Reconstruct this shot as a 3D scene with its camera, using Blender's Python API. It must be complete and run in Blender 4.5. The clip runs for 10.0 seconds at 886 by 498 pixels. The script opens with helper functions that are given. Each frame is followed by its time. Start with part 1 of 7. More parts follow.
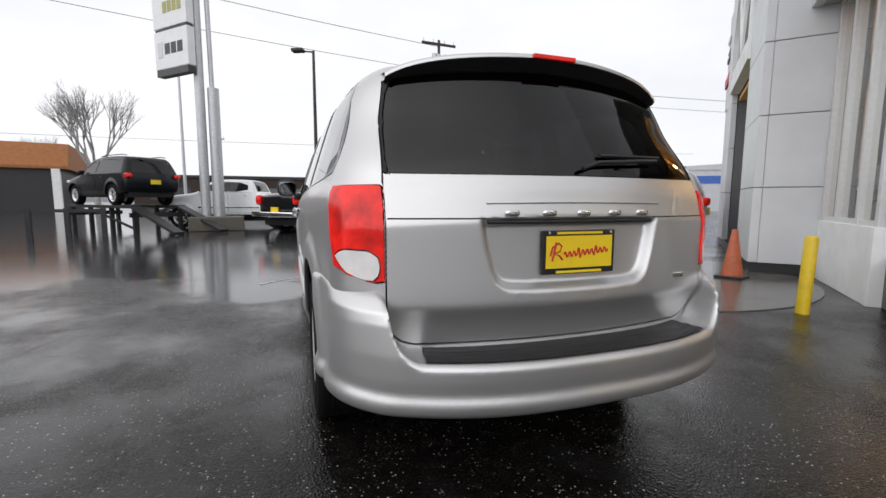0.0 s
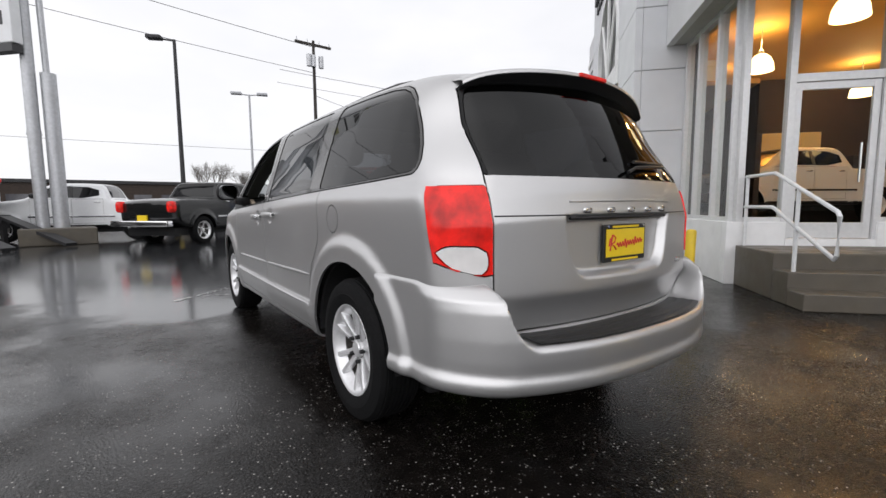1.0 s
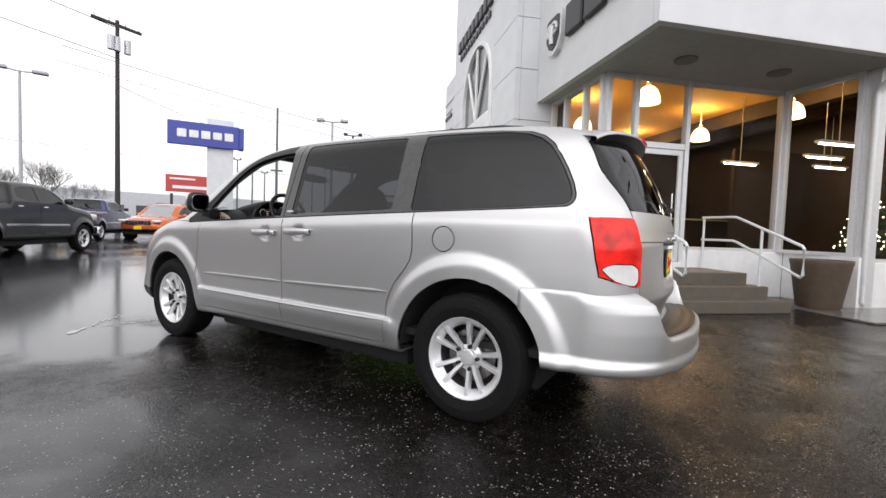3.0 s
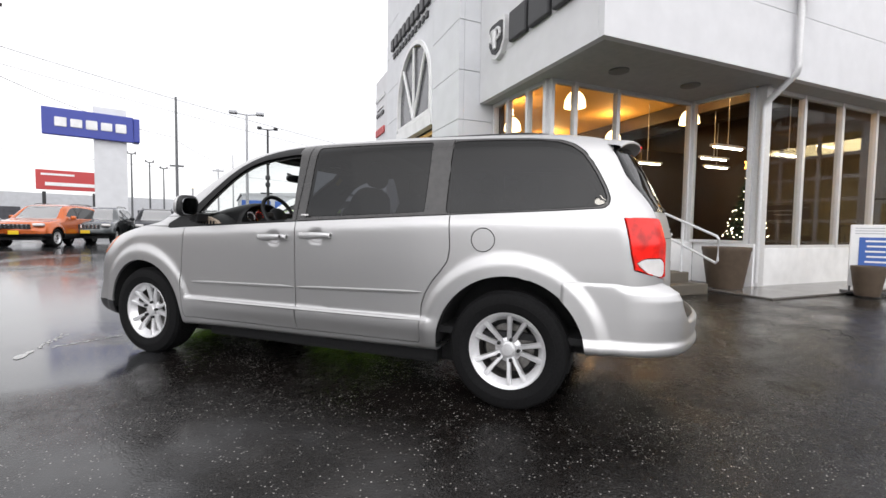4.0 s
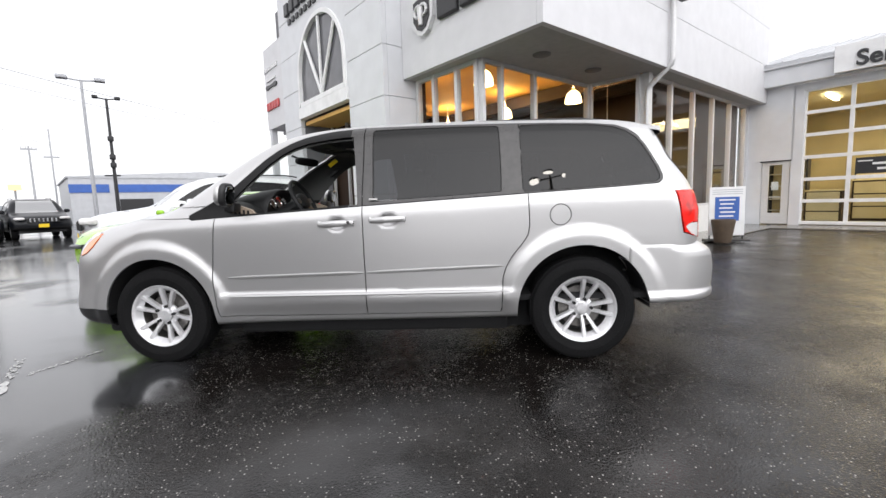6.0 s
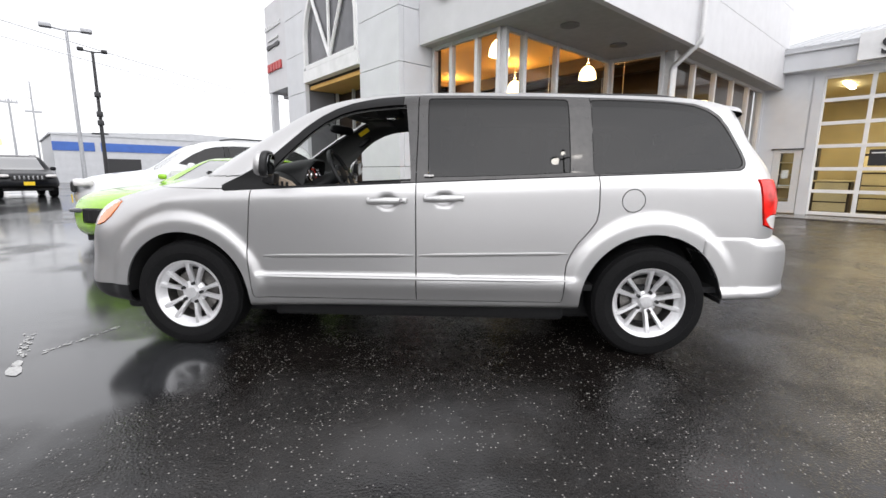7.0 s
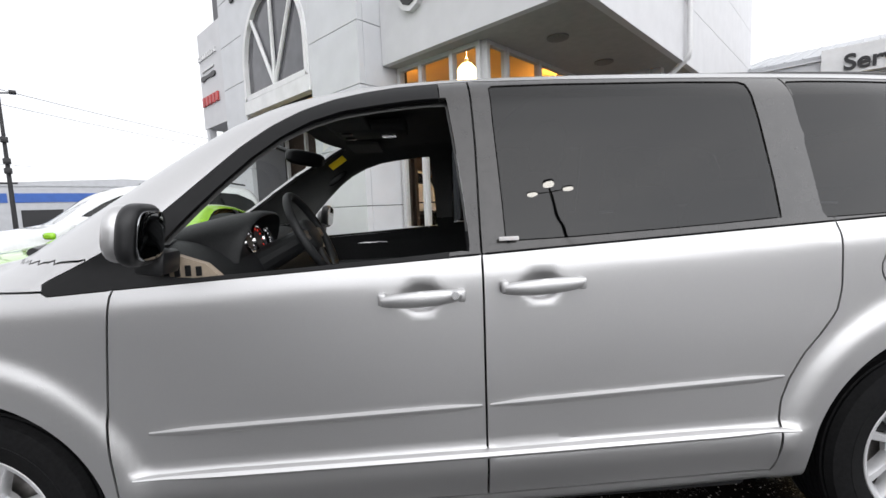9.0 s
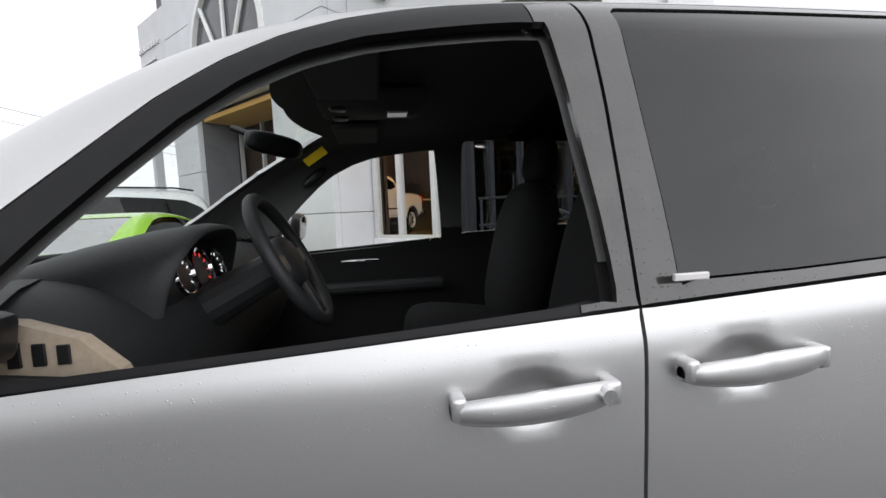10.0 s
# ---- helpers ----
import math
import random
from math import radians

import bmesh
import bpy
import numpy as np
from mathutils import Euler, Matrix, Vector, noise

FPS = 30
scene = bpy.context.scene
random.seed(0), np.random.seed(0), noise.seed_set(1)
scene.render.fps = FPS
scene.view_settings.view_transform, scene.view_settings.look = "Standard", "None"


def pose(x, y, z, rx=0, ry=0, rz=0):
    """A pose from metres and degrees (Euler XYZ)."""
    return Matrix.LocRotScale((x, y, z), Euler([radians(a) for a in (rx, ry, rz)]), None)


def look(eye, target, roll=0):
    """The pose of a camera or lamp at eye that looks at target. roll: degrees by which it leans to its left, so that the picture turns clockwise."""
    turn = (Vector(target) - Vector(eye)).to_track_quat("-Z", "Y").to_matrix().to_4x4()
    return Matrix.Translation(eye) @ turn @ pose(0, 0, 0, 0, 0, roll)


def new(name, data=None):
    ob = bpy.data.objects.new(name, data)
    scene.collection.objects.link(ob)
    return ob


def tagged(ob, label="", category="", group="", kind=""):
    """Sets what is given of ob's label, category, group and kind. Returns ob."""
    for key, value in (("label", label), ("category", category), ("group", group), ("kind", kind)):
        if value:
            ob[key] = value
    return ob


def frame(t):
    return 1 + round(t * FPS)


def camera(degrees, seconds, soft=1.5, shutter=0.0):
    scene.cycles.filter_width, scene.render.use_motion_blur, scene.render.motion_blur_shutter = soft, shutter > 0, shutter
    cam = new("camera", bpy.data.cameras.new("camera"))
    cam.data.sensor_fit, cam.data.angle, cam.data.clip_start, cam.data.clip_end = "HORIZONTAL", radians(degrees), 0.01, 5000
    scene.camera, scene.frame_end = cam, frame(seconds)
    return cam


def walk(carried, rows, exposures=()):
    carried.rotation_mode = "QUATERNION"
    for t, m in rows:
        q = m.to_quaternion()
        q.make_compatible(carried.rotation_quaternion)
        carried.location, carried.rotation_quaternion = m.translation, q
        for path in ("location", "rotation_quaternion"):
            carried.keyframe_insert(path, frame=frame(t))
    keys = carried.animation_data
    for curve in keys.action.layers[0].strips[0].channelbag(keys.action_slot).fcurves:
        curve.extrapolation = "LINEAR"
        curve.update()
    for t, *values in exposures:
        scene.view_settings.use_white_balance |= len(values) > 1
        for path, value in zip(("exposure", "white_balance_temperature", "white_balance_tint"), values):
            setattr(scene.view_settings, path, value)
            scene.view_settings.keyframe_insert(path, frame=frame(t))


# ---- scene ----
cam = camera(90.9, 10.0, soft=1.5)
PATH = [
    (0, (-0.995, -2.299, 1.107), (-0.349, -0.419, 0.885), 0.2),
    (0.5, (-1.391, -2.206, 1.096), (-0.436, -0.461, 0.893), 0.0),
    (1, (-1.77, -2.037, 1.086), (-0.618, -0.414, 0.887), -0.4),
    (1.5, (-2.115, -1.844, 1.093), (-0.784, -0.358, 0.948), -0.3),
    (2, (-2.441, -1.645, 1.067), (-0.934, -0.345, 0.866), 1.1),
    (2.5, (-2.733, -1.383, 1.087), (-1.126, -0.202, 0.938), 2.4),
    (2.7, (-2.863, -1.289, 1.075), (-1.216, -0.161, 0.951), 2.1),
    (3.8, (-3.366, -0.652, 1.105), (-1.522, 0.117, 1.021), 1.6),
    (4, (-3.452, -0.531, 1.097), (-1.579, 0.163, 0.994), 0.8),
    (4.5, (-3.643, -0.204, 1.11), (-1.717, 0.314, 0.971), -0.5),
    (5, (-3.752, 0.136, 1.125), (-1.796, 0.503, 0.932), -0.1),
    (5.5, (-3.914, 0.46, 1.139), (-1.933, 0.62, 0.913), -0.5),
    (5.7, (-3.93, 0.582, 1.14), (-1.945, 0.729, 0.94), -1.9),
    (7, (-3.693, 1.221, 1.176), (-1.724, 1.304, 0.836), 0.5),
    (7.5, (-3.374, 1.309, 1.219), (-1.403, 1.567, 1.001), 2.5),
    (8, (-3.035, 1.47, 1.237), (-1.051, 1.55, 1.001), -1.7),
    (8.5, (-2.637, 1.595, 1.251), (-0.647, 1.571, 1.05), -2.5),
    (9, (-2.211, 1.704, 1.268), (-0.225, 1.583, 1.071), -2.3),
    (9.2, (-2.062, 1.78, 1.273), (-0.081, 1.57, 1.094), -1.7),
    (9.5, (-1.859, 1.863, 1.288), (0.102, 1.547, 1.057), -2.8),
    (10, (-1.545, 1.911, 1.284), (0.425, 1.612, 1.107), -2.6),
]
walk(cam, [(t, look(eye, target, roll)) for t, eye, target, roll in PATH],
    exposures=[(0, 0.14, 6560, 11.5), (1, 0.12, 6580, 12), (2.0, 0.17, 6620, 12.5), (2.6, 0.4, 6620, 12.5), (4.0, 0.55, 6620, 12), (5, 0.68, 6600, 12), (7.5, 0.66, 6580, 12), (9, 0.52, 6520, 11), (10, 0.47, 6500, 10.5)])

# ---- daylight: rain clouds, no hard sun ----
world = bpy.data.worlds.new("world")
scene.world = world
world.use_nodes = True
wn = world.node_tree.nodes
wl = world.node_tree.links
sky = wn.new("ShaderNodeTexSky")
sky.sky_type = "NISHITA"
sky.sun_disc = False
sky.sun_elevation, sky.sun_rotation = radians(40), radians(200)
cloud_tc = wn.new("ShaderNodeTexCoord")
cloud_map = wn.new("ShaderNodeMapping")
cloud_map.inputs["Scale"].default_value = (1.2, 1.2, 3.0)
cloud = wn.new("ShaderNodeTexNoise")
cloud.inputs["Scale"].default_value = 1.6
cloud.inputs["Detail"].default_value = 5
cloud_ramp = wn.new("ShaderNodeValToRGB")
cloud_ramp.color_ramp.elements[0].position, cloud_ramp.color_ramp.elements[0].color = 0.3, (0.86, 0.885, 0.925, 1)
cloud_ramp.color_ramp.elements[1].position, cloud_ramp.color_ramp.elements[1].color = 0.65, (1.02, 1.03, 1.05, 1)
sky_bg = wn["Background"]
sky_bg.inputs["Strength"].default_value = 0.07
cloud_bg = wn.new("ShaderNodeBackground")
cloud_bg.inputs["Strength"].default_value = 1.3
both = wn.new("ShaderNodeMixShader")
both.inputs[0].default_value = 0.92
wl.new(cloud_tc.outputs["Generated"], cloud_map.inputs["Vector"])
wl.new(cloud_map.outputs["Vector"], cloud.inputs["Vector"])
wl.new(cloud.outputs["Fac"], cloud_ramp.inputs["Fac"])
wl.new(cloud_ramp.outputs["Color"], cloud_bg.inputs["Color"])
wl.new(sky.outputs["Color"], sky_bg.inputs["Color"])
wl.new(sky_bg.outputs[0], both.inputs[1])
wl.new(cloud_bg.outputs[0], both.inputs[2])
# the cloud is thickest overhead
cloud_up = wn.new("ShaderNodeSeparateXYZ")
wl.new(cloud_tc.outputs["Generated"], cloud_up.inputs[0])
cloud_lum = wn.new("ShaderNodeMapRange")
cloud_lum.inputs["From Min"].default_value, cloud_lum.inputs["From Max"].default_value = 0.4, 0.95
cloud_lum.inputs["To Min"].default_value, cloud_lum.inputs["To Max"].default_value = 1.0, 0.76
wl.new(cloud_up.outputs["Z"], cloud_lum.inputs["Value"])
# the clouds are thinner, and brighter, where the hidden sun stands behind the camera
sun_way = wn.new("ShaderNodeVectorMath")
sun_way.operation = "DOT_PRODUCT"
sun_way.inputs[1].default_value = (-0.78, -0.55, 0.3)
wl.new(cloud_tc.outputs["Generated"], sun_way.inputs[0])
sun_lum = wn.new("ShaderNodeMapRange")
sun_lum.interpolation_type = "SMOOTHSTEP"
for key, value in zip(("From Min", "From Max", "To Min", "To Max"), (0.15, 0.95, 1.0, 1.9)):
    sun_lum.inputs[key].default_value = value
wl.new(sun_way.outputs["Value"], sun_lum.inputs["Value"])
lum = wn.new("ShaderNodeMath")
lum.operation = "MULTIPLY"
wl.new(cloud_lum.outputs[0], lum.inputs[0])
wl.new(sun_lum.outputs[0], lum.inputs[1])
wl.new(lum.outputs[0], cloud_bg.inputs["Strength"])
wl.new(both.outputs[0], wn["World Output"].inputs["Surface"])

sun_data = bpy.data.lights.new("sun", "SUN")
sun_data.energy, sun_data.angle, sun_data.color = 0.15, radians(110), (1.0, 0.98, 0.95)
sun = new("sun", sun_data)
sun.matrix_world = look((-9, -6, 10), (0, 0, 0))

# ---- building blocks ----
def finish(ob, mesh, mat, parent, label, smooth):
    for m in (mat if isinstance(mat, (list, tuple)) else [mat]):
        mesh.materials.append(m)
    if smooth:
        mesh.polygons.foreach_set("use_smooth", [True] * len(mesh.polygons))
        if smooth < 180:
            mesh.set_sharp_from_angle(angle=radians(smooth))
    if parent is not None:
        ob.parent = parent
    if label:
        ob["label"] = label
    return ob


def part(name, bm, mat, parent=None, label="", smooth=0):
    """Links a bmesh as one mesh object under a thing."""
    mesh = bpy.data.meshes.new(name)
    bmesh.ops.recalc_face_normals(bm, faces=bm.faces[:])
    bm.to_mesh(mesh)
    bm.free()
    return finish(new(name, mesh), mesh, mat, parent, label, smooth)


def shared(name, ob, parent, m):
    """Another object on the mesh of ob."""
    twin = new(name, ob.data)
    twin.parent = parent
    twin.matrix_basis = m
    return twin


def thing(name, label, category, group="", kind="", m=None):
    ob = tagged(new(name), label, category, group, kind)
    ob.empty_display_size = 0.2
    if m is not None:
        ob.matrix_world = m
    return ob


def add_box(bm, x0, x1, y0, y1, z0, z1, bevel=0.0, m=None):
    made = bmesh.ops.create_cube(bm, size=1.0)["verts"]
    for v in made:
        v.co = Vector(((x0 + x1) / 2 + v.co.x * (x1 - x0), (y0 + y1) / 2 + v.co.y * (y1 - y0), (z0 + z1) / 2 + v.co.z * (z1 - z0)))
    if m is not None:
        bmesh.ops.transform(bm, matrix=m, verts=made)
    if bevel:
        edges = list({e for v in made for e in v.link_edges})
        bmesh.ops.bevel(bm, geom=edges, offset=bevel, segments=2, profile=0.5, affect="EDGES")
    return bm


def box(x0, x1, y0, y1, z0, z1, bevel=0.0, m=None):
    return add_box(bmesh.new(), x0, x1, y0, y1, z0, z1, bevel, m)


def add_rod(bm, a, b, r, r2=None, seg=12):
    """A round bar from a to b, tapering from r to r2."""
    a, b = Vector(a), Vector(b)
    d = b - a
    m = Matrix.Translation((a + b) / 2) @ d.to_track_quat("Z", "Y").to_matrix().to_4x4()
    bmesh.ops.create_cone(bm, cap_ends=True, segments=seg, radius1=r, radius2=r if r2 is None else r2, depth=d.length, matrix=m)
    return bm


def rod(a, b, r, r2=None, seg=12):
    return add_rod(bmesh.new(), a, b, r, r2, seg)


def tube(points, r, seg=10, closed=False):
    """A pipe that follows points, with mitred bends."""
    bm = bmesh.new()
    pts = [Vector(p) for p in points]
    rings = []
    n = len(pts)
    up = Vector((0.02, 0.03, 1)).normalized()
    for i, p in enumerate(pts):
        if closed:
            d = (pts[(i + 1) % n] - pts[i - 1]).normalized()
        else:
            d = (pts[min(i + 1, n - 1)] - pts[max(i - 1, 0)]).normalized()
        side = d.cross(up)
        if side.length < 0.05:
            side = d.cross(Vector((1, 0, 0)))
        side.normalize()
        top = side.cross(d).normalized()
        rings.append([bm.verts.new(p + r * (math.cos(k * math.tau / seg) * side + math.sin(k * math.tau / seg) * top)) for k in range(seg)])
    for i in range(n if closed else n - 1):
        a, b = rings[i], rings[(i + 1) % n]
        for k in range(seg):
            bm.faces.new((a[k], a[(k + 1) % seg], b[(k + 1) % seg], b[k]))
    if not closed:
        bm.faces.new(rings[0])
        bm.faces.new(rings[-1][::-1])
    return bm


def add_prism(bm, outline, depth, m):
    """A flat outline in xy, pushed depth along z, then placed by m."""
    low = [bm.verts.new(m @ Vector((x, y, 0))) for x, y in outline]
    top = [bm.verts.new(m @ Vector((x, y, depth))) for x, y in outline]
    bm.faces.new(low[::-1])
    bm.faces.new(top)
    n = len(low)
    for i in range(n):
        bm.faces.new((low[i], low[(i + 1) % n], top[(i + 1) % n], top[i]))
    return bm


def prism(outline, depth, m):
    return add_prism(bmesh.new(), outline, depth, m)


def lathe(profile, seg=32, m=None, caps=True):
    """Turns a profile of (radius, height) round z."""
    bm = bmesh.new()
    rings = []
    for r, z in profile:
        rings.append([bm.verts.new((r * math.cos(k * math.tau / seg), r * math.sin(k * math.tau / seg), z)) for k in range(seg)])
    for a, b in zip(rings, rings[1:]):
        for k in range(seg):
            bm.faces.new((a[k], a[(k + 1) % seg], b[(k + 1) % seg], b[k]))
    if caps:
        bm.faces.new(rings[0][::-1])
        bm.faces.new(rings[-1])
    if m is not None:
        bmesh.ops.transform(bm, matrix=m, verts=bm.verts)
    return bm

# ---- materials ----
def material(name, color, rough=0.5, metal=0.0, noise_scale=0.0, vary=0.0, bump=0.0, bump_scale=200.0, rough_vary=0.0, coat=0.0, spec=0.5, stain=0.0, stain_scale=0.6, stain_color=(0.1, 0.1, 0.1)):
    """A principled surface with a fine grain, broad stains and relief in world-size object space."""
    m = bpy.data.materials.new(name)
    m.use_nodes = True
    n, l = m.node_tree.nodes, m.node_tree.links
    p = n["Principled BSDF"]
    p.inputs["Base Color"].default_value = (*color, 1)
    p.inputs["Roughness"].default_value = rough
    p.inputs["Metallic"].default_value = metal
    p.inputs["Coat Weight"].default_value = coat
    p.inputs["Coat Roughness"].default_value = 0.04
    p.inputs["Specular IOR Level"].default_value = spec
    tc = n.new("ShaderNodeTexCoord")
    base = None
    if vary:
        tx = n.new("ShaderNodeTexNoise")
        tx.inputs["Scale"].default_value = noise_scale
        tx.inputs["Detail"].default_value = 6
        l.new(tc.outputs["Object"], tx.inputs["Vector"])
        mr = n.new("ShaderNodeMapRange")
        mr.inputs["From Min"].default_value, mr.inputs["From Max"].default_value = 0.3, 0.7
        mr.inputs["To Min"].default_value, mr.inputs["To Max"].default_value = 1 - vary, 1 + vary
        l.new(tx.outputs["Fac"], mr.inputs["Value"])
        mul = n.new("ShaderNodeVectorMath")
        mul.operation = "SCALE"
        mul.inputs[0].default_value = color
        l.new(mr.outputs[0], mul.inputs["Scale"])
        base = mul.outputs[0]
        l.new(base, p.inputs["Base Color"])
        if rough_vary:
            rr = n.new("ShaderNodeMapRange")
            rr.inputs["From Min"].default_value, rr.inputs["From Max"].default_value = 0.3, 0.7
            rr.inputs["To Min"].default_value, rr.inputs["To Max"].default_value = max(rough - rough_vary, 0.02), min(rough + rough_vary, 1)
            l.new(tx.outputs["Fac"], rr.inputs["Value"])
            l.new(rr.outputs[0], p.inputs["Roughness"])
    if stain:
        st = n.new("ShaderNodeTexNoise")
        st.inputs["Scale"].default_value = stain_scale
        st.inputs["Detail"].default_value = 8
        st.inputs["Roughness"].default_value = 0.65
        l.new(tc.outputs["Object"], st.inputs["Vector"])
        sr = n.new("ShaderNodeMapRange")
        sr.inputs["From Min"].default_value, sr.inputs["From Max"].default_value = 0.45, 0.75
        sr.inputs["To Max"].default_value = stain
        l.new(st.outputs["Fac"], sr.inputs["Value"])
        mx = n.new("ShaderNodeMix")
        mx.data_type = "RGBA"
        mx.inputs["A"].default_value = (*color, 1)
        mx.inputs["B"].default_value = (*stain_color, 1)
        l.new(sr.outputs[0], mx.inputs["Factor"])
        if base is not None:
            l.new(base, mx.inputs["A"])
        l.new(mx.outputs["Result"], p.inputs["Base Color"])
    if bump:
        bt = n.new("ShaderNodeTexNoise")
        bt.inputs["Scale"].default_value = bump_scale
        bt.inputs["Detail"].default_value = 4
        l.new(tc.outputs["Object"], bt.inputs["Vector"])
        bp = n.new("ShaderNodeBump")
        bp.inputs["Strength"].default_value = bump
        bp.inputs["Distance"].default_value = 0.005
        l.new(bt.outputs["Fac"], bp.inputs["Height"])
        l.new(bp.outputs[0], p.inputs["Normal"])
    return m


def glass(name, tint, rough=0.0, ior=1.45, gloss=1.0):
    """Thin pane: clear straight through, glossy at a slant."""
    m = bpy.data.materials.new(name)
    m.use_nodes = True
    n, l = m.node_tree.nodes, m.node_tree.links
    n.remove(n["Principled BSDF"])
    tr = n.new("ShaderNodeBsdfTransparent")
    tr.inputs["Color"].default_value = (*tint, 1)
    gl = n.new("ShaderNodeBsdfGlossy")
    gl.inputs["Roughness"].default_value = rough
    gl.inputs["Color"].default_value = (gloss, gloss, gloss, 1)
    lw = n.new("ShaderNodeLayerWeight")
    lw.inputs["Blend"].default_value = 0.5
    pw = n.new("ShaderNodeMath")
    pw.operation = "POWER"
    pw.inputs[1].default_value = 5.0
    l.new(lw.outputs["Facing"], pw.inputs[0])
    fr = n.new("ShaderNodeMapRange")
    r0 = ((ior - 1) / (ior + 1)) ** 2
    fr.inputs["To Min"].default_value, fr.inputs["To Max"].default_value = r0, 0.95
    l.new(pw.outputs[0], fr.inputs["Value"])
    mx = n.new("ShaderNodeMixShader")
    l.new(fr.outputs[0], mx.inputs[0])
    l.new(tr.outputs[0], mx.inputs[1])
    l.new(gl.outputs[0], mx.inputs[2])
    l.new(mx.outputs[0], n["Material Output"].inputs["Surface"])
    return m


def glow(name, color, strength):
    m = bpy.data.materials.new(name)
    m.use_nodes = True
    p = m.node_tree.nodes["Principled BSDF"]
    p.inputs["Base Color"].default_value = (*color, 1)
    p.inputs["Emission Color"].default_value = (*color, 1)
    p.inputs["Emission Strength"].default_value = strength
    return m


M_PANEL = material("wall_panel_paint", (0.65, 0.65, 0.665), 0.5, 0.0, 3.0, 0.04, 0.05, 60, stain=0.25, stain_scale=0.5, stain_color=(0.66, 0.66, 0.67))
M_TOWER = material("tower_panel_paint", (0.66, 0.67, 0.69), 0.45, 0.0, 2.0, 0.05, 0.05, 60, stain=0.25, stain_scale=0.6, stain_color=(0.56, 0.57, 0.58))
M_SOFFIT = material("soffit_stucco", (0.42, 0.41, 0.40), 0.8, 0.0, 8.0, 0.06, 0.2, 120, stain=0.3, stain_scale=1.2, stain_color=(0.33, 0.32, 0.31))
M_JOINT = material("panel_joint", (0.16, 0.16, 0.17), 0.7)
M_ALU = material("mullion_aluminium", (0.66, 0.66, 0.66), 0.4, 0.3, 20, 0.05)
M_WHITE = material("white_masonry_paint", (0.82, 0.82, 0.82), 0.6, 0.0, 4, 0.05, 0.1, 90, stain=0.3, stain_scale=1.5, stain_color=(0.55, 0.55, 0.54))
M_DARK = material("dark_trim", (0.02, 0.02, 0.022), 0.45, 0.0, 30, 0.2)
M_CONC = material("concrete", (0.1, 0.085, 0.064), 0.45, 0.0, 6, 0.15, 0.4, 150, 0.15, stain=0.5, stain_scale=1.8, stain_color=(0.09, 0.085, 0.08))
M_PANE = glass("shop_glass", (0.93, 0.94, 0.93), ior=1.12)
M_BLACK = material("black_plastic", (0.012, 0.012, 0.013), 0.4, 0.0, 60, 0.2)
M_SILVER = material("silver_car_paint", (0.6, 0.596, 0.596), 0.38, 0.84, 900, 0.06, coat=0.25)
M_HEADLINER = material("grey_headliner", (0.13, 0.13, 0.128), 0.9, 0.0, 200, 0.1)
M_RAIL = material("painted_rail", (0.7, 0.71, 0.72), 0.4, 0.0, 20, 0.06, stain=0.3, stain_scale=9, stain_color=(0.4, 0.38, 0.35))
M_YELLOW = material("yellow_paint", (0.75, 0.52, 0.02), 0.45, 0.0, 10, 0.08, 0.1, 80, stain=0.3, stain_scale=8, stain_color=(0.4, 0.28, 0.05))
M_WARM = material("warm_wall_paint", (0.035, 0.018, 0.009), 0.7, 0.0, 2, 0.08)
M_CEIL = material("showroom_ceiling_paint", (0.8, 0.47, 0.14), 0.7, 0.0, 2, 0.05)
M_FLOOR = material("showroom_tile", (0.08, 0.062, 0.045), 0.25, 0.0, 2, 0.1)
M_DARKPANE = material("dark_window", (0.09, 0.09, 0.1), 0.08, 0.0, 2, 0.2)
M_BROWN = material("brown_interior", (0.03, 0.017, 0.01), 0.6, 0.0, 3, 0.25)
M_CREAM = material("cream_wall_paint", (0.6, 0.52, 0.32), 0.7, 0.0, 2, 0.08)


def pebble_flat(u, v, z, ru, rz):
    """A flat winged oval for an emblem."""
    bm = bmesh.new()
    pts = [(ru * math.cos(k * math.tau / 24), rz * math.sin(k * math.tau / 24) * (1 + 0.6 * math.cos(2 * k * math.tau / 24))) for k in range(24)]
    return add_prism(bm, pts, 0.05, pose(u, v + 0.02, z, 90, 0, 0))
M_YELLOWISH = material("olive_print", (0.35, 0.33, 0.1), 0.5)
M_PADWET = material("wet_concrete_pad", (0.13, 0.12, 0.11), 0.12, 0.0, 3, 0.15, 0.15, 120, 0.06, stain=0.5, stain_scale=1.2, stain_color=(0.08, 0.075, 0.07))

M_TYRE = material("tyre_rubber", (0.009, 0.009, 0.0095), 0.7, 0.0, 80, 0.25, 0.3, 300, spec=0.12)
M_ALLOY = material("wheel_alloy", (0.78, 0.78, 0.79), 0.32, 0.55, 60, 0.05)
M_STEEL = material("brake_steel", (0.22, 0.21, 0.2), 0.4, 0.8, 60, 0.2)
M_CHROME = material("chrome", (0.75, 0.75, 0.76), 0.08, 1.0)
M_TINT = glass("tinted_glass", (0.05, 0.053, 0.06), ior=1.52)
M_WETGLASS = glass("wet_windscreen", (0.4, 0.44, 0.43), ior=6.0)
M_DROP = glass("rain_drop", (0.8, 0.82, 0.82), ior=2.4)
M_CLEAR = glass("clear_car_glass", (0.9, 0.93, 0.91), ior=1.42)
M_REDLENS = material("red_lens", (0.82, 0.016, 0.01), 0.2, 0.0, 11, 0.45, 0.35, 22, coat=0.15, spec=0.35)
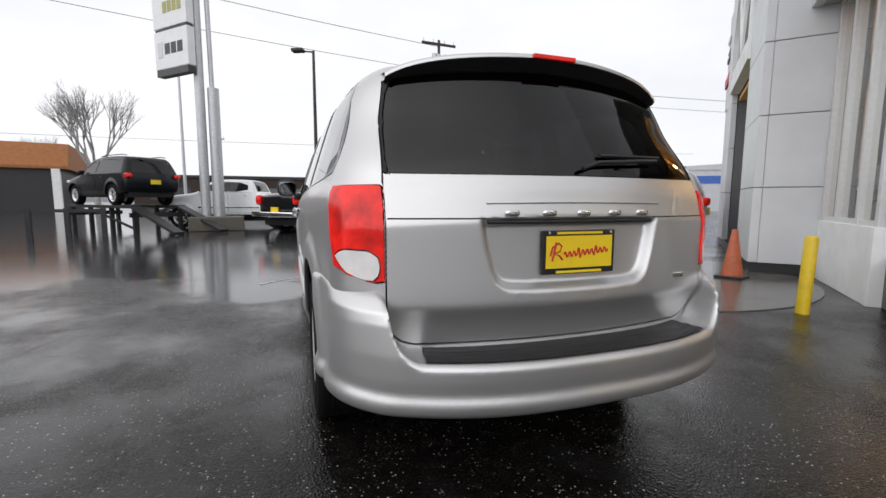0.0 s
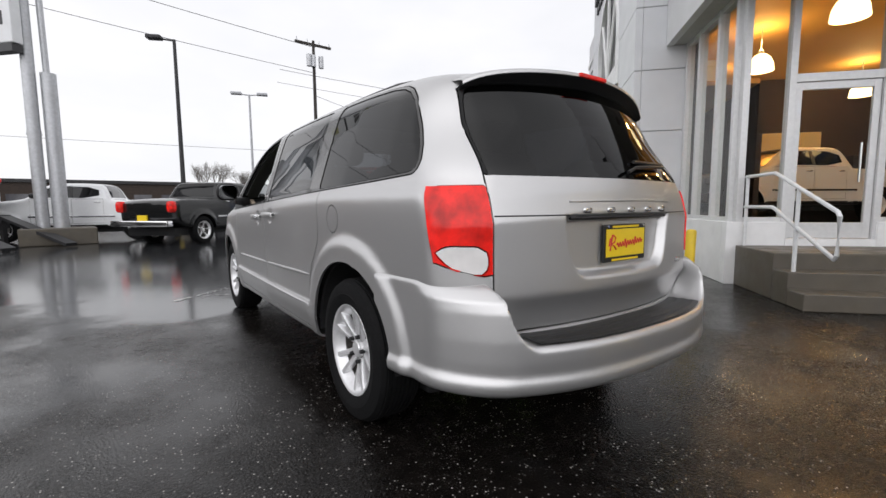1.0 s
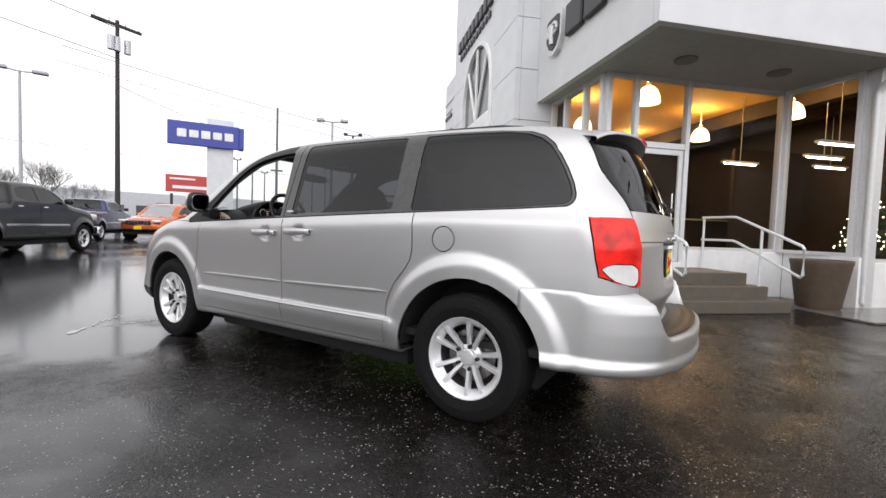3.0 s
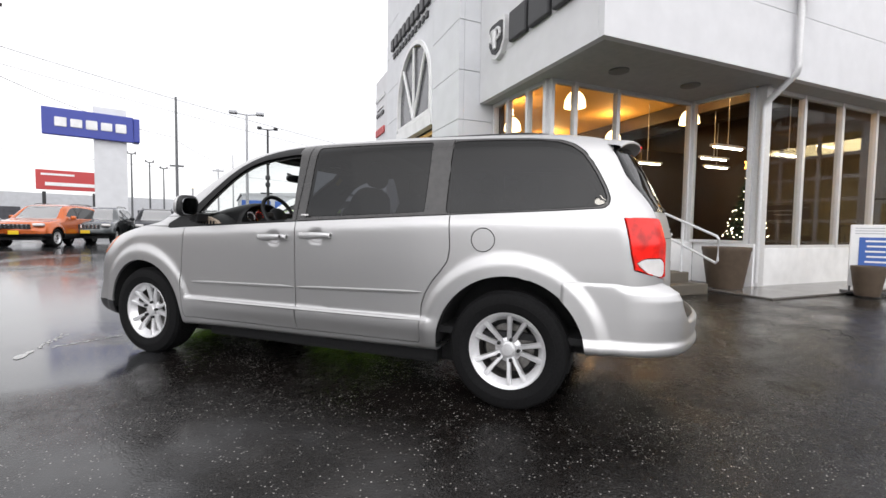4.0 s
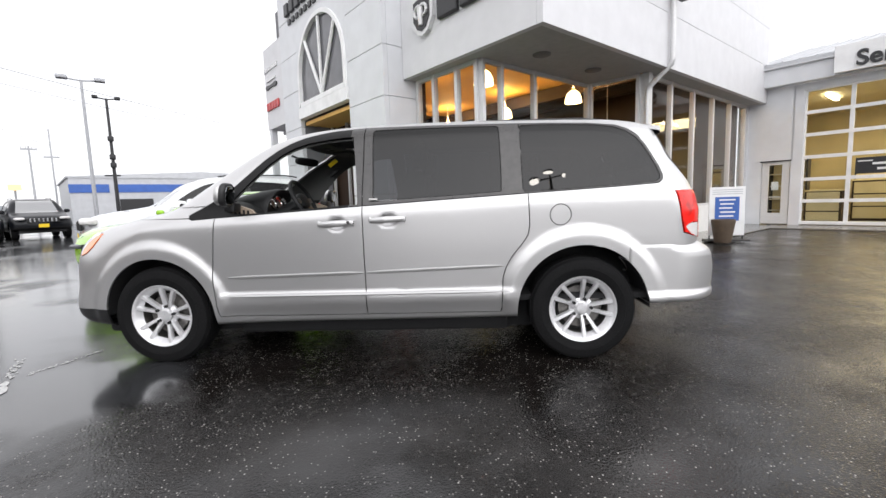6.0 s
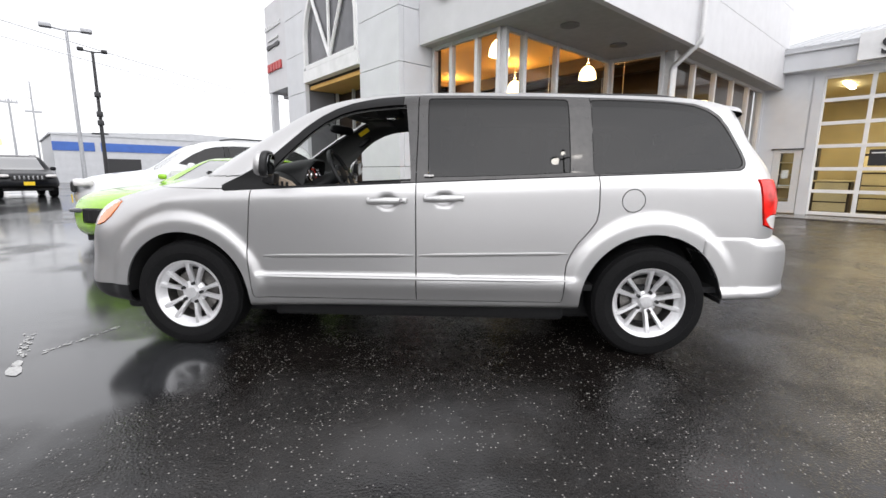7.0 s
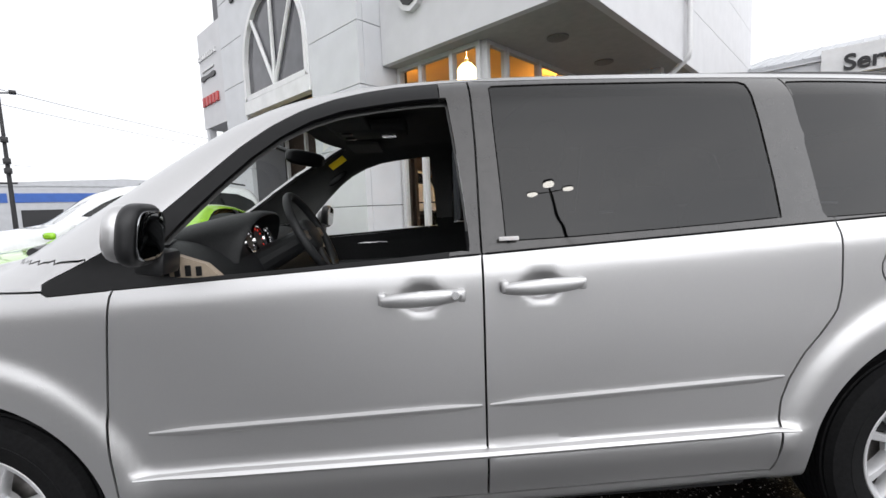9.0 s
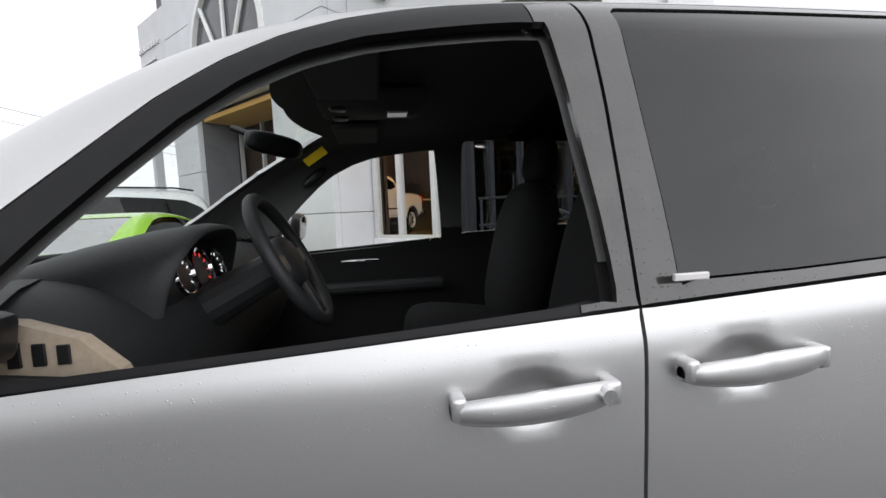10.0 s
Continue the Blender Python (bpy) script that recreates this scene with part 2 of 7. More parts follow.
M_WHITELENS = material("white_lens", (0.75, 0.73, 0.72), 0.12, 0.0, 9, 0.12, coat=0.5)
M_AMBER = material("amber_lens", (0.9, 0.22, 0.02), 0.12, 0.0, 60, 0.1, coat=1.0)
M_LINING = material("dark_lining", (0.012, 0.012, 0.013), 0.85, 0.0, 90, 0.2)
M_PLATE_Y = material("yellow_plate", (0.85, 0.6, 0.02), 0.35, 0.0, 40, 0.03)
M_PRINT_R = material("red_print", (0.55, 0.02, 0.02), 0.5)
M_FRAME = material("dull_black_frame", (0.007, 0.007, 0.0075), 0.45, 0.0, 40, 0.2, spec=0.25)
M_GLOSSBLACK = material("gloss_black_trim", (0.03, 0.028, 0.027), 0.16, 0.0, 20, 0.25, 0.1, 140, coat=0.6)


def add_drops(m, scale=70.0, keep=0.72, strength=0.5):
    """Beads of rain as relief on a painted surface."""
    n, l = m.node_tree.nodes, m.node_tree.links
    p = n["Principled BSDF"]
    tc = n.new("ShaderNodeTexCoord")
    vo = n.new("ShaderNodeTexVoronoi")
    vo.inputs["Scale"].default_value = scale
    l.new(tc.outputs["Object"], vo.inputs["Vector"])
    sc = n.new("ShaderNodeSeparateColor")
    l.new(vo.outputs["Color"], sc.inputs[0])
    some = n.new("ShaderNodeMath")
    some.operation = "GREATER_THAN"
    some.inputs[1].default_value = keep
    l.new(sc.outputs[0], some.inputs[0])
    bead = n.new("ShaderNodeMapRange")
    bead.interpolation_type = "SMOOTHSTEP"
    for key, v in zip(("From Min", "From Max", "To Min", "To Max"), (0.06, 0.3, 1.0, 0.0)):
        bead.inputs[key].default_value = v
    l.new(vo.outputs["Distance"], bead.inputs["Value"])
    both = n.new("ShaderNodeMath")
    both.operation = "MULTIPLY"
    l.new(some.outputs[0], both.inputs[0])
    l.new(bead.outputs[0], both.inputs[1])
    bp = n.new("ShaderNodeBump")
    bp.inputs["Strength"].default_value = strength
    bp.inputs["Distance"].default_value = 0.002
    l.new(both.outputs[0], bp.inputs["Height"])
    l.new(bp.outputs[0], p.inputs["Normal"])
    l.new(bp.outputs[0], p.inputs["Coat Normal"])


add_drops(M_SILVER, 170.0, 0.88, 0.3)
add_drops(M_GLOSSBLACK, 190.0, 0.82, 0.45)

# ---- wet ground ----
def wet_asphalt():
    m = bpy.data.materials.new("wet_asphalt")
    m.use_nodes = True
    n, l = m.node_tree.nodes, m.node_tree.links
    p = n["Principled BSDF"]
    tc = n.new("ShaderNodeTexCoord")

    def tex(scale, detail=4, rough=0.55):
        t = n.new("ShaderNodeTexNoise")
        t.inputs["Scale"].default_value, t.inputs["Detail"].default_value, t.inputs["Roughness"].default_value = scale, detail, rough
        l.new(tc.outputs["Object"], t.inputs["Vector"])
        return t

    def span(src, a, b, c, d):
        r = n.new("ShaderNodeMapRange")
        for k, v in zip(("From Min", "From Max", "To Min", "To Max"), (a, b, c, d)):
            r.inputs[k].default_value = v
        l.new(src, r.inputs["Value"])
        return r.outputs[0]

    def mix(fac, a, b):
        x = n.new("ShaderNodeMix")
        x.data_type = "RGBA"
        for key, v in (("A", a), ("B", b)):
            if isinstance(v, tuple):
                x.inputs[key].default_value = (*v, 1)
            else:
                l.new(v, x.inputs[key])
        l.new(fac, x.inputs["Factor"])
        return x.outputs["Result"]

    def op(kind, a, b):
        o = n.new("ShaderNodeMath")
        o.operation = kind
        for i, v in enumerate((a, b)):
            if isinstance(v, float):
                o.inputs[i].default_value = v
            else:
                l.new(v, o.inputs[i])
        return o.outputs[0]

    # standing water lies on the open lane ahead, less by the building and the van's flank
    where = n.new("ShaderNodeSeparateXYZ")
    l.new(tc.outputs["Object"], where.inputs[0])
    ahead = span(where.outputs["Y"], 2.2, 5.6, -0.12, 0.22)
    aside = span(where.outputs["X"], -1.5, 3.0, 0.02, -0.16)
    level = op("ADD", tex(0.32, 5, 0.6).outputs["Fac"], op("ADD", ahead, aside))
    # a hollow that holds water beside the front wheel
    hollow = n.new("ShaderNodeVectorMath")
    hollow.operation = "DISTANCE"
    hollow.inputs[1].default_value = (-1.2, 3.2, 0.0)
    l.new(tc.outputs["Object"], hollow.inputs[0])
    level = op("ADD", level, span(hollow.outputs["Value"], 0.25, 0.75, 0.2, 0.0))
    puddle = span(level, 0.46, 0.58, 0.0, 1.0)
    broad = span(tex(1.1, 6, 0.6).outputs["Fac"], 0.35, 0.65, 0.0, 1.0)
    fine = tex(90, 3)
    vor = n.new("ShaderNodeTexVoronoi")
    vor.inputs["Scale"].default_value = 88
    vor.inputs["Randomness"].default_value = 1.0
    l.new(tc.outputs["Object"], vor.inputs["Vector"])
    cells = n.new("ShaderNodeSeparateColor")
    l.new(vor.outputs["Color"], cells.inputs[0])
    mottle = tex(13, 6, 0.7)
    sparse = span(tex(3.5, 4).outputs["Fac"], 0.35, 0.65, 0.96, 0.79)
    chip = op("MULTIPLY", op("GREATER_THAN", cells.outputs[0], sparse), span(vor.outputs["Distance"], 0.2, 0.42, 1.0, 0.0))
    dry = mix(broad, (0.0085, 0.0064, 0.0054), (0.017, 0.0128, 0.0108))
    dry = mix(span(fine.outputs["Fac"], 0.35, 0.65, 0.0, 1.0), dry, (0.008, 0.0075, 0.007))
    dry = mix(span(mottle.outputs["Fac"], 0.35, 0.62, 0.0, 1.0), (0.004, 0.0035, 0.0032), dry)
    col = mix(op("MULTIPLY", chip, span(cells.outputs[1], 0.2, 1.0, 0.08, 1.0)), dry, (0.56, 0.54, 0.51))
    col = mix(puddle, col, (0.03, 0.031, 0.033))
    l.new(col, p.inputs["Base Color"])
    l.new(op("MAXIMUM", span(puddle, 0.0, 1.0, 0.0, 0.9), span(broad, 0.2, 1.0, 0.26, 0.52)), p.inputs["Specular IOR Level"])
    rough = op("ADD", span(fine.outputs["Fac"], 0.3, 0.7, 0.16, 0.34), op("ADD", span(broad, 0.0, 1.0, 0.05, -0.13), span(mottle.outputs["Fac"], 0.3, 0.7, -0.08, 0.08)))
    ro = n.new("ShaderNodeMix")
    ro.inputs["B"].default_value = 0.13
    l.new(puddle, ro.inputs["Factor"])
    l.new(rough, ro.inputs["A"])
    l.new(ro.outputs["Result"], p.inputs["Roughness"])
    grit = op("ADD", op("MULTIPLY", vor.outputs["Distance"], 0.7), op("MULTIPLY", fine.outputs["Fac"], 0.5))
    bp = n.new("ShaderNodeBump")
    bp.inputs["Distance"].default_value = 0.006
    l.new(grit, bp.inputs["Height"])
    l.new(op("MULTIPLY", span(puddle, 0.0, 0.9, 0.5, 0.02), span(broad, 0.3, 1.0, 1.0, 0.35)), bp.inputs["Strength"])
    l.new(bp.outputs[0], p.inputs["Normal"])
    return m


M_ASPHALT = wet_asphalt()


def ground_sheet():
    bm = bmesh.new()
    bmesh.ops.create_grid(bm, x_segments=60, y_segments=60, size=600)
    return bm


ground = part("ground", ground_sheet(), M_ASPHALT)
tagged(ground, "dark wet asphalt of a car lot, with puddles", "asphalt", kind="structure")

# ---- dealership building; its own axes: u along x, v along y, the corner of the soffit at 0, 0 ----
B = thing("dealership_building", "pale grey panelled showroom building with a glazed recessed corner", "building", kind="structure", m=pose(3.234, -0.432, 0, 0, 0, 42.8))


def wall_panel(name, u0, u1, v0, v1, z0, z1, mat=None):
    return part(name, box(u0, u1, v0, v1, z0, z1, 0.006), mat or M_PANEL, B)


# cladding of the upper storey, in courses with open joints
for z0, z1 in ((3.83, 4.944), (4.95, 6.054), (6.06, 7.204), (7.21, 8.3)):
    wall_panel("wall_panel", 0.0, 0.12, -11.2, 0.0, z0, z1)
for z0, z1 in ((3.83, 6.054), (6.06, 8.3)):
    wall_panel("wall_panel", 0.125, 3.83, -0.12, 0.0, z0, z1)
part("backing_wall", box(0.125, 0.3, -11.1, -0.125, 3.97, 8.25), M_JOINT, B)
part("backing_wall", box(0.305, 3.83, -0.3, -0.125, 3.97, 8.25), M_JOINT, B)
part("backing_wall", box(3.835, 12.6, -0.6, -0.42, 3.83, 8.25), M_JOINT, B)
part("flat_roof", box(0.305, 12.6, -11.1, -0.605, 7.9, 8.2), M_JOINT, B)
part("end_wall", box(0.125, 12.6, -11.2, -11.105, 3.83, 8.3), M_PANEL, B)
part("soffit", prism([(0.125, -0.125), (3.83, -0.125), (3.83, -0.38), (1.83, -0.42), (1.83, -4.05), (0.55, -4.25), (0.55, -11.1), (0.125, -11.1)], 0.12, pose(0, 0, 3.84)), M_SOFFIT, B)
M_VENT = material("soffit_vent", (0.2, 0.19, 0.18), 0.6, 0.0, 60, 0.2)
for u, v in ((1.0, -1.25), (1.03, -3.04)):
    part("soffit_light", lathe([(0.17, 3.842), (0.17, 3.815), (0.13, 3.8), (0.001, 3.8)], 24, pose(u, v, 0), False), M_VENT, B, "recessed round soffit light", smooth=40)

# tower with an arched window
tz = [0.16, 1.32, 2.39, 3.45, 4.52, 5.59, 6.65, 7.72, 8.8]
for z0, z1 in zip(tz, tz[1:]):
    wall_panel("tower_panel", 3.84, 3.96, -0.42, 0.385, z0 + 0.006, z1 - 0.006, M_TOWER)
    wall_panel("tower_panel", 3.84, 5.43, 0.39, 0.51, z0 + 0.006, z1 - 0.006, M_TOWER)
    wall_panel("tower_panel", 8.51, 9.8, 0.39, 0.51, z0 + 0.006, z1 - 0.006, M_TOWER)
part("tower_plinth", box(3.87, 9.75, -0.4, 0.48, 0.0, 0.16), M_DARK, B)
part("tower_core", box(3.97, 5.4, -0.4, 0.38, 0.1, 8.7), M_JOINT, B)
part("tower_core", box(8.53, 9.75, -0.4, 0.38, 0.1, 8.7), M_JOINT, B)
AR, AC, AZ = 1.48, 6.96, 4.74
arc = [(AC - AR * math.cos(math.pi * k / 24), AZ + AR * math.sin(math.pi * k / 24)) for k in range(25)]
span = [(5.43, 8.79), (5.43, 3.98), (AC - AR, 3.98), *arc, (AC + AR, 3.98), (8.51, 3.98), (8.51, 8.79)]
part("arch_wall", prism(span, 0.12, pose(0, 0.51, 0, 90, 0, 0)), M_TOWER, B, "wall round the arched window")
ring = [(AC - AR, 3.98), *arc, (AC + AR, 3.98)]
inner = [(AC + AR - 0.11, 4.09), *[(AC + (AR - 0.11) * math.cos(math.pi * k / 24), AZ + (AR - 0.11) * math.sin(math.pi * k / 24)) for k in range(25)], (AC - AR + 0.11, 4.09)]
bm = bmesh.new()
add_prism(bm, [*ring, *inner], 0.13, pose(0, 0.56, 0, 90, 0, 0))
add_box(bm, AC - AR + 0.1, AC + AR - 0.1, 0.43, 0.55, 3.98, 4.1)
arched = part("arched_window", bm, M_WHITE, B, "white framed arched window")
part("pane", prism(inner, 0.02, pose(0, 0.46, 0, 90, 0, 0)), M_DARKPANE, arched)
for du, top in ((0, 6.1), (-0.96, 5.74), (0.96, 5.74)):
    part("glazing_bar", rod((AC, 0.5, 4.1), (AC + du, 0.5, top), 0.045, None, 6), M_WHITE, arched)
wall_panel("lintel", 5.44, 8.5, 0.36, 0.56, 3.66, 3.97, M_WHITE)
part("porch_ceiling", box(5.45, 8.5, -2.2, 0.36, 3.5, 3.6), M_CEIL, B)
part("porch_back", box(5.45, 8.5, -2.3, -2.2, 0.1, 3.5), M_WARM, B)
for k in range(4):
    part("porch_mullion", box(5.5 + k * 0.98, 5.56 + k * 0.98, -0.5, -0.42, 0.1, 3.5), M_ALU, B)
# tower lettering as plain dark blocks
for k in range(9):
    wall_u = 5.6 + 0.4 * k
    part("sign_block", box(wall_u, wall_u + 0.28, 0.51, 0.6, 6.72, 7.06, 0.02), M_DARK, B)
for k in range(11):
    part("sign_block", box(5.75 + 0.3 * k, 5.93 + 0.3 * k, 0.51, 0.56, 6.45, 6.6, 0.01), M_DARK, B)
# plain wing beyond the tower
part("far_wing", box(9.8, 11.72, -3.0, 0.42, 3.8, 6.5, 0.01), M_PANEL, B)
part("far_wing", box(9.8, 11.3, -3.0, -0.2, 0.0, 3.8), M_PANEL, B)
part("wing_post", box(11.45, 11.65, 0.2, 0.4, 0.0, 3.8), M_TOWER, B)
M_SIGNRED = material("sign_red", (0.5, 0.05, 0.05), 0.4)
for k in range(8):
    part("sign_block", box(11.58 - 0.17 * k, 11.69 - 0.17 * k, 0.42, 0.46, 5.72, 5.85, 0.005), M_ALU, B)
part("sign_block", pebble_flat(11.05, 0.44, 5.2, 0.55, 0.1), M_DARK, B)
part("sign_block", box(10.6, 11.5, 0.42, 0.46, 5.38, 5.44, 0.005), M_ALU, B)
for k in range(5):
    part("sign_block", box(11.4 - 0.25 * k, 11.58 - 0.25 * k, 0.42, 0.48, 4.42, 4.68, 0.02), M_SIGNRED, B)

# brand sign on the fascia: shield and dark blocks
shield = [(-0.33, 0.36), (-0.2, 0.4), (0.2, 0.4), (0.33, 0.36), (0.34, -0.1), (0.18, -0.33), (0.0, -0.4), (-0.18, -0.33), (-0.34, -0.1)]
part("sign_shield", prism(shield, 0.1, pose(2.95, 0.1, 4.88, 90, 0, 0)), M_ALU, B, "silver shield emblem")
part("sign_shield", prism([(x * 0.78, y * 0.78) for x, y in shield], 0.02, pose(2.95, 0.115, 4.88, 90, 0, 0)), M_DARK, B, "dark field of the emblem")
bm = bmesh.new()
for s in (-1, 1):
    for k in range(9):
        a = math.pi * (0.9 - 1.25 * k / 8)
        a2 = math.pi * (0.9 - 1.25 * (k + 1) / 8)
        r, r2 = 0.15 - 0.008 * k, 0.15 - 0.008 * (k + 1)
        add_rod(bm, (2.95 + s * (0.09 + r * math.cos(a)), 0.125, 4.93 + r * math.sin(a)), (2.95 + s * (0.09 + r2 * math.cos(a2)), 0.125, 4.93 + r2 * math.sin(a2)), 0.035, 0.033, 8)
add_rod(bm, (2.95, 0.125, 5.0), (2.95, 0.125, 4.68), 0.08, 0.05, 8)
part("sign_emblem", bm, M_ALU, B, "silver emblem relief", smooth=60)
for u0, u1 in ((2.48, 1.9), (1.82, 1.22), (1.12, 0.42)):
    part("sign_block", box(u1, u0, 0.0, 0.1, 4.64, 5.2, 0.03), M_DARK, B)

# downpipe with a floodlight
dp = part("downpipe", tube([(-0.09, -4.3, 6.5), (-0.09, -4.3, 4.0), (-0.07, -4.3, 3.9), (0.42, -4.3, 3.5), (0.45, -4.3, 3.4), (0.45, -4.3, 0.1)], 0.055, 12), M_ALU, B, "grey downpipe", smooth=50)
part("floodlight", box(-0.42, -0.1, -4.62, -4.2, 5.2, 5.3, 0.02), M_DARK, B, "dark floodlight")
part("end_post", box(0.48, 0.74, -11.3, -11.14, 0.0, 3.84, 0.006), M_TOWER, B, "pale end post beside the last window")
part("gutter_box", box(-0.35, 0.1, -11.45, -11.22, 4.25, 5.05, 0.01), M_TOWER, B)


# ---- glazing ----
def glazed(p, q, bars, sill, head, transom=None, door=None, name="window_1"):
    """Panes between mullions from p to q; bars: distances along; door: (from, to)."""
    p, q = Vector((*p, 0)), Vector((*q, 0))
    d = (q - p).normalized()
    ang = math.degrees(math.atan2(d.y, d.x))
    w = new(name)
    w.parent = B
    w.matrix_basis = pose(p.x, p.y, 0, 0, 0, ang)
    ln = (q - p).length
    for a in bars:
        s = sill if not (door and door[0] - 0.1 < a < door[1] + 0.1) else 0.62
        part("mullion", box(a - 0.04, a + 0.04, -0.06, 0.06, s, head, 0.004), M_ALU, w)
    for a, b in zip(bars, bars[1:]):
        is_door = door and abs(a - door[0]) < 0.05
        part("rail", box(a + 0.04, b - 0.04, -0.045, 0.045, head - 0.07, head), M_ALU, w)
        if is_door:
            part("rail", box(a + 0.04, b - 0.04, -0.05, 0.05, transom - 0.05, transom + 0.05), M_ALU, w)
            part("pane", box(a + 0.04, b - 0.04, -0.004, 0.004, transom + 0.05, head - 0.07), M_PANE, w)
            dr = new("door")
            dr.parent = w
            dr["label"] = "aluminium framed glass entrance door"
            part("stile", box(a + 0.045, a + 0.125, -0.022, 0.022, 0.63, transom - 0.055, 0.003), M_ALU, dr)
            part("stile", box(b - 0.125, b - 0.045, -0.022, 0.022, 0.63, transom - 0.055, 0.003), M_ALU, dr)
            part("door_rail", box(a + 0.125, b - 0.125, -0.022, 0.022, 0.63, 0.83, 0.003), M_ALU, dr)
            part("door_rail", box(a + 0.125, b - 0.125, -0.022, 0.022, transom - 0.15, transom - 0.055, 0.003), M_ALU, dr)
            part("pane", box(a + 0.125, b - 0.125, -0.004, 0.004, 0.83, transom - 0.15), M_PANE, dr)
            part("pull", rod((b - 0.16, 0.06, 1.35), (b - 0.16, 0.06, 1.85), 0.015, None, 10), M_CHROME, dr)
        else:
            part("rail", box(a + 0.04, b - 0.04, -0.045, 0.045, sill, sill + 0.06), M_ALU, w)
            part("pane", box(a + 0.04, b - 0.04, -0.004, 0.004, sill + 0.06, head - 0.07), M_PANE, w)
    return w


glazed((3.83, -0.38), (1.83, -0.42), [0.06, 0.62, 1.35, 1.92], 0.84, 3.84, name="window_1")
glazed((1.83, -0.46), (1.83, -4.05), [0.0, 0.53, 1.56, 3.59], 0.84, 3.84, 2.67, (0.53, 1.56), name="window_2")
glazed((1.79, -4.1), (0.6, -4.28), [0.04, 1.16], 0.84, 3.84, name="window_3")
glazed((0.55, -4.34), (0.55, -11.1), [0.0, 1.33, 2.66, 3.99, 5.34, 6.7], 0.76, 3.84, name="window_4")
part("low_wall", box(1.9, 3.83, -0.46, -0.3, 0.0, 0.84, 0.006), M_WHITE, B)
part("low_wall", box(1.74, 1.895, -1.0, -0.3, 0.0, 0.84, 0.006), M_WHITE, B)
part("low_wall", box(1.74, 1.895, -4.2, -2.02, 0.0, 0.84, 0.006), M_WHITE, B)
part("threshold", box(1.74, 1.895, -2.015, -1.005, 0.0, 0.62, 0.006), M_WHITE, B, "white door threshold")
part("low_wall", box(0.46, 1.735, -4.36, -4.2, 0.0, 0.84, 0.006), M_WHITE, B)
part("low_wall", box(0.46, 0.64, -11.15, -4.365, 0.0, 0.76, 0.006), M_WHITE, B)
part("corner_column", box(0.4, 0.56, -4.44, -4.28, 0.0, 3.84, 0.006), M_ALU, B)

# showroom inside
part("showroom_floor", prism([(3.8, -0.48), (1.9, -0.48), (1.9, -4.2), (0.66, -4.4), (0.66, -11.1), (12.5, -11.1), (12.5, -0.48)], 0.1, pose(0, 0, 0.5)), M_FLOOR, B)
part("showroom_ceiling", prism([(3.8, -0.62), (1.95, -0.62), (1.95, -4.3), (0.75, -4.4), (0.75, -11.0), (12.5, -11.0), (12.5, -0.62)], 0.08, pose(0, 0, 5.25)), M_CEIL, B)
for u0, u1, v0, v1 in ((1.88, 3.83, -0.6, -0.5), (1.88, 1.96, -4.2, -0.605), (0.68, 1.88, -4.42, -4.33), (0.68, 0.76, -11.0, -4.425)):
    part("bulkhead", box(u0, u1, v0, v1, 3.86, 5.25), M_CEIL, B)
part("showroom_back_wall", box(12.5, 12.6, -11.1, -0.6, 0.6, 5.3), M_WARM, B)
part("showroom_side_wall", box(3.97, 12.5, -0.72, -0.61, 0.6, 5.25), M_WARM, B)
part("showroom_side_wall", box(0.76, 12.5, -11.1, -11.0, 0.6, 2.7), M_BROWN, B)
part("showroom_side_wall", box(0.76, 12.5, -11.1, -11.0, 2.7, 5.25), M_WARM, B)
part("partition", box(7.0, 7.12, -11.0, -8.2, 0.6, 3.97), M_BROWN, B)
part("wall_board", box(12.42, 12.49, -7.15, -5.05, 2.68, 3.45, 0.01), M_CREAM, B, "pale board on the back wall")
# dropped ceiling beams
for v in (-8.4, -9.8):
    part("ceiling_beam", box(2.1, 12.4, v - 0.18, v + 0.18, 4.75, 5.2, 0.01, None), M_BROWN, B)
# counter and shelving along the back
part("counter", box(9.2, 9.9, -10.4, -4.2, 0.6, 1.7, 0.02), M_BROWN, B, "dark wood counter")
part("counter_top", box(9.1, 10.0, -10.5, -4.1, 1.702, 1.76, 0.01), M_CREAM, B, "pale counter top")
for k in range(4):
    part("shelf", box(11.9, 12.4, -10.8 + 1.6 * k, -9.4 + 1.6 * k, 0.6, 2.6, 0.02), M_DARK, B, "dark display shelf")
PENDANTS = [(u, v, 4.42) for u in (4.38, 7.45, 10.9) for v in (-3.05, -7.25)]

M_SHADE = glow("lamp_shade_glow", (1.0, 0.78, 0.42), 3.2)
M_TUBE = glow("tube_glow", (1.0, 0.93, 0.75), 14.0)


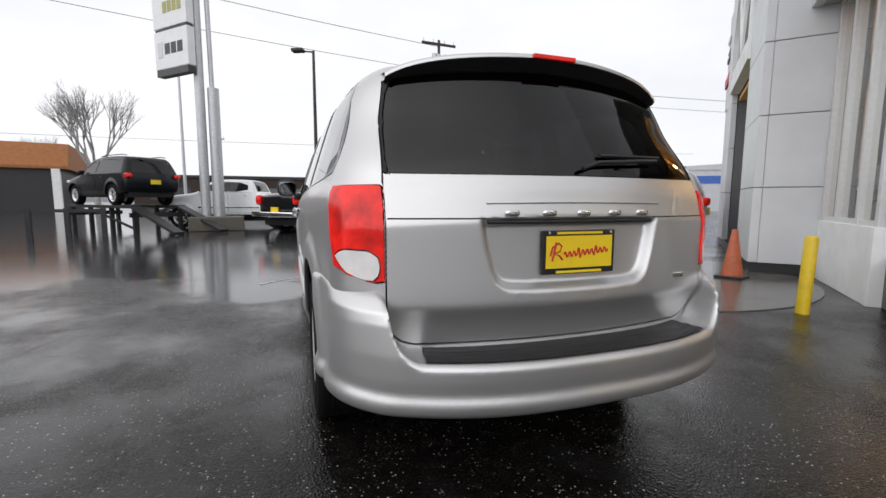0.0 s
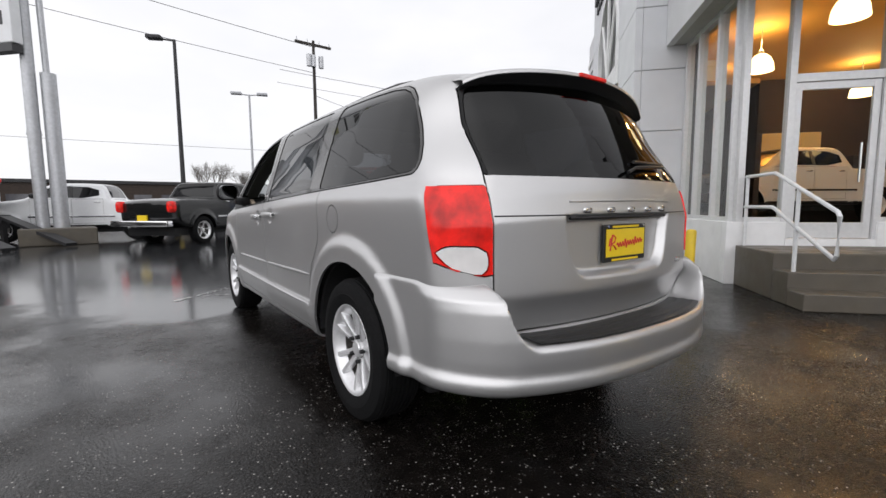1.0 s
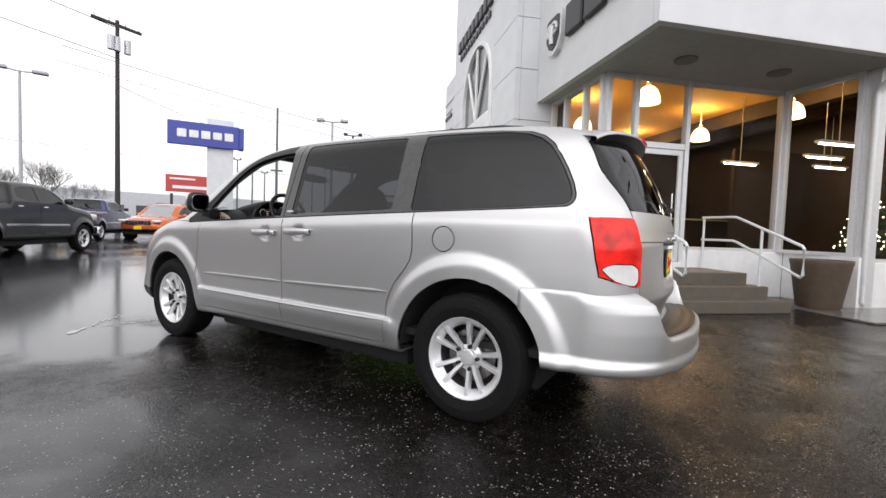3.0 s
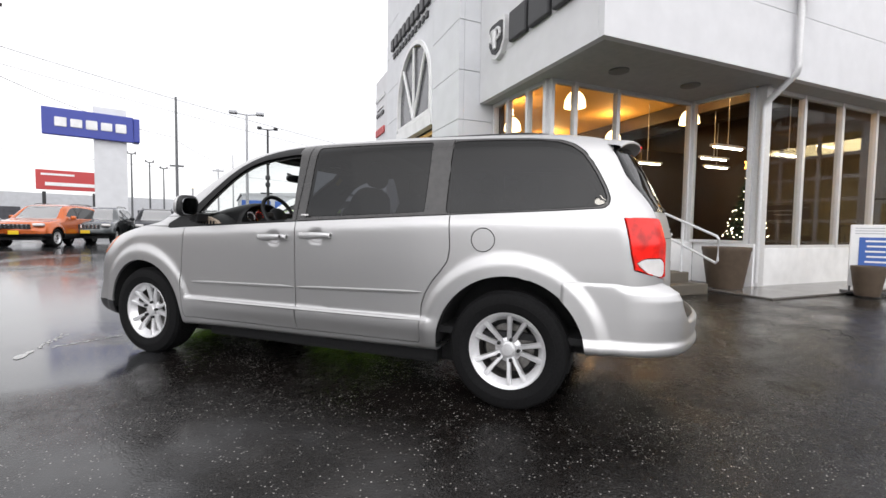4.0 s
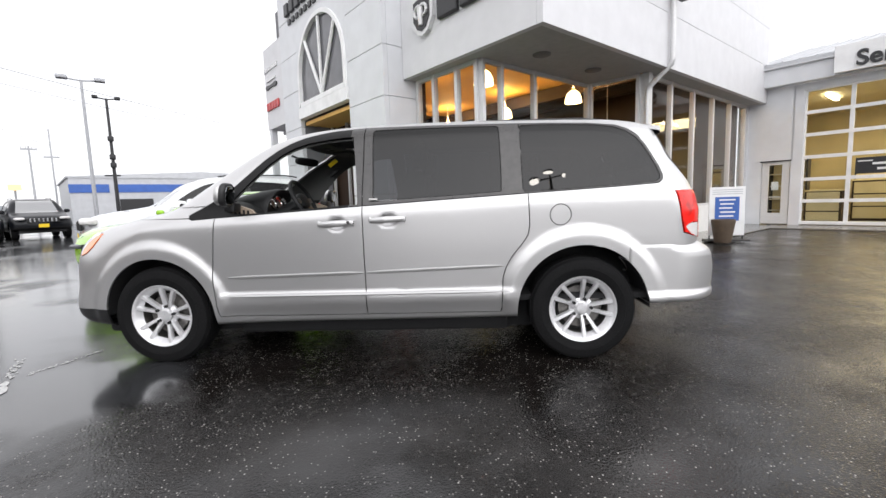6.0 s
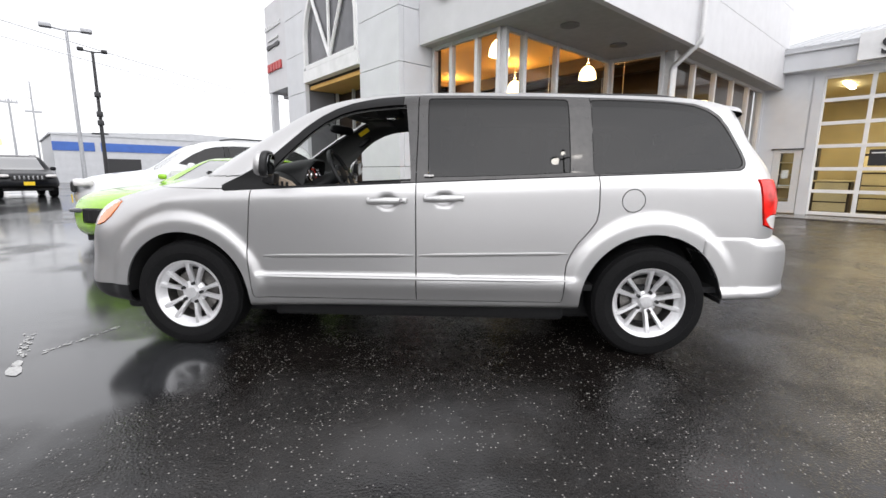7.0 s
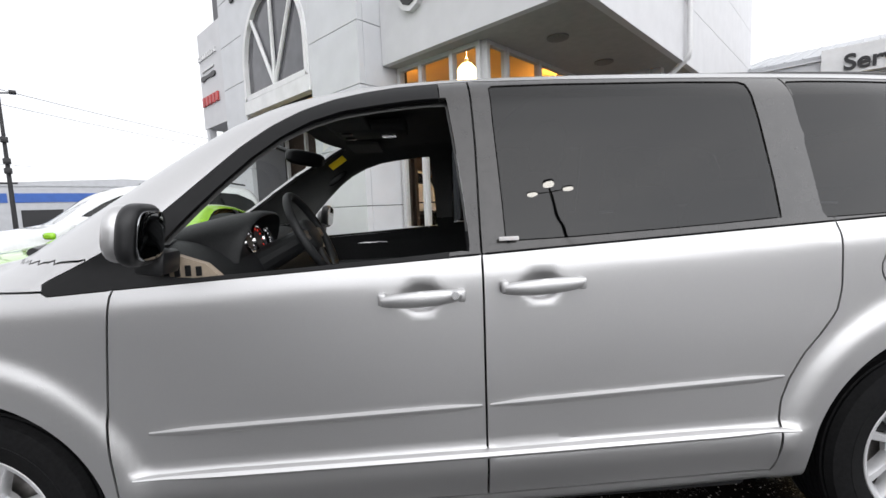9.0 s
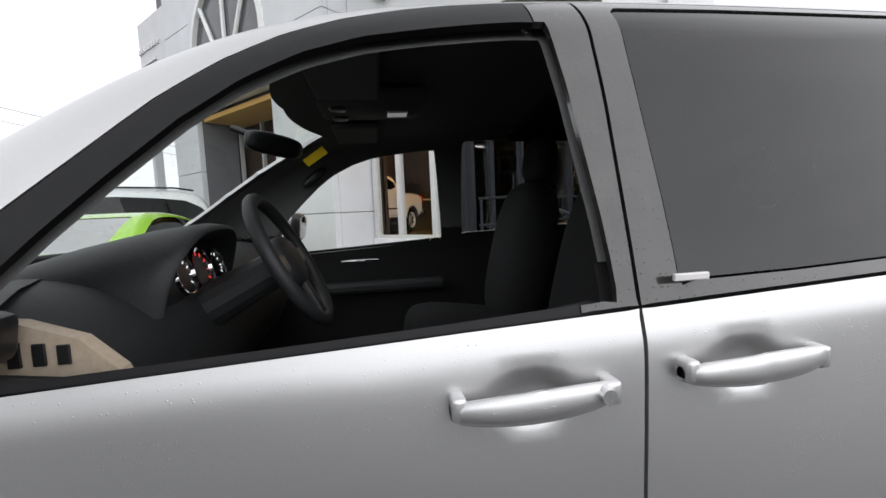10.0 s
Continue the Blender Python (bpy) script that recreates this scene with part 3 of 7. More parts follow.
def pendant(u, v, z):
    """A bell shade on a stem."""
    p = tagged(new("pendant_lamp"), "white glass bell pendant lamp, lit", "lamp", "showroom pendants")
    p.matrix_world = B.matrix_world @ pose(u, v, 0)
    part("shade", lathe([(0.06, z + 0.22), (0.12, z + 0.2), (0.2, z + 0.12), (0.255, z), (0.28, z - 0.18), (0.265, z - 0.18), (0.24, z), (0.18, z + 0.1), (0.05, z + 0.2)], 28, None, False), M_SHADE, p, smooth=60)
    part("collar", lathe([(0.03, z + 0.32), (0.06, z + 0.3), (0.06, z + 0.2), (0.03, z + 0.19)], 16), M_ALU, p, smooth=40)
    part("stem", rod((0, 0, z + 0.3), (0, 0, 5.25), 0.014, None, 8), M_ALU, p)
    data = bpy.data.lights.new("pendant_bulb", "POINT")
    data.energy, data.color, data.shadow_soft_size = 50, (1.0, 0.62, 0.24), 0.1
    bulb = new("pendant_bulb", data)
    bulb.parent = p
    bulb.location = (0, 0, z + 0.42)


for u, v, z in PENDANTS:
    pendant(u, v, z)
for u, v, z in ((3.0, -7.0, 3.3), (4.4, -8.4, 3.3), (3.0, -9.6, 3.3), (5.6, -10.2, 3.3), (6.0, -7.4, 3.3)):
    tl = tagged(new("strip_light"), "white fluorescent strip light, lit", "lamp", "showroom strip lights")
    tl.matrix_world = B.matrix_world @ pose(u, v, 0)
    part("housing", box(-0.08, 0.08, -0.6, 0.6, z, z + 0.06, 0.01), M_WHITE, tl)
    part("tube", rod((0, -0.55, z - 0.02), (0, 0.55, z - 0.02), 0.02, None, 8), M_TUBE, tl)
    part("hanger", rod((0, 0, z + 0.06), (0, 0, 5.25), 0.01, None, 6), M_ALU, tl)

# steps to the door
part("landing", box(0.78, 1.737, -2.42, -0.42, 0.0, 0.53, 0.012), M_CONC, B, "wet concrete landing")
part("step", box(0.47, 0.777, -2.5, -0.42, 0.0, 0.355, 0.012), M_CONC, B, "wet concrete step")
part("step", box(0.16, 0.467, -2.58, -0.42, 0.0, 0.18, 0.012), M_CONC, B, "wet concrete step")
part("sidewalk", box(-0.62, 0.455, -11.2, -3.005, 0.0, 0.03, 0.01), M_PADWET, B, "wet concrete sidewalk")
part("sidewalk", box(-9.5, -0.63, -11.2, -9.7, 0.0, 0.03, 0.01), M_PADWET, B, "wet concrete apron of the service door")
for v in (-0.5, -2.38):
    rail = tagged(new("handrail"), "white painted pipe handrail beside the concrete steps", "handrail", "step handrails")
    rail.matrix_world = B.matrix_world @ pose(0, v, 0)
    part("top_rail", tube([(1.72, 0, 1.43), (1.02, 0, 1.43), (0.96, 0, 1.41), (-0.1, 0, 1.0), (-0.13, 0, 0.96), (-0.13, 0, 0.6), (-0.1, 0, 0.56), (0.98, 0, 1.02), (1.05, 0, 1.04), (1.72, 0, 1.04)], 0.021, 10), M_RAIL, rail, smooth=60)
    part("post", rod((1.68, 0, 0.53), (1.68, 0, 1.43), 0.021, None, 10), M_RAIL, rail, smooth=60)
    part("post", rod((0.53, 0, 0.355), (0.53, 0, 1.23), 0.021, None, 10), M_RAIL, rail, smooth=60)

# ---- service wing with a glazed sectional door ----
W = thing("service_wing", "low grey service wing with a glazed overhead door", "building", kind="structure", m=B.matrix_world.copy())
WV = -11.22
part("wall_section", box(-0.72, 0.6, WV - 0.2, WV, 2.0, 4.25), M_TOWER, W)
part("wall_section", box(0.06, 0.6, WV - 0.2, WV, 0.0, 2.0), M_TOWER, W)
part("wall_section", box(-0.95, -0.68, WV - 0.2, WV, 0.0, 4.25), M_TOWER, W)
part("wall_section", box(-9.5, -0.95, WV - 0.2, WV, 4.05, 4.25), M_TOWER, W)
part("wall_section", box(-9.5, -5.2, WV - 0.2, WV, 0.0, 4.05), M_TOWER, W)
part("fascia", box(-9.5, 0.3, WV, WV + 0.35, 4.25, 4.75, 0.01), M_TOWER, W)
part("gutter", box(-9.5, 0.4, WV + 0.25, WV + 0.45, 4.75, 4.9, 0.02), M_TOWER, W)
M_ROOF = material("wet_metal_roof", (0.5, 0.51, 0.53), 0.35, 0.4, 8, 0.06)
bm = bmesh.new()
vs = [bm.verts.new(c) for c in ((0.45, WV + 0.45, 4.9), (-9.6, WV + 0.45, 4.9), (-9.6, WV - 7.0, 6.9), (0.45, WV - 7.0, 6.9), (0.45, WV + 0.45, 4.8), (-9.6, WV + 0.45, 4.8), (-9.6, WV - 7.0, 6.8), (0.45, WV - 7.0, 6.8))]
for f in ((0, 1, 2, 3), (7, 6, 5, 4), (0, 4, 5, 1), (1, 5, 6, 2), (2, 6, 7, 3), (3, 7, 4, 0)):
    bm.faces.new([vs[i] for i in f])
part("roof", bm, M_ROOF, W, "ribbed metal roof")
for k in range(25):
    part("roof_rib", rod((0.35 - 0.4 * k, WV + 0.44, 4.91), (0.35 - 0.4 * k, WV - 7.0, 6.91), 0.025, None, 4), M_ROOF, W)
sdoor = new("door")
sdoor.parent = W
sdoor["label"] = "grey glazed side door"
part("door_frame", box(-0.66, -0.6, WV - 0.1, WV - 0.02, 0.06, 2.0), M_ALU, sdoor)
part("door_frame", box(-0.02, 0.05, WV - 0.1, WV - 0.02, 0.06, 2.0), M_ALU, sdoor)
part("door_frame", box(-0.6, -0.02, WV - 0.1, WV - 0.02, 1.9, 2.0), M_ALU, sdoor)
part("door_frame", box(-0.6, -0.02, WV - 0.1, WV - 0.02, 0.06, 0.4), M_ALU, sdoor)
part("door_stile", box(-0.6, -0.47, WV - 0.09, WV - 0.03, 0.4, 1.9, 0.004), M_ALU, sdoor)
part("door_stile", box(-0.13, -0.02, WV - 0.09, WV - 0.03, 0.4, 1.9, 0.004), M_ALU, sdoor)
part("drip_cap", box(-0.7, 0.1, WV + 0.002, WV + 0.05, 2.0, 2.035, 0.004), M_DARK, sdoor, "dark drip cap")
part("pane", box(-0.47, -0.13, WV - 0.07, WV - 0.06, 0.4, 1.9), M_PANE, sdoor)
part("notice", box(-0.38, -0.2, WV - 0.08, WV - 0.074, 1.12, 1.38), M_WHITE, sdoor, "pale paper notice behind the glass")
part("push_bar", box(-0.46, -0.14, WV - 0.11, WV - 0.08, 0.88, 0.92, 0.004), M_ALU, sdoor)
rack = thing("shelf_rack", "cream backed metal rack with pale shelves inside the bay", "shelf", m=W.matrix_world @ pose(-0.15, WV - 2.3, 0.03))
for u in (-0.55, 0.5):
    part("upright", box(u, u + 0.05, -0.2, 0.2, 0.0, 2.1, 0.004), M_DARK, rack)
part("back_panel", box(-0.5, 0.5, -0.2, -0.18, 0.05, 2.1), M_CREAM, rack)
for z in (0.35, 0.75, 1.2, 1.62, 2.05):
    part("shelf", box(-0.5, 0.5, -0.178, 0.2, z, z + 0.03, 0.004), M_ALU, rack)
gd = new("overhead_door")
gd.parent = W
gd["label"] = "aluminium overhead door with clear panes"
G0, G1, GT = -0.95, -5.2, 4.05
for k in range(7):
    z = 0.1 + (GT - 0.1) * k / 6
    part("door_rail", box(G1, G0, WV - 0.12, WV - 0.05, z - 0.05, z + 0.05, 0.004), M_WHITE, gd)
for k in range(5):
    u = G0 + (G1 - G0) * k / 4
    part("door_stile", box(u - 0.05, u + 0.05, WV - 0.115, WV - 0.055, 0.1, GT, 0.004), M_WHITE, gd)
for i in range(6):
    for k in range(4):
        z, u = 0.1 + (GT - 0.1) * i / 6, G0 + (G1 - G0) * k / 4
        part("pane", box(u + (G1 - G0) / 4 + 0.05, u - 0.05, WV - 0.09, WV - 0.083, z + 0.05, z + (GT - 0.1) / 6 - 0.05), M_PANE, gd)
part("bay_back_wall", box(-9.0, 0.6, WV - 7.0, WV - 6.9, 0.0, 4.2), M_CREAM, W)
part("bay_side_wall", box(0.5, 0.6, WV - 6.9, WV - 0.2, 0.0, 4.2), M_CREAM, W)
part("bay_side_wall", box(-9.0, -8.9, WV - 6.9, WV - 0.2, 0.0, 4.2), M_CREAM, W)
part("bay_ceiling", box(-8.9, 0.5, WV - 6.9, WV - 0.2, 4.12, 4.2), M_CREAM, W)
part("bay_floor", box(-8.9, 0.5, WV - 6.9, WV - 0.2, 0.0, 0.03), M_CONC, W)
for k in range(3):
    st = tagged(new("strip_light"), "warm white bay strip light, lit", "lamp", "service bay lights")
    st.matrix_world = W.matrix_world @ pose(-1.2 - 1.9 * k, WV - 2.2 - 0.6 * k, 0)
    part("tube", box(-0.06, 0.06, -0.7, 0.7, 4.04, 4.1, 0.01), M_TUBE, st)
bay = bpy.data.lights.new("bay_light", "AREA")
bay.energy, bay.color, bay.size = 190, (1.0, 0.8, 0.45), 3.0
bl = new("bay_light", bay)
bl.matrix_world = W.matrix_world @ pose(-3, WV - 2.6, 3.95)
for u, v, h in ((-1.3, -1.4, 1.0), (-2.2, -3.0, 1.3), (-3.4, -1.6, 0.9), (-1.9, -5.5, 2.0)):
    tc = tagged(new("tool_cabinet"), "wooden workshop bench cabinet against the bay", "cabinet", "bay benches")
    tc.matrix_world = W.matrix_world @ pose(u, WV + v, 0.03)
    part("carcass", box(-0.45, 0.45, -0.3, 0.3, 0.0, h, 0.01), M_BROWN, tc)
    part("worktop", box(-0.5, 0.5, -0.34, 0.34, h + 0.002, h + 0.05, 0.008), M_CREAM, tc)
    for s in range(3):
        part("drawer", box(-0.4, 0.4, 0.302, 0.32, 0.08 + s * h / 3.2, 0.04 + (s + 1) * h / 3.2, 0.005), M_CREAM, tc)
# door placard with unreadable lines
part("placard", box(-5.0, -2.15, WV - 0.05, WV - 0.03, 1.5, 1.95, 0.004), M_DARK, W, "dark placard on the overhead door")
part("placard_line", box(-3.4, -2.5, WV - 0.03, WV - 0.024, 1.74, 1.8), M_WHITE, W)
part("placard_line", box(-3.2, -2.6, WV - 0.03, WV - 0.024, 1.6, 1.66), M_WHITE, W)
part("placard_line", box(-2.5, -2.2, WV - 0.03, WV - 0.024, 1.84, 1.87), M_WHITE, W)
# lettered board over the door
board = part("service_board", box(-6.0, -1.65, WV + 0.45, WV + 0.55, 4.28, 5.0, 0.01), M_WHITE, W, "white board lettered Service")
font = bpy.data.curves.new("board_text", "FONT")
font.body, font.size, font.extrude, font.offset = "Service", 0.56, 0.02, 0.012
text_ob = new("board_text", font)
bpy.context.view_layer.update()
text_mesh = bpy.data.meshes.new_from_object(text_ob.evaluated_get(bpy.context.evaluated_depsgraph_get()))
bpy.data.objects.remove(text_ob)
letters = new("lettering", text_mesh)
finish(letters, text_mesh, M_DARK, board, "black letters", 0)
letters.matrix_basis = pose(-2.1, WV + 0.57, 4.38, 90, 0, 180)

# decorated fir inside the glass
M_FIR = material("fir_needles", (0.02, 0.045, 0.02), 0.7, 0.0, 30, 0.3)
M_FAIRY = glow("fairy_light", (1.0, 0.85, 0.6), 9.0)
M_STAR = glow("star_glow", (1.0, 0.45, 0.08), 4.0)
fir = tagged(new("christmas_tree"), "dark fir with small white lights and an orange star", "tree")
fir.matrix_world = B.matrix_world @ pose(3.9, -9.3, 0.6)
bm = bmesh.new()
rng = random.Random(5)
for k in range(420):
    t = rng.random()
    r, a, z = 0.75 * (1 - t) * rng.uniform(0.25, 1), rng.uniform(0, math.tau), 0.25 + 2.1 * t
    d = Vector((math.cos(a), math.sin(a), rng.uniform(-0.4, 0.1)))
    o = Vector((r * math.cos(a) * 0.6, r * math.sin(a) * 0.6, z))
    add_rod(bm, o, o + d * 0.25 * (1.1 - t), 0.035, 0.004, 4)
part("branches", bm, M_FIR, fir)
part("trunk", rod((0, 0, 0), (0, 0, 2.3), 0.05, 0.01, 8), M_BROWN, fir)
bm = bmesh.new()
for k in range(90):
    t = rng.random() ** 1.3
    a = rng.uniform(0, math.tau)
    r = 0.62 * (1 - t)
    bmesh.ops.create_icosphere(bm, subdivisions=1, radius=0.016, matrix=Matrix.Translation((r * math.cos(a), r * math.sin(a), 0.3 + 2.05 * t)))
tagged(part("fairy_lights", bm, M_FAIRY, fir), kind="stuff")
star = [(0.2 * math.cos(k * math.pi / 5) * (1 if k % 2 else 0.45), 0.2 * math.sin(k * math.pi / 5) * (1 if k % 2 else 0.45)) for k in range(10)]
part("star", prism(star, 0.05, pose(0, 0, 2.5, 90, 0, 90)), M_STAR, fir)

# ---- car bodies: a smooth solid from a side outline, a width by height and a taper by length; cut along its seams ----
def smooth(a, b, x):
    t = np.clip((x - a) / (b - a), 0, 1)
    return t * t * (3 - 2 * t)


def chaikin(poly, rounds=2, closed=True):
    p = np.array(poly, float)
    for _ in range(rounds):
        q = np.roll(p, -1, 0)
        p = np.stack([0.75 * p + 0.25 * q, 0.25 * p + 0.75 * q], 1).reshape(-1, 2)
    return p


def nearest(px, py, poly):
    """Signed distance to a closed outline (negative inside) and the nearest point on it."""
    a = np.asarray(poly, float)
    b = np.roll(a, -1, 0)
    best = np.full(px.shape, 1e9)
    qx, qy = px.copy(), py.copy()
    inside = np.zeros(px.shape, bool)
    for (x0, y0), (x1, y1) in zip(a, b):
        dx, dy = x1 - x0, y1 - y0
        t = np.clip(((px - x0) * dx + (py - y0) * dy) / (dx * dx + dy * dy + 1e-12), 0, 1)
        cx, cy = x0 + t * dx, y0 + t * dy
        d = (px - cx) ** 2 + (py - cy) ** 2
        near = d < best
        best = np.where(near, d, best)
        qx, qy = np.where(near, cx, qx), np.where(near, cy, qy)
        if y0 != y1:
            cross = ((y0 > py) != (y1 > py)) & (px < dx * (py - y0) / dy + x0)
            inside ^= cross
    d = np.sqrt(best)
    return np.where(inside, -d, d), qx, qy


class Table:
    """Distances to an outline, looked up fast."""

    def __init__(self, poly, lo, hi, step=0.01):
        self.lo, self.step = np.array(lo), step
        n = np.ceil((np.array(hi) - lo) / step).astype(int) + 1
        gy, gz = np.meshgrid(lo[0] + step * np.arange(n[0]), lo[1] + step * np.arange(n[1]), indexing="ij")
        self.d = nearest(gy, gz, poly)[0]

    def __call__(self, y, z):
        fy = np.clip((y - self.lo[0]) / self.step, 0, self.d.shape[0] - 1.001)
        fz = np.clip((z - self.lo[1]) / self.step, 0, self.d.shape[1] - 1.001)
        i, j = fy.astype(int), fz.astype(int)
        u, v = fy - i, fz - j
        d = self.d
        return (d[i, j] * (1 - u) + d[i + 1, j] * u) * (1 - v) + (d[i, j + 1] * (1 - u) + d[i + 1, j + 1] * u) * v


def round_meet(r, *ds):
    total = sum(np.maximum(d + r, 0) ** 2 for d in ds)
    top = ds[0]
    for d in ds[1:]:
        top = np.maximum(top, d)
    return np.sqrt(total) + np.minimum(top + r, 0) - r


def surface(f, lo, hi, h):
    """A mesh of quads on f = 0."""
    lo = np.array(lo, float)
    n = np.ceil((np.array(hi) - lo) / h).astype(int) + 1
    ax = [lo[k] + h * np.arange(n[k]) for k in range(3)]
    g = np.stack(np.meshgrid(*ax, indexing="ij"), -1)
    val = f(g[..., 0], g[..., 1], g[..., 2])
    neg = val < 0
    c = np.zeros([k - 1 for k in n], int)
    for o in np.ndindex(2, 2, 2):
        c += neg[o[0]:n[0] - 1 + o[0], o[1]:n[1] - 1 + o[1], o[2]:n[2] - 1 + o[2]]
    live = (c > 0) & (c < 8)
    index = np.full(live.shape, -1)
    index[live] = np.arange(live.sum())
    P = np.stack(np.nonzero(live), -1) * h + lo + h / 2
    quads = []
    for k in range(3):
        s0 = [slice(None)] * 3
        s1 = [slice(None)] * 3
        s0[k], s1[k] = slice(0, -1), slice(1, None)
        a, b = neg[tuple(s0)], neg[tuple(s1)]
        e = np.stack(np.nonzero(a != b), -1)
        i, j = (k + 1) % 3, (k + 2) % 3
        ok = (e[:, i] > 0) & (e[:, j] > 0) & (e[:, i] < n[i] - 1) & (e[:, j] < n[j] - 1)
        e = e[ok]
        flip = ~a[tuple(e.T)]
        cells = []
        for di, dj in ((1, 1), (0, 1), (0, 0), (1, 0)):
            q = e.copy()
            q[:, i] -= di
            q[:, j] -= dj
            cells.append(index[tuple(q.T)])
        q = np.stack(cells, -1)
        q[flip] = q[flip][:, ::-1]
        quads.append(q)
    quads = np.concatenate(quads)
    quads = quads[(quads >= 0).all(1)]
    for _ in range(6):
        P = settle(f, P, h)
    # relax along the surface
    for _ in range(3):
        acc, cnt = np.zeros_like(P), np.zeros(len(P))
        for k in range(4):
            np.add.at(acc, quads[:, k], P[quads[:, (k + 1) % 4]] + P[quads[:, k - 1]])
            np.add.at(cnt, quads[:, k], 2)
        P = 0.5 * P + 0.5 * acc / np.maximum(cnt, 1)[:, None]
        P = settle(f, settle(f, P, h), h)
    return P, quads


def slope(f, P, e=0.004):
    x, y, z = P.T
    return np.stack([f(x + e, y, z) - f(x - e, y, z), f(x, y + e, z) - f(x, y - e, z), f(x, y, z + e) - f(x, y, z - e)], -1) / (2 * e)


def settle(f, P, h):
    g = slope(f, P)
    step = f(*P.T)[:, None] * g / np.maximum((g * g).sum(-1, keepdims=True), 0.05)
    return P - np.clip(step, -h, h)


def settle_axis(f, P, k):
    P = P.copy()
    for _ in range(5):
        g = slope(f, P)[:, k]
        g = np.where(np.abs(g) < 0.25, np.sign(g + 1e-9) * 0.25, g)
        P[:, k] -= np.clip(f(*P.T) / g, -0.02, 0.02)
    return P


class Shell:
    """The body's skin, whose faces can be cut along outlines and handed out as parts."""

    def __init__(self, f, lo, hi, h):
        self.f, self.h = f, h
        self.P, self.quads = surface(f, lo, hi, h)
        self.locked = np.zeros(len(self.P), bool)
        q = self.quads
        e = np.concatenate([q[:, [0, 1]], q[:, [1, 2]], q[:, [2, 3]], q[:, [3, 0]]])
        e.sort(1)
        self.edges = np.unique(e, axis=0)
        self.on = []

    def cut(self, view, outline, mask):
        """Lays mesh edges along an outline: view "side" reads (y, z), "rear" reads (|x|, z)."""
        P = self.P
        p, q, k = (P[:, 1], P[:, 2], 0) if view == "side" else (np.abs(P[:, 0]), P[:, 2], 1)
        d, cx, cy = nearest(p, q, outline)
        ok = mask(P)
        d = np.where(np.abs(d) < 1e-6, 1e-6, d)
        d0 = d.copy()
        a, b = self.edges.T
        done = ok & (np.abs(d0) < 3e-4)
        cross = ok[a] & ok[b] & ((d0[a] < 0) != (d0[b] < 0)) & ~done[a] & ~done[b]
        a, b = a[cross], b[cross]
        cost_a = np.abs(d0[a]) + self.locked[a] * 10
        cost_b = np.abs(d0[b]) + self.locked[b] * 10
        move = np.unique(np.where(cost_a < cost_b, a, b))
        move = move[np.abs(d0[move]) < 1.5 * self.h]
        free = move[~self.locked[move]]
        N = P[free].copy()
        if view == "side":
            N[:, 1], N[:, 2] = cx[free], cy[free]
        else:
            N[:, 0], N[:, 2] = np.sign(P[free, 0]) * cx[free], cy[free]
        P[free] = settle_axis(self.f, N, k)
        self.locked[move] = True
        hit = np.zeros(len(P), bool)
        hit[move] = True
        hit |= done
        self.on.append(hit)

    def close(self):
        """Splits the quads into triangles along the cuts."""
        q = self.quads
        score = np.zeros(len(q))
        for hit in self.on:
            score += (hit[q[:, 0]] & hit[q[:, 2]]).astype(float) - (hit[q[:, 1]] & hit[q[:, 3]])
        P = self.P
        d02 = np.linalg.norm(P[q[:, 0]] - P[q[:, 2]], axis=1)
        d13 = np.linalg.norm(P[q[:, 1]] - P[q[:, 3]], axis=1)
        first = np.where(score != 0, score > 0, d02 < d13)
        self.tris = np.concatenate([np.where(first[:, None], q[:, [0, 1, 2]], q[:, [0, 1, 3]]), np.where(first[:, None], q[:, [0, 2, 3]], q[:, [1, 2, 3]])])
        self.mid = P[self.tris].mean(1)
        g = slope(self.f, P)
        self.N = g / np.maximum(np.linalg.norm(g, axis=1, keepdims=True), 1e-6)
        self.mid_n = self.N[self.tris].mean(1)
        self.used = np.zeros(len(self.tris), bool)
        return self

    def take(self, mask):
        got = mask & ~self.used
        self.used |= got
        return got

    def panel(self, name, mask, mat, parent, label="", gap=0.0035, depth=0.014, lift=0.0, rim=True):
        """The faces of mask as one part, drawn back from its seams, with turned-in edges."""
        tris = self.tris[mask]
        if len(tris):
            a, b, c = (self.P[tris[:, k]] for k in range(3))
            back = (np.cross(b - a, c - a) * self.N[tris].mean(1)).sum(1) < 0
            tris = np.where(back[:, None], tris[:, ::-1], tris)
        if len(tris) == 0:
            return None
        ids, inv = np.unique(tris, return_inverse=True)
        t = inv.reshape(-1, 3)
        V, N = self.P[ids].copy(), self.N[ids]
        e = np.concatenate([t[:, [0, 1]], t[:, [1, 2]], t[:, [2, 0]]])
        key = np.sort(e, 1)
        _, first, count = np.unique(key, axis=0, return_index=True, return_counts=True)
        border = e[first[count == 1]]
        if gap:
            cen = V[t].mean(1)
            acc, cnt = np.zeros_like(V), np.zeros(len(V))
            for k in range(3):
                np.add.at(acc, t[:, k], cen)
                np.add.at(cnt, t[:, k], 1)
            way = acc / np.maximum(cnt, 1)[:, None] - V
            on = np.unique(border)
            inn = np.zeros((len(V), 3))
            for k in range(2):
                d = V[border[:, 1]] - V[border[:, 0]]
                s = np.cross(N[border[:, k]], d)
                s /= np.maximum(np.linalg.norm(s, axis=1, keepdims=True), 1e-9)
                np.add.at(inn, border[:, k], s)
            ln = np.linalg.norm(inn, axis=1, keepdims=True)
            inn = np.where(ln > 0.3, inn / np.maximum(ln, 1e-6), 0)
            V[on] += gap * inn[on]
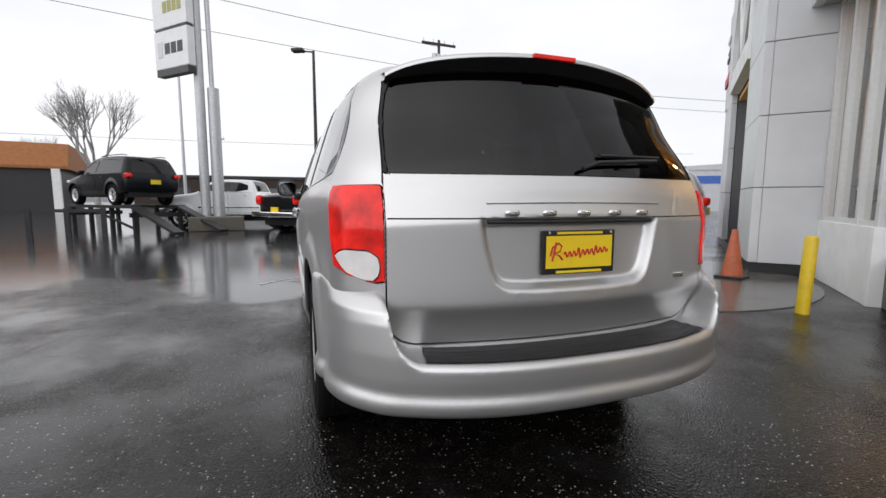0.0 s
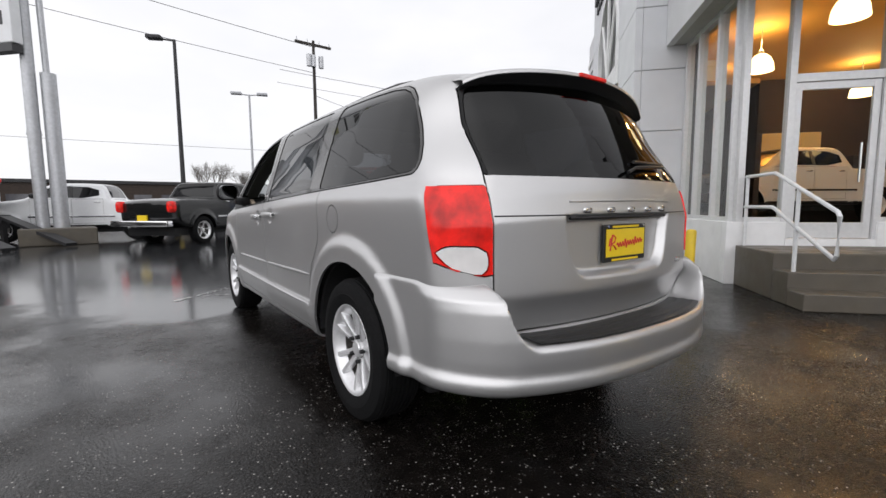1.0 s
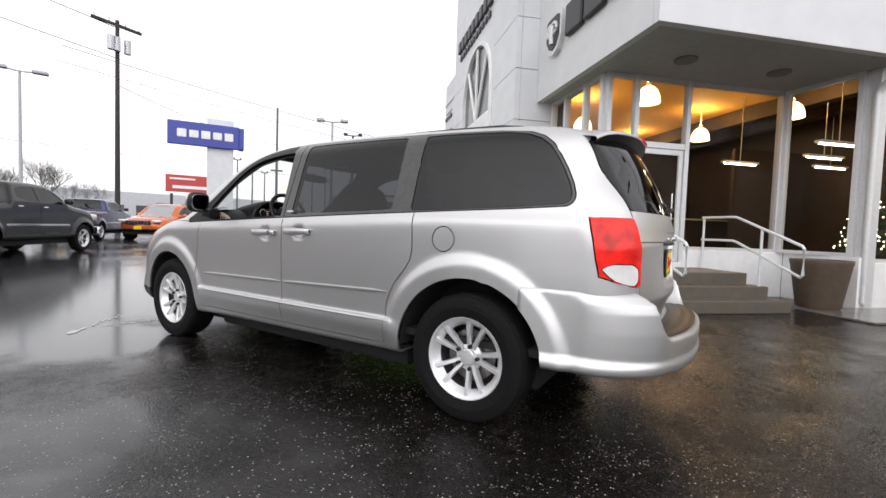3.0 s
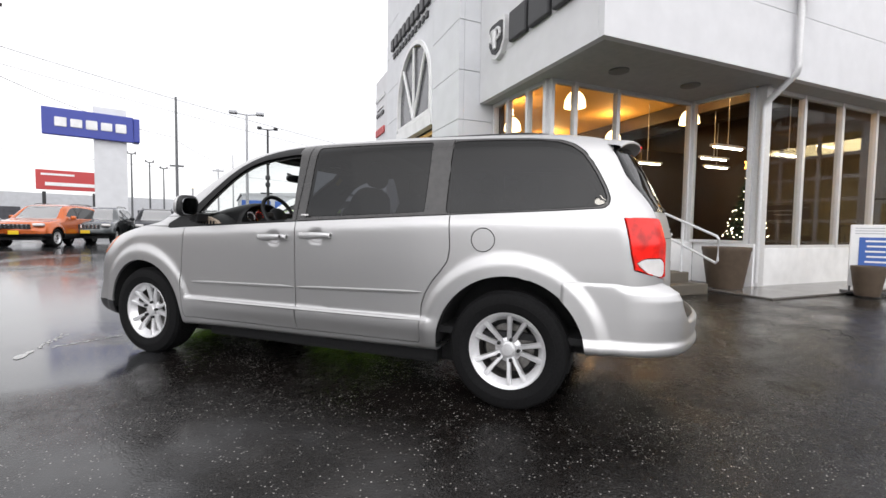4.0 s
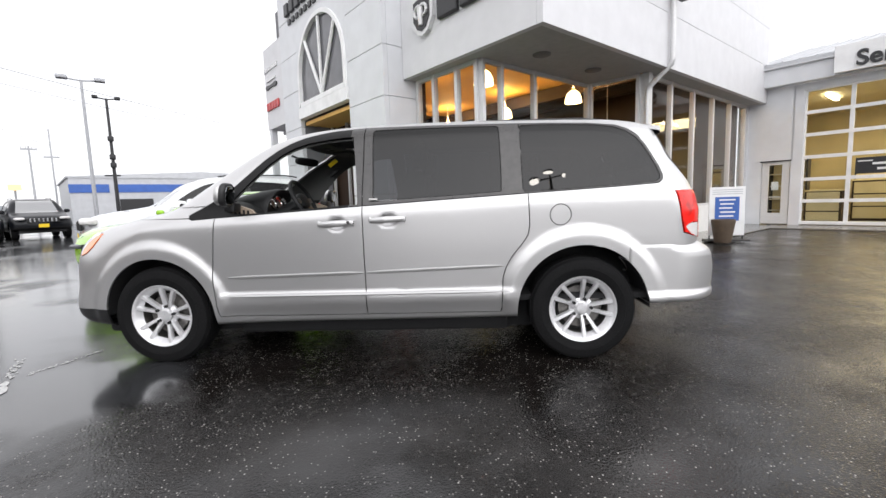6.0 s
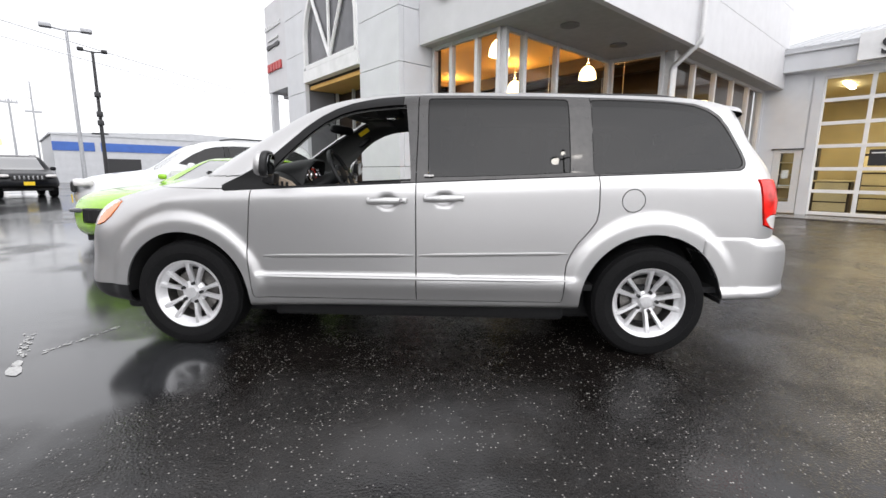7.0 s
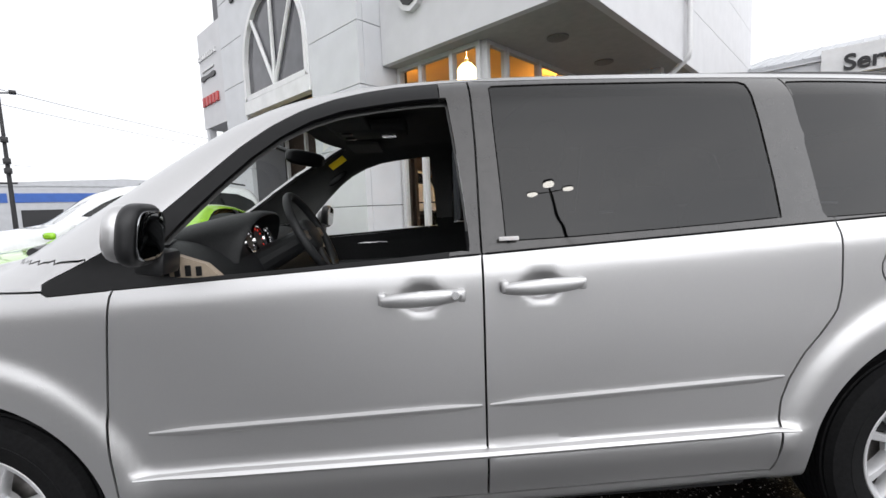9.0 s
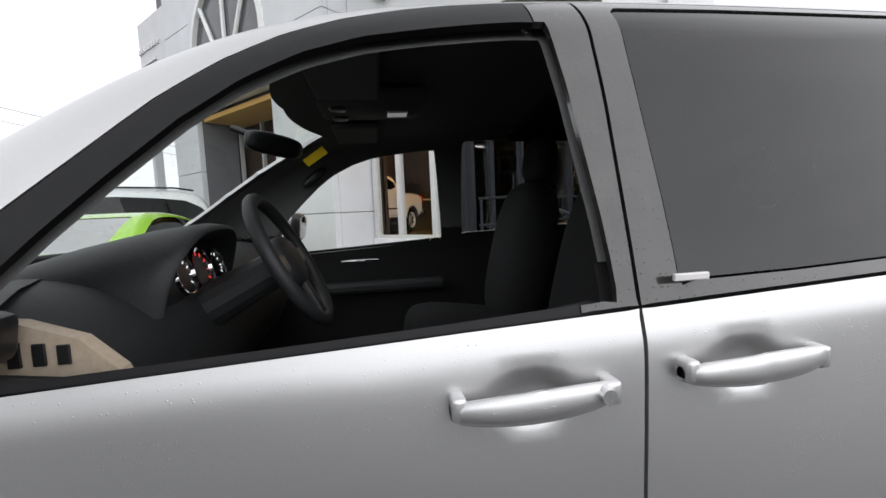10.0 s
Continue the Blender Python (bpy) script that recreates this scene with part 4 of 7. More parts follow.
        V = V + lift * N
        faces = t.tolist()
        verts = V.tolist()
        if rim and depth:
            on = np.unique(border)
            twin = {int(i): len(verts) + n for n, i in enumerate(on)}
            verts += (V[on] - depth * N[on]).tolist()
            faces += [(int(b), int(a), twin[int(a)], twin[int(b)]) for a, b in border]
        mesh = bpy.data.meshes.new(name)
        mesh.from_pydata(verts, [], faces)
        mesh.validate()
        return finish(new(name, mesh), mesh, mat, parent, label, 38)


def circle(cy, cz, r, n=48, squash=1.0):
    return [(cy + r * math.cos(k * math.tau / n), cz + squash * r * math.sin(k * math.tau / n)) for k in range(n)]


def arch(cy, cz, r, low=0.1, n=32):
    """A wheel opening: half round above the hub, straight below."""
    top = [(cy + r * math.cos(k * math.pi / n), cz + r * math.sin(k * math.pi / n)) for k in range(n + 1)]
    return top + [(cy - r * 1.02, low), (cy + r * 1.02, low)]


def wheel_meshes(R, width, rim_r, spokes, twin_spokes):
    """Tyre, rim, spokes and hub of a wheel that turns round x and faces -x."""
    turn = Matrix.Rotation(radians(-90), 4, "Y")
    half = width / 2
    tyre = [(rim_r - 0.012, -half * 0.82), (rim_r + 0.012, -half * 0.95), (R * 0.86, -half), (R * 0.95, -half * 0.92), (R * 0.985, -half * 0.72)]
    for k in range(-3, 4):
        z = half * 0.2 * k
        tyre += [(R, z - half * 0.075), (R, z + half * 0.06), (R - 0.007, z + half * 0.07), (R - 0.007, z + half * 0.12)]
    tyre += [(R * 0.985, half * 0.74), (R * 0.95, half * 0.92), (R * 0.86, half), (R * 0.8, half * 1.0), (R * 0.795, half * 1.015), (R * 0.78, half * 1.0), (rim_r + 0.014, half * 0.95), (rim_r - 0.002, half * 0.86), (rim_r - 0.012, half * 0.8)]
    rim = [(rim_r - 0.02, -half * 0.8), (rim_r - 0.035, half * 0.1), (rim_r - 0.028, half * 0.62), (rim_r - 0.012, half * 0.72), (rim_r + 0.006, half * 0.88), (rim_r + 0.003, half * 0.92), (rim_r - 0.008, half * 0.9), (rim_r - 0.02, half * 0.78), (rim_r - 0.045, half * 0.45), (rim_r - 0.04, -half * 0.8)]
    out = {"tyre": (lathe(tyre, 64, turn, False), M_TYRE), "rim": (lathe(rim[2:9], 64, turn, False), M_ALLOY), "rim_well": (lathe(rim[8:] + rim[:3], 64, turn, False), M_STEEL)}
    out["brake_disc"] = (lathe([(0.06, half * 0.05), (0.15, half * 0.05), (0.15, half * -0.05), (0.06, half * -0.05)], 32, turn, True), M_STEEL)
    out["barrel"] = (lathe([(rim_r - 0.02, -half * 0.5), (0.02, -half * 0.5)], 40, turn, False), M_BLACK)
    hub = lathe([(0.082, half * 0.2), (0.082, half * 0.36), (0.052, half * 0.46), (0.048, half * 0.57), (0.04, half * 0.59), (0.036, half * 0.65), (0.001, half * 0.67)], 32, turn, False)
    nuts = []
    for k in range(5):
        a = k * math.tau / 5 + math.pi / 2
        c = Vector((0, 0.066 * math.cos(a), 0.066 * math.sin(a)))
        nut = bmesh.new()
        add_rod(nut, c + Vector((-half * 0.5, 0, 0)), c + Vector((-half * 0.7, 0, 0)), 0.0125, 0.011, 6)
        nuts.append(nut)
    out["hub"] = (hub, M_ALLOY)

    def spoke(a, spread):
        bm = bmesh.new()
        d = Vector((0, math.cos(a), math.sin(a)))
        s = Vector((0, -math.sin(a), math.cos(a)))
        rows = []
        for r, w, x in ((0.05, 0.017, 0.5), (0.11, 0.0145, 0.64), (rim_r * 0.72, 0.0165, 0.76), (rim_r - 0.004, 0.022, 0.84)):
            o = d * r + s * spread * (r - 0.004)
            rows.append([bm.verts.new(o + s * t * w + Vector((-half * x + (0.014 if abs(t) > 0.7 else 0), 0, 0))) for t in (-1, -0.6, 0.6, 1)] + [bm.verts.new(o + s * t * w * 0.8 + Vector((-half * x + 0.04, 0, 0))) for t in (1, -1)])
        for p, q in zip(rows, rows[1:]):
            for k in range(6):
                bm.faces.new((p[k], p[(k + 1) % 6], q[(k + 1) % 6], q[k]))
        return bm

    list_of = []
    for k in range(spokes):
        a = k * math.tau / spokes + math.pi / 2
        if twin_spokes:
            list_of += [spoke(a, 0.255), spoke(a, -0.255)]
        else:
            list_of.append(spoke(a, 0))
    return out, list_of, nuts


def wheel_on(car, centre, R=0.362, width=0.235, rim_r=0.228, spokes=5, twin_spokes=True, side=-1, rest=None):
    meshes, list_of, nuts = wheel_meshes(R, width, rim_r, spokes, twin_spokes)
    w = new("wheel")
    w.parent = car
    w.matrix_basis = pose(*centre, random.uniform(0, 72) if rest is None else rest, 0, 0) @ pose(0, 0, 0, 0, 0, 0 if side < 0 else 180)
    for name, (bm, mat) in meshes.items():
        part(name, bm, mat, w, smooth=40)
    for bm in list_of:
        part("spoke", bm, M_ALLOY, w, smooth=40)
    for bm in nuts:
        part("wheel_nut", bm, M_BLACK, w)
    return w

# ---- the silver minivan; y forward from the rear axle, x to its right ----
VAN_SIDE = chaikin([(-0.89, 0.34), (-0.895, 0.55), (-0.9, 0.6), (-0.92, 0.67), (-0.95, 0.722), (-0.956, 0.735), (-0.957, 0.75), (-0.952, 0.9), (-0.953, 1.03), (-0.953, 1.043), (-0.949, 1.055), (-0.92, 1.2), (-0.83, 1.4), (-0.73, 1.585), (-0.66, 1.665), (-0.55, 1.7), (-0.3, 1.728),
    (0.1, 1.745), (0.7, 1.756), (1.3, 1.756), (1.75, 1.742), (2.05, 1.71), (2.3, 1.65), (2.55, 1.545), (2.85, 1.39), (3.08, 1.255), (3.22, 1.17), (3.3, 1.14), (3.5, 1.1), (3.72, 1.03), (3.88, 0.95), (3.98, 0.86), (4.03, 0.72),
    (4.05, 0.5), (4.0, 0.33), (3.85, 0.27), (3.4, 0.27), (2.4, 0.3), (0.6, 0.3), (-0.4, 0.34)], 2)
VAN_TABLE = Table(VAN_SIDE, (-1.4, 0.0), (4.5, 2.1))
BUMP_REAR = ([0.36, 0.4, 0.45, 0.52, 0.6, 0.7, 0.74, 0.8], [-1.075, -1.09, -1.1, -1.108, -1.112, -1.104, -1.09, -1.02])
WZ = ([0.2, 0.3, 0.35, 0.45, 0.6, 0.7, 0.8, 0.9, 1.0, 1.045, 1.07, 1.13, 1.2, 1.3, 1.4, 1.5, 1.6, 1.7, 1.8], [0.88, 0.91, 0.919, 0.928, 0.935, 0.9395, 0.943, 0.9455, 0.9465, 0.946, 0.943, 0.926, 0.908, 0.876, 0.843, 0.81, 0.773, 0.73, 0.68])
TY = ([-1.1, -0.6, -0.3, 0.1, 0.6, 1.5, 2.6, 3.1, 3.5, 3.8, 4.1], [0.89, 0.925, 0.95, 0.974, 0.99, 1.0, 1.0, 0.99, 0.955, 0.91, 0.85])
REC = chaikin([(0.378, 1.042), (0.375, 1.03), (0.36, 0.93), (0.32, 0.8), (0.2, 0.79), (-0.2, 0.79), (-0.32, 0.8), (-0.36, 0.93), (-0.375, 1.03), (-0.378, 1.042)], 2)
REC_TABLE = Table(REC, (-0.8, 0.5), (0.8, 1.4))


HANDLES = ((1.695, 1.0), (1.335, 1.018))


def van_field(x0, y, z):
    x = np.abs(x0)
    rear = smooth(0.3, -0.5, y)
    front = smooth(1.5, 2.8, y)
    dent = 0.042 * smooth(0.012, -0.024, REC_TABLE(x0, z)) * (y < -0.5)
    ye = y + (0.25 - 0.04 * smooth(0.85, 1.1, z) - 0.07 * smooth(3.25, 3.75, y)) * (x / 0.75) ** 2 * front - (0.115 + 0.06 * smooth(1.2, 1.45, z)) * (x / 0.75) ** 2 * rear - dent
    ze = z + 0.045 * (x / 0.65) ** 2 * smooth(0.9, 1.2, z)
    d1 = VAN_TABLE(ye, ze)
    shoulder = 0.043 * (np.clip(y, 0.2, 3.0) - 1.55) * smooth(1.2, 1.12, z) * smooth(0.85, 0.95, z)
    w = np.interp(z + shoulder, *WZ) * np.interp(y, *TY)
    for cy, ro in ((0.0, 0.585), (3.06, 0.56)):
        r = np.hypot(y - cy, z - 0.362)
        w = w + 0.023 * smooth(ro + 0.01, ro - 0.07, r) * smooth(0.2, 0.45, z)
    span = smooth(0.42, 0.56, y) * smooth(2.62, 2.5, y)
    w = w + 0.02 * smooth(0.525, 0.498, z) * smooth(0.34, 0.47, z) * span
    for hy, hz in HANDLES:
        w = w - 0.02 * smooth(1.0, 0.35, np.hypot((y - hy) / 0.075, (z - hz) / 0.05)) * (x0 < 0)
    r = (0.1 + 0.075 * smooth(-0.25, -0.6, y) * smooth(1.75, 1.3, z) + 0.12 * smooth(3.1, 3.7, y)) * (0.3 + 0.7 * smooth(0.35, 0.6, z))
    return round_meet(r, d1, x - w)


def bumper_field(x0, y, z):
    # high at the corners, low under the tailgate
    x = np.abs(x0)
    step = 0.578 + 0.192 * (1 - np.sqrt(1 - np.clip((x - 0.6) / 0.115, 0, 0.995) ** 2))
    yb = y - 0.17 * (x / 0.75) ** 2.6
    wb = 0.947 * np.interp(y, *TY) + 0.004 + 0.022 * smooth(-0.5, -0.85, y) * smooth(0.81, 0.74, z) + 0.018 * smooth(0.48, 0.43, z)
    r = np.hypot(y, z - 0.362)
    wb = wb + 0.023 * smooth(0.595, 0.515, r)
    lip = 0.016 * smooth(0.48, 0.43, z)
    d = (np.interp(z, *BUMP_REAR) - lip - yb) * 0.98
    top = z - step - 0.05 * smooth(-1.08, -0.9, y) * smooth(0.7, 0.735, x)
    return round_meet(0.026, round_meet(0.2, d, x - wb), top, 0.392 - z, y + 0.3)


FW = chaikin([(2.5, 1.083), (1.9, 1.112), (1.56, 1.133), (1.545, 1.15), (1.585, 1.6), (1.6, 1.618), (1.75, 1.605), (1.97, 1.572), (2.145, 1.48), (2.33, 1.312), (2.46, 1.17)], 1)
SW = chaikin([(1.44, 1.152), (0.56, 1.188), (0.545, 1.2), (0.55, 1.64), (0.565, 1.657), (1.43, 1.662), (1.445, 1.645), (1.432, 1.17)], 1)
QW = chaikin([(0.4, 1.18), (-0.48, 1.222), (-0.53, 1.235), (-0.535, 1.29), (-0.46, 1.445), (-0.37, 1.57), (-0.22, 1.632), (0.1, 1.648), (0.39, 1.654), (0.405, 1.64), (0.4, 1.2)], 1)
BLACK = chaikin([(2.85, 1.052), (2.5, 1.072), (1.56, 1.118), (0.45, 1.168), (-0.5, 1.208), (-0.55, 1.225), (-0.555, 1.29), (-0.475, 1.455), (-0.385, 1.585), (-0.23, 1.648), (0.4, 1.672), (1.45, 1.686), (1.62, 1.677), (1.79, 1.662), (2.0, 1.612), (2.18, 1.512), (2.37, 1.34), (2.52, 1.21)], 1)
FD = [(2.575, 1.07), (2.6, 0.85), (2.62, 0.68), (2.6, 0.353), (1.512, 0.353), (1.512, 0.7), (1.511, 1.2), (1.506, 1.45), (1.51, 1.8), (3.4, 1.8), (3.4, 1.07)]
SD = [(1.512, 0.353), (1.512, 0.7), (1.511, 1.2), (1.506, 1.45), (1.51, 1.8), (0.42, 1.8), (0.395, 1.5), (0.369, 1.167), (0.361, 0.958), (0.374, 0.885), (0.42, 0.82), (0.483, 0.746), (0.525, 0.67), (0.548, 0.6), (0.563, 0.353)]
FUEL = circle(0.153, 1.02, 0.071)
ARCH_R, ARCH_F = arch(0.0, 0.36, 0.447), arch(3.06, 0.36, 0.425)
TL_SIDE = [(-0.63, 1.158), (-0.655, 1.05), (-0.672, 0.95), (-0.69, 0.872), (-0.9, 0.805), (-1.2, 0.8), (-1.2, 1.158)]
TL_REAR = [(0.705, 1.158), (1.1, 1.158), (1.1, 0.7), (0.705, 0.7)]
GATE = [(0.0, 0.592), (0.6, 0.592), (0.645, 0.604), (0.68, 0.636), (0.697, 0.68), (0.703, 0.75), (0.703, 1.158), (0.7, 1.19), (0.683, 1.4), (0.652, 1.56), (0.6, 1.61), (0.0, 1.64)]
RGLASS = chaikin([(0.0, 1.2), (0.66, 1.2), (0.688, 1.205), (0.672, 1.4), (0.642, 1.545), (0.59, 1.59), (0.0, 1.62), (-0.5, 1.62), (-0.5, 1.2)], 1)
WIND = [(-0.2, 1.18), (0.7, 1.165), (0.66, 1.35), (0.585, 1.6), (0.5, 1.66), (-0.2, 1.68)]
HEADL = chaikin([(3.52, 0.965), (3.6, 0.985), (3.8, 0.955), (4.0, 0.86), (4.0, 0.8), (3.75, 0.8), (3.62, 0.84)], 1)

REV = chaikin([(0.72, 0.935), (0.72, 0.832), (0.78, 0.832), (0.835, 0.862), (0.862, 0.935)], 1)


def build_van():
    sh = Shell(van_field, (-1.05, -1.2, 0.2), (1.05, 4.15, 1.85), 0.02)
    flank = lambda P: (np.abs(P[:, 0]) > 0.55)
    lower = lambda P: (np.abs(P[:, 0]) > 0.55) & (P[:, 2] < 1.12)
    tail = lambda P: P[:, 1] < -0.45
    nose = lambda P: (P[:, 1] > 1.9) & (P[:, 2] > 1.1)
    sh.cut("side", FW, flank)
    sh.cut("side", SW, flank)
    sh.cut("side", QW, flank)
    sh.cut("side", BLACK, flank)
    sh.cut("side", ARCH_R, lower)
    sh.cut("side", ARCH_F, lower)
    sh.cut("side", FD, flank)
    sh.cut("side", SD, flank)
    sh.cut("side", FUEL, lambda P: P[:, 0] < -0.6)
    sh.cut("rear", RGLASS, tail)
    sh.cut("rear", GATE, tail)
    sh.cut("rear", TL_REAR, tail)
    sh.cut("rear", REV, lambda P: (P[:, 1] < -0.6) & (np.abs(P[:, 0]) > 0.66))
    sh.cut("side", TL_SIDE, lambda P: (P[:, 1] < -0.4) & (np.abs(P[:, 0]) > 0.66))
    sh.cut("rear", WIND, nose)
    sh.cut("side", HEADL, lambda P: P[:, 1] > 3.3)
    sh.close()
    M, N = sh.mid, sh.mid_n
    ax, y, z = np.abs(M[:, 0]), M[:, 1], M[:, 2]
    side_in = lambda poly: nearest(y, z, poly)[0] < 0
    rear_in = lambda poly: nearest(ax, z, poly)[0] < 0
    flank_m, right = ax > 0.55, M[:, 0] > 0
    well = sh.take((ax > 0.5) & (side_in(ARCH_R) | side_in(ARCH_F)))
    fw = sh.take(flank_m & side_in(FW))
    ws = sh.take((y > 1.9) & (z > 1.1) & (N[:, 1] > 0.2) & rear_in(WIND))
    sw, qw = sh.take(flank_m & side_in(SW)), sh.take(flank_m & side_in(QW))
    rg = sh.take((y < -0.55) & (N[:, 1] < -0.3) & rear_in(RGLASS))
    back = (y < -0.6) & (ax > 0.704) & side_in(TL_SIDE)
    rev = sh.take(back & rear_in(REV))
    tl = sh.take((y < -0.5) & (ax > 0.7) & side_in(TL_SIDE) & (ax > 0.704))
    fuel = sh.take((M[:, 0] < -0.6) & side_in(FUEL))
    hl = sh.take((y > 3.4) & side_in(HEADL) & (ax > 0.45))
    blk = sh.take(flank_m & side_in(BLACK))
    gate = sh.take((y < -0.55) & rear_in(GATE) & (N[:, 1] < -0.25) & (z > 0.58))
    hidden = sh.take((y < -0.42) & (z < 0.56) | (y < -0.6) & (z < 0.7) & (ax > 0.72))
    fd = sh.take(flank_m & (z < 1.15) & (z > 0.352) & side_in(FD))
    sd = sh.take(flank_m & (z < 1.2) & (z > 0.352) & side_in(SD))
    lip = sh.take((y > 3.42) & (z < 0.41))
    rest = sh.take(np.ones(len(M), bool))
    van = thing("minivan", "silver minivan with tinted rear glass and wet paint", "car")
    body = sh.panel("body", rest, M_SILVER, van, "silver painted shell")
    # the lip's black also puts in the shade of the down-facing bumper bottom
    sh.panel("front_lip", lip, M_BLACK, van, "black lower lip of the front bumper", 0.0)
    for m in (~right, right):
        door = sh.panel("front_door", fd & m, M_SILVER, van, "silver front door")
        sh.panel("sliding_door", sd & m, M_SILVER, van, "silver sliding door")
        in_fd, in_sd = side_in(FD), side_in(SD)
        front = blk & m & (in_fd | (y > 1.56))
        sh.panel("window_surround", front & (y > 1.615), M_FRAME, van, "dull black window frame", 0.0)
        sh.panel("window_surround", front & (y <= 1.615), M_GLOSSBLACK, van, "black pillar trim")
        sh.panel("window_surround", blk & m & in_sd & ~in_fd & (y <= 1.56), M_GLOSSBLACK, van, "black pillar trim")
        sh.panel("window_surround", blk & m & ~in_fd & ~in_sd & (y <= 1.56), M_GLOSSBLACK, van, "black quarter trim")
        sh.panel("side_window", sw & m, M_TINT, van, "dark tinted sliding door glass", 0.001, 0.006, -0.004)
        sh.panel("quarter_window", qw & m, M_TINT, van, "dark tinted rear quarter glass", 0.001, 0.006, -0.004)
        lamp = sh.panel("tail_light", tl & m, M_REDLENS, van, "red tail light", 0.004, 0.03, 0.008)
        sh.panel("reversing_lens", rev & m, M_WHITELENS, lamp, "clear reversing lens", 0.002, 0.03, 0.006)
        head = sh.panel("headlight", hl & m & (ax <= 0.785), M_WHITELENS, van, "clear headlight", 0.003, 0.03, 0.003)
        sh.panel("turn_signal", hl & m & (ax > 0.785), M_AMBER, head, "amber turn signal", 0.003, 0.03, 0.005)
    sh.panel("fuel_door", fuel, M_SILVER, van, "round fuel door", 0.0025)
    # the tailgate, on a finer mesh for its crease and plate recess
    gs = Shell(van_field, (-0.8, -1.02, 0.53), (0.8, -0.45, 1.72), 0.0095)
    gs.cut("rear", RGLASS, tail)
    gs.cut("rear", GATE, tail)
    gs.close()
    gm, ga = gs.mid, np.abs(gs.mid[:, 0])
    aft = (gm[:, 1] < -0.5) & (gs.mid_n[:, 1] < -0.2)
    pane = gs.take(aft & (nearest(ga, gm[:, 2], RGLASS)[0] < 0))
    leaf = gs.take(aft & (nearest(ga, gm[:, 2], GATE)[0] < 0))
    tailgate = gs.panel("tailgate", leaf & (gm[:, 2] < 1.2), M_SILVER, van, "silver tailgate", 0.004)
    gs.panel("glass_surround", leaf & (gm[:, 2] >= 1.2), M_FRAME, tailgate, "black surround of the rear glass", 0.003)
    gs.panel("rear_window", pane, M_TINT, tailgate, "dark rear window", 0.001, 0.006, -0.004)
    bs = Shell(bumper_field, (-1.02, -1.16, 0.3), (1.02, -0.26, 0.9), 0.01)
    bs.cut("side", ARCH_R, lambda P: np.abs(P[:, 0]) > 0.6)
    bs.close()
    bm_, ba = bs.mid, np.abs(bs.mid[:, 0])
    keep = ~((ba > 0.5) & (nearest(bm_[:, 1], bm_[:, 2], ARCH_R)[0] < 0))
    rb = bs.panel("rear_bumper", keep, M_SILVER, van, "silver rear bumper", 0.0, 0.01)
    pad = bmesh.new()
    rows = []
    for k in range(25):
        t = -1 + k / 12
        x = 0.6 * t
        edge = -1.095 + 0.17 * (abs(x) / 0.75) ** 2.6
        rows.append([pad.verts.new((x * (1 - 0.04 * j / 6), edge + 0.012 + (0.165 - 0.02 * t * t) * j / 6, 0.584 + (0.003 if j % 2 else 0))) for j in range(7)])
    for a, b in zip(rows, rows[1:]):
        for j in range(6):
            pad.faces.new((a[j], a[j + 1], b[j + 1], b[j]))
    part("step_pad", pad, M_BLACK, rb, "black ribbed step pad")
    # roof spoiler: a curved lip, black beneath
    upper, under = bmesh.new(), bmesh.new()
    last = None
    for k in range(-32, 33):
        x = 0.648 * k / 32
        tip = -0.748 + 0.15 * (x / 0.66) ** 2
        edge = 1.676 - 0.05 * (x / 0.65) ** 2 - 0.035 * (abs(k) / 32) ** 8
        top = [(tip + dy, edge + 0.13 * dy - dz) for dy, dz in ((0.34, 0.0), (0.2, 0.0), (0.1, 0.0), (0.03, 0.0), (0.012, 0.001), (0.003, 0.005), (0.0, 0.011), (0.001, 0.018))]
        low = [(tip + dy, edge - dz) for dy, dz in ((0.001, 0.018), (0.008, 0.026), (0.03, 0.034), (0.06, 0.062), (0.1, 0.085))]
        row = [upper.verts.new((x, y, z)) for y, z in top], [under.verts.new((x, y, z)) for y, z in low]
        if last:
            for bm, a, b in zip((upper, under), last, row):
                for q in range(len(a) - 1):
                    bm.faces.new((a[q], a[q + 1], b[q + 1], b[q]))
        last = row
    part("spoiler", upper, M_SILVER, tailgate, "silver roof spoiler", smooth=60)
    part("spoiler_underside", under, M_BLACK, tailgate, "black spoiler underside", smooth=60)
    sh.panel("windscreen", ws, M_CLEAR, van, "clear windscreen with raindrops", 0.0, 0.0, -0.003, False)
    # beads of rain on the windscreen
    rain = random.Random(17)
    spots = np.nonzero(ws)[0]
    bm = bmesh.new()
    for _ in range(1100):
        k = spots[rain.randrange(len(spots))]
        n = Vector(sh.mid_n[k]).normalized()
        u = n.orthogonal().normalized()
        v = n.cross(u)
        c = Vector(sh.mid[k]) + u * rain.uniform(-0.012, 0.012) + v * rain.uniform(-0.012, 0.012)
        r = rain.uniform(0.0012, 0.0038)
        ring = [bm.verts.new(c + (u * math.cos(a) + v * math.sin(a)) * r) for a in (math.tau * q / 6 for q in range(6))]
        tip = bm.verts.new(c + n * r * 0.5)
        for q in range(6):
            bm.faces.new((ring[q], ring[(q + 1) % 6], tip))
    part("rain_drops", bm, M_DROP, van, "beads of rain on the windscreen", smooth=80)
    inner = (rest | fd | sd | blk | gate) & (z > 0.4) & (y < 3.0) & (y > -0.93)
    head = inner & (z > 1.2) & (y > 1.2)
    sh.panel("inner_lining", inner & ~head, M_LINING, van, "dark cabin lining", 0.0, 0.0, -0.05, False)
    sh.panel("headliner", head, M_HEADLINER, van, "grey headliner and pillar trim", 0.0, 0.0, -0.035, False)
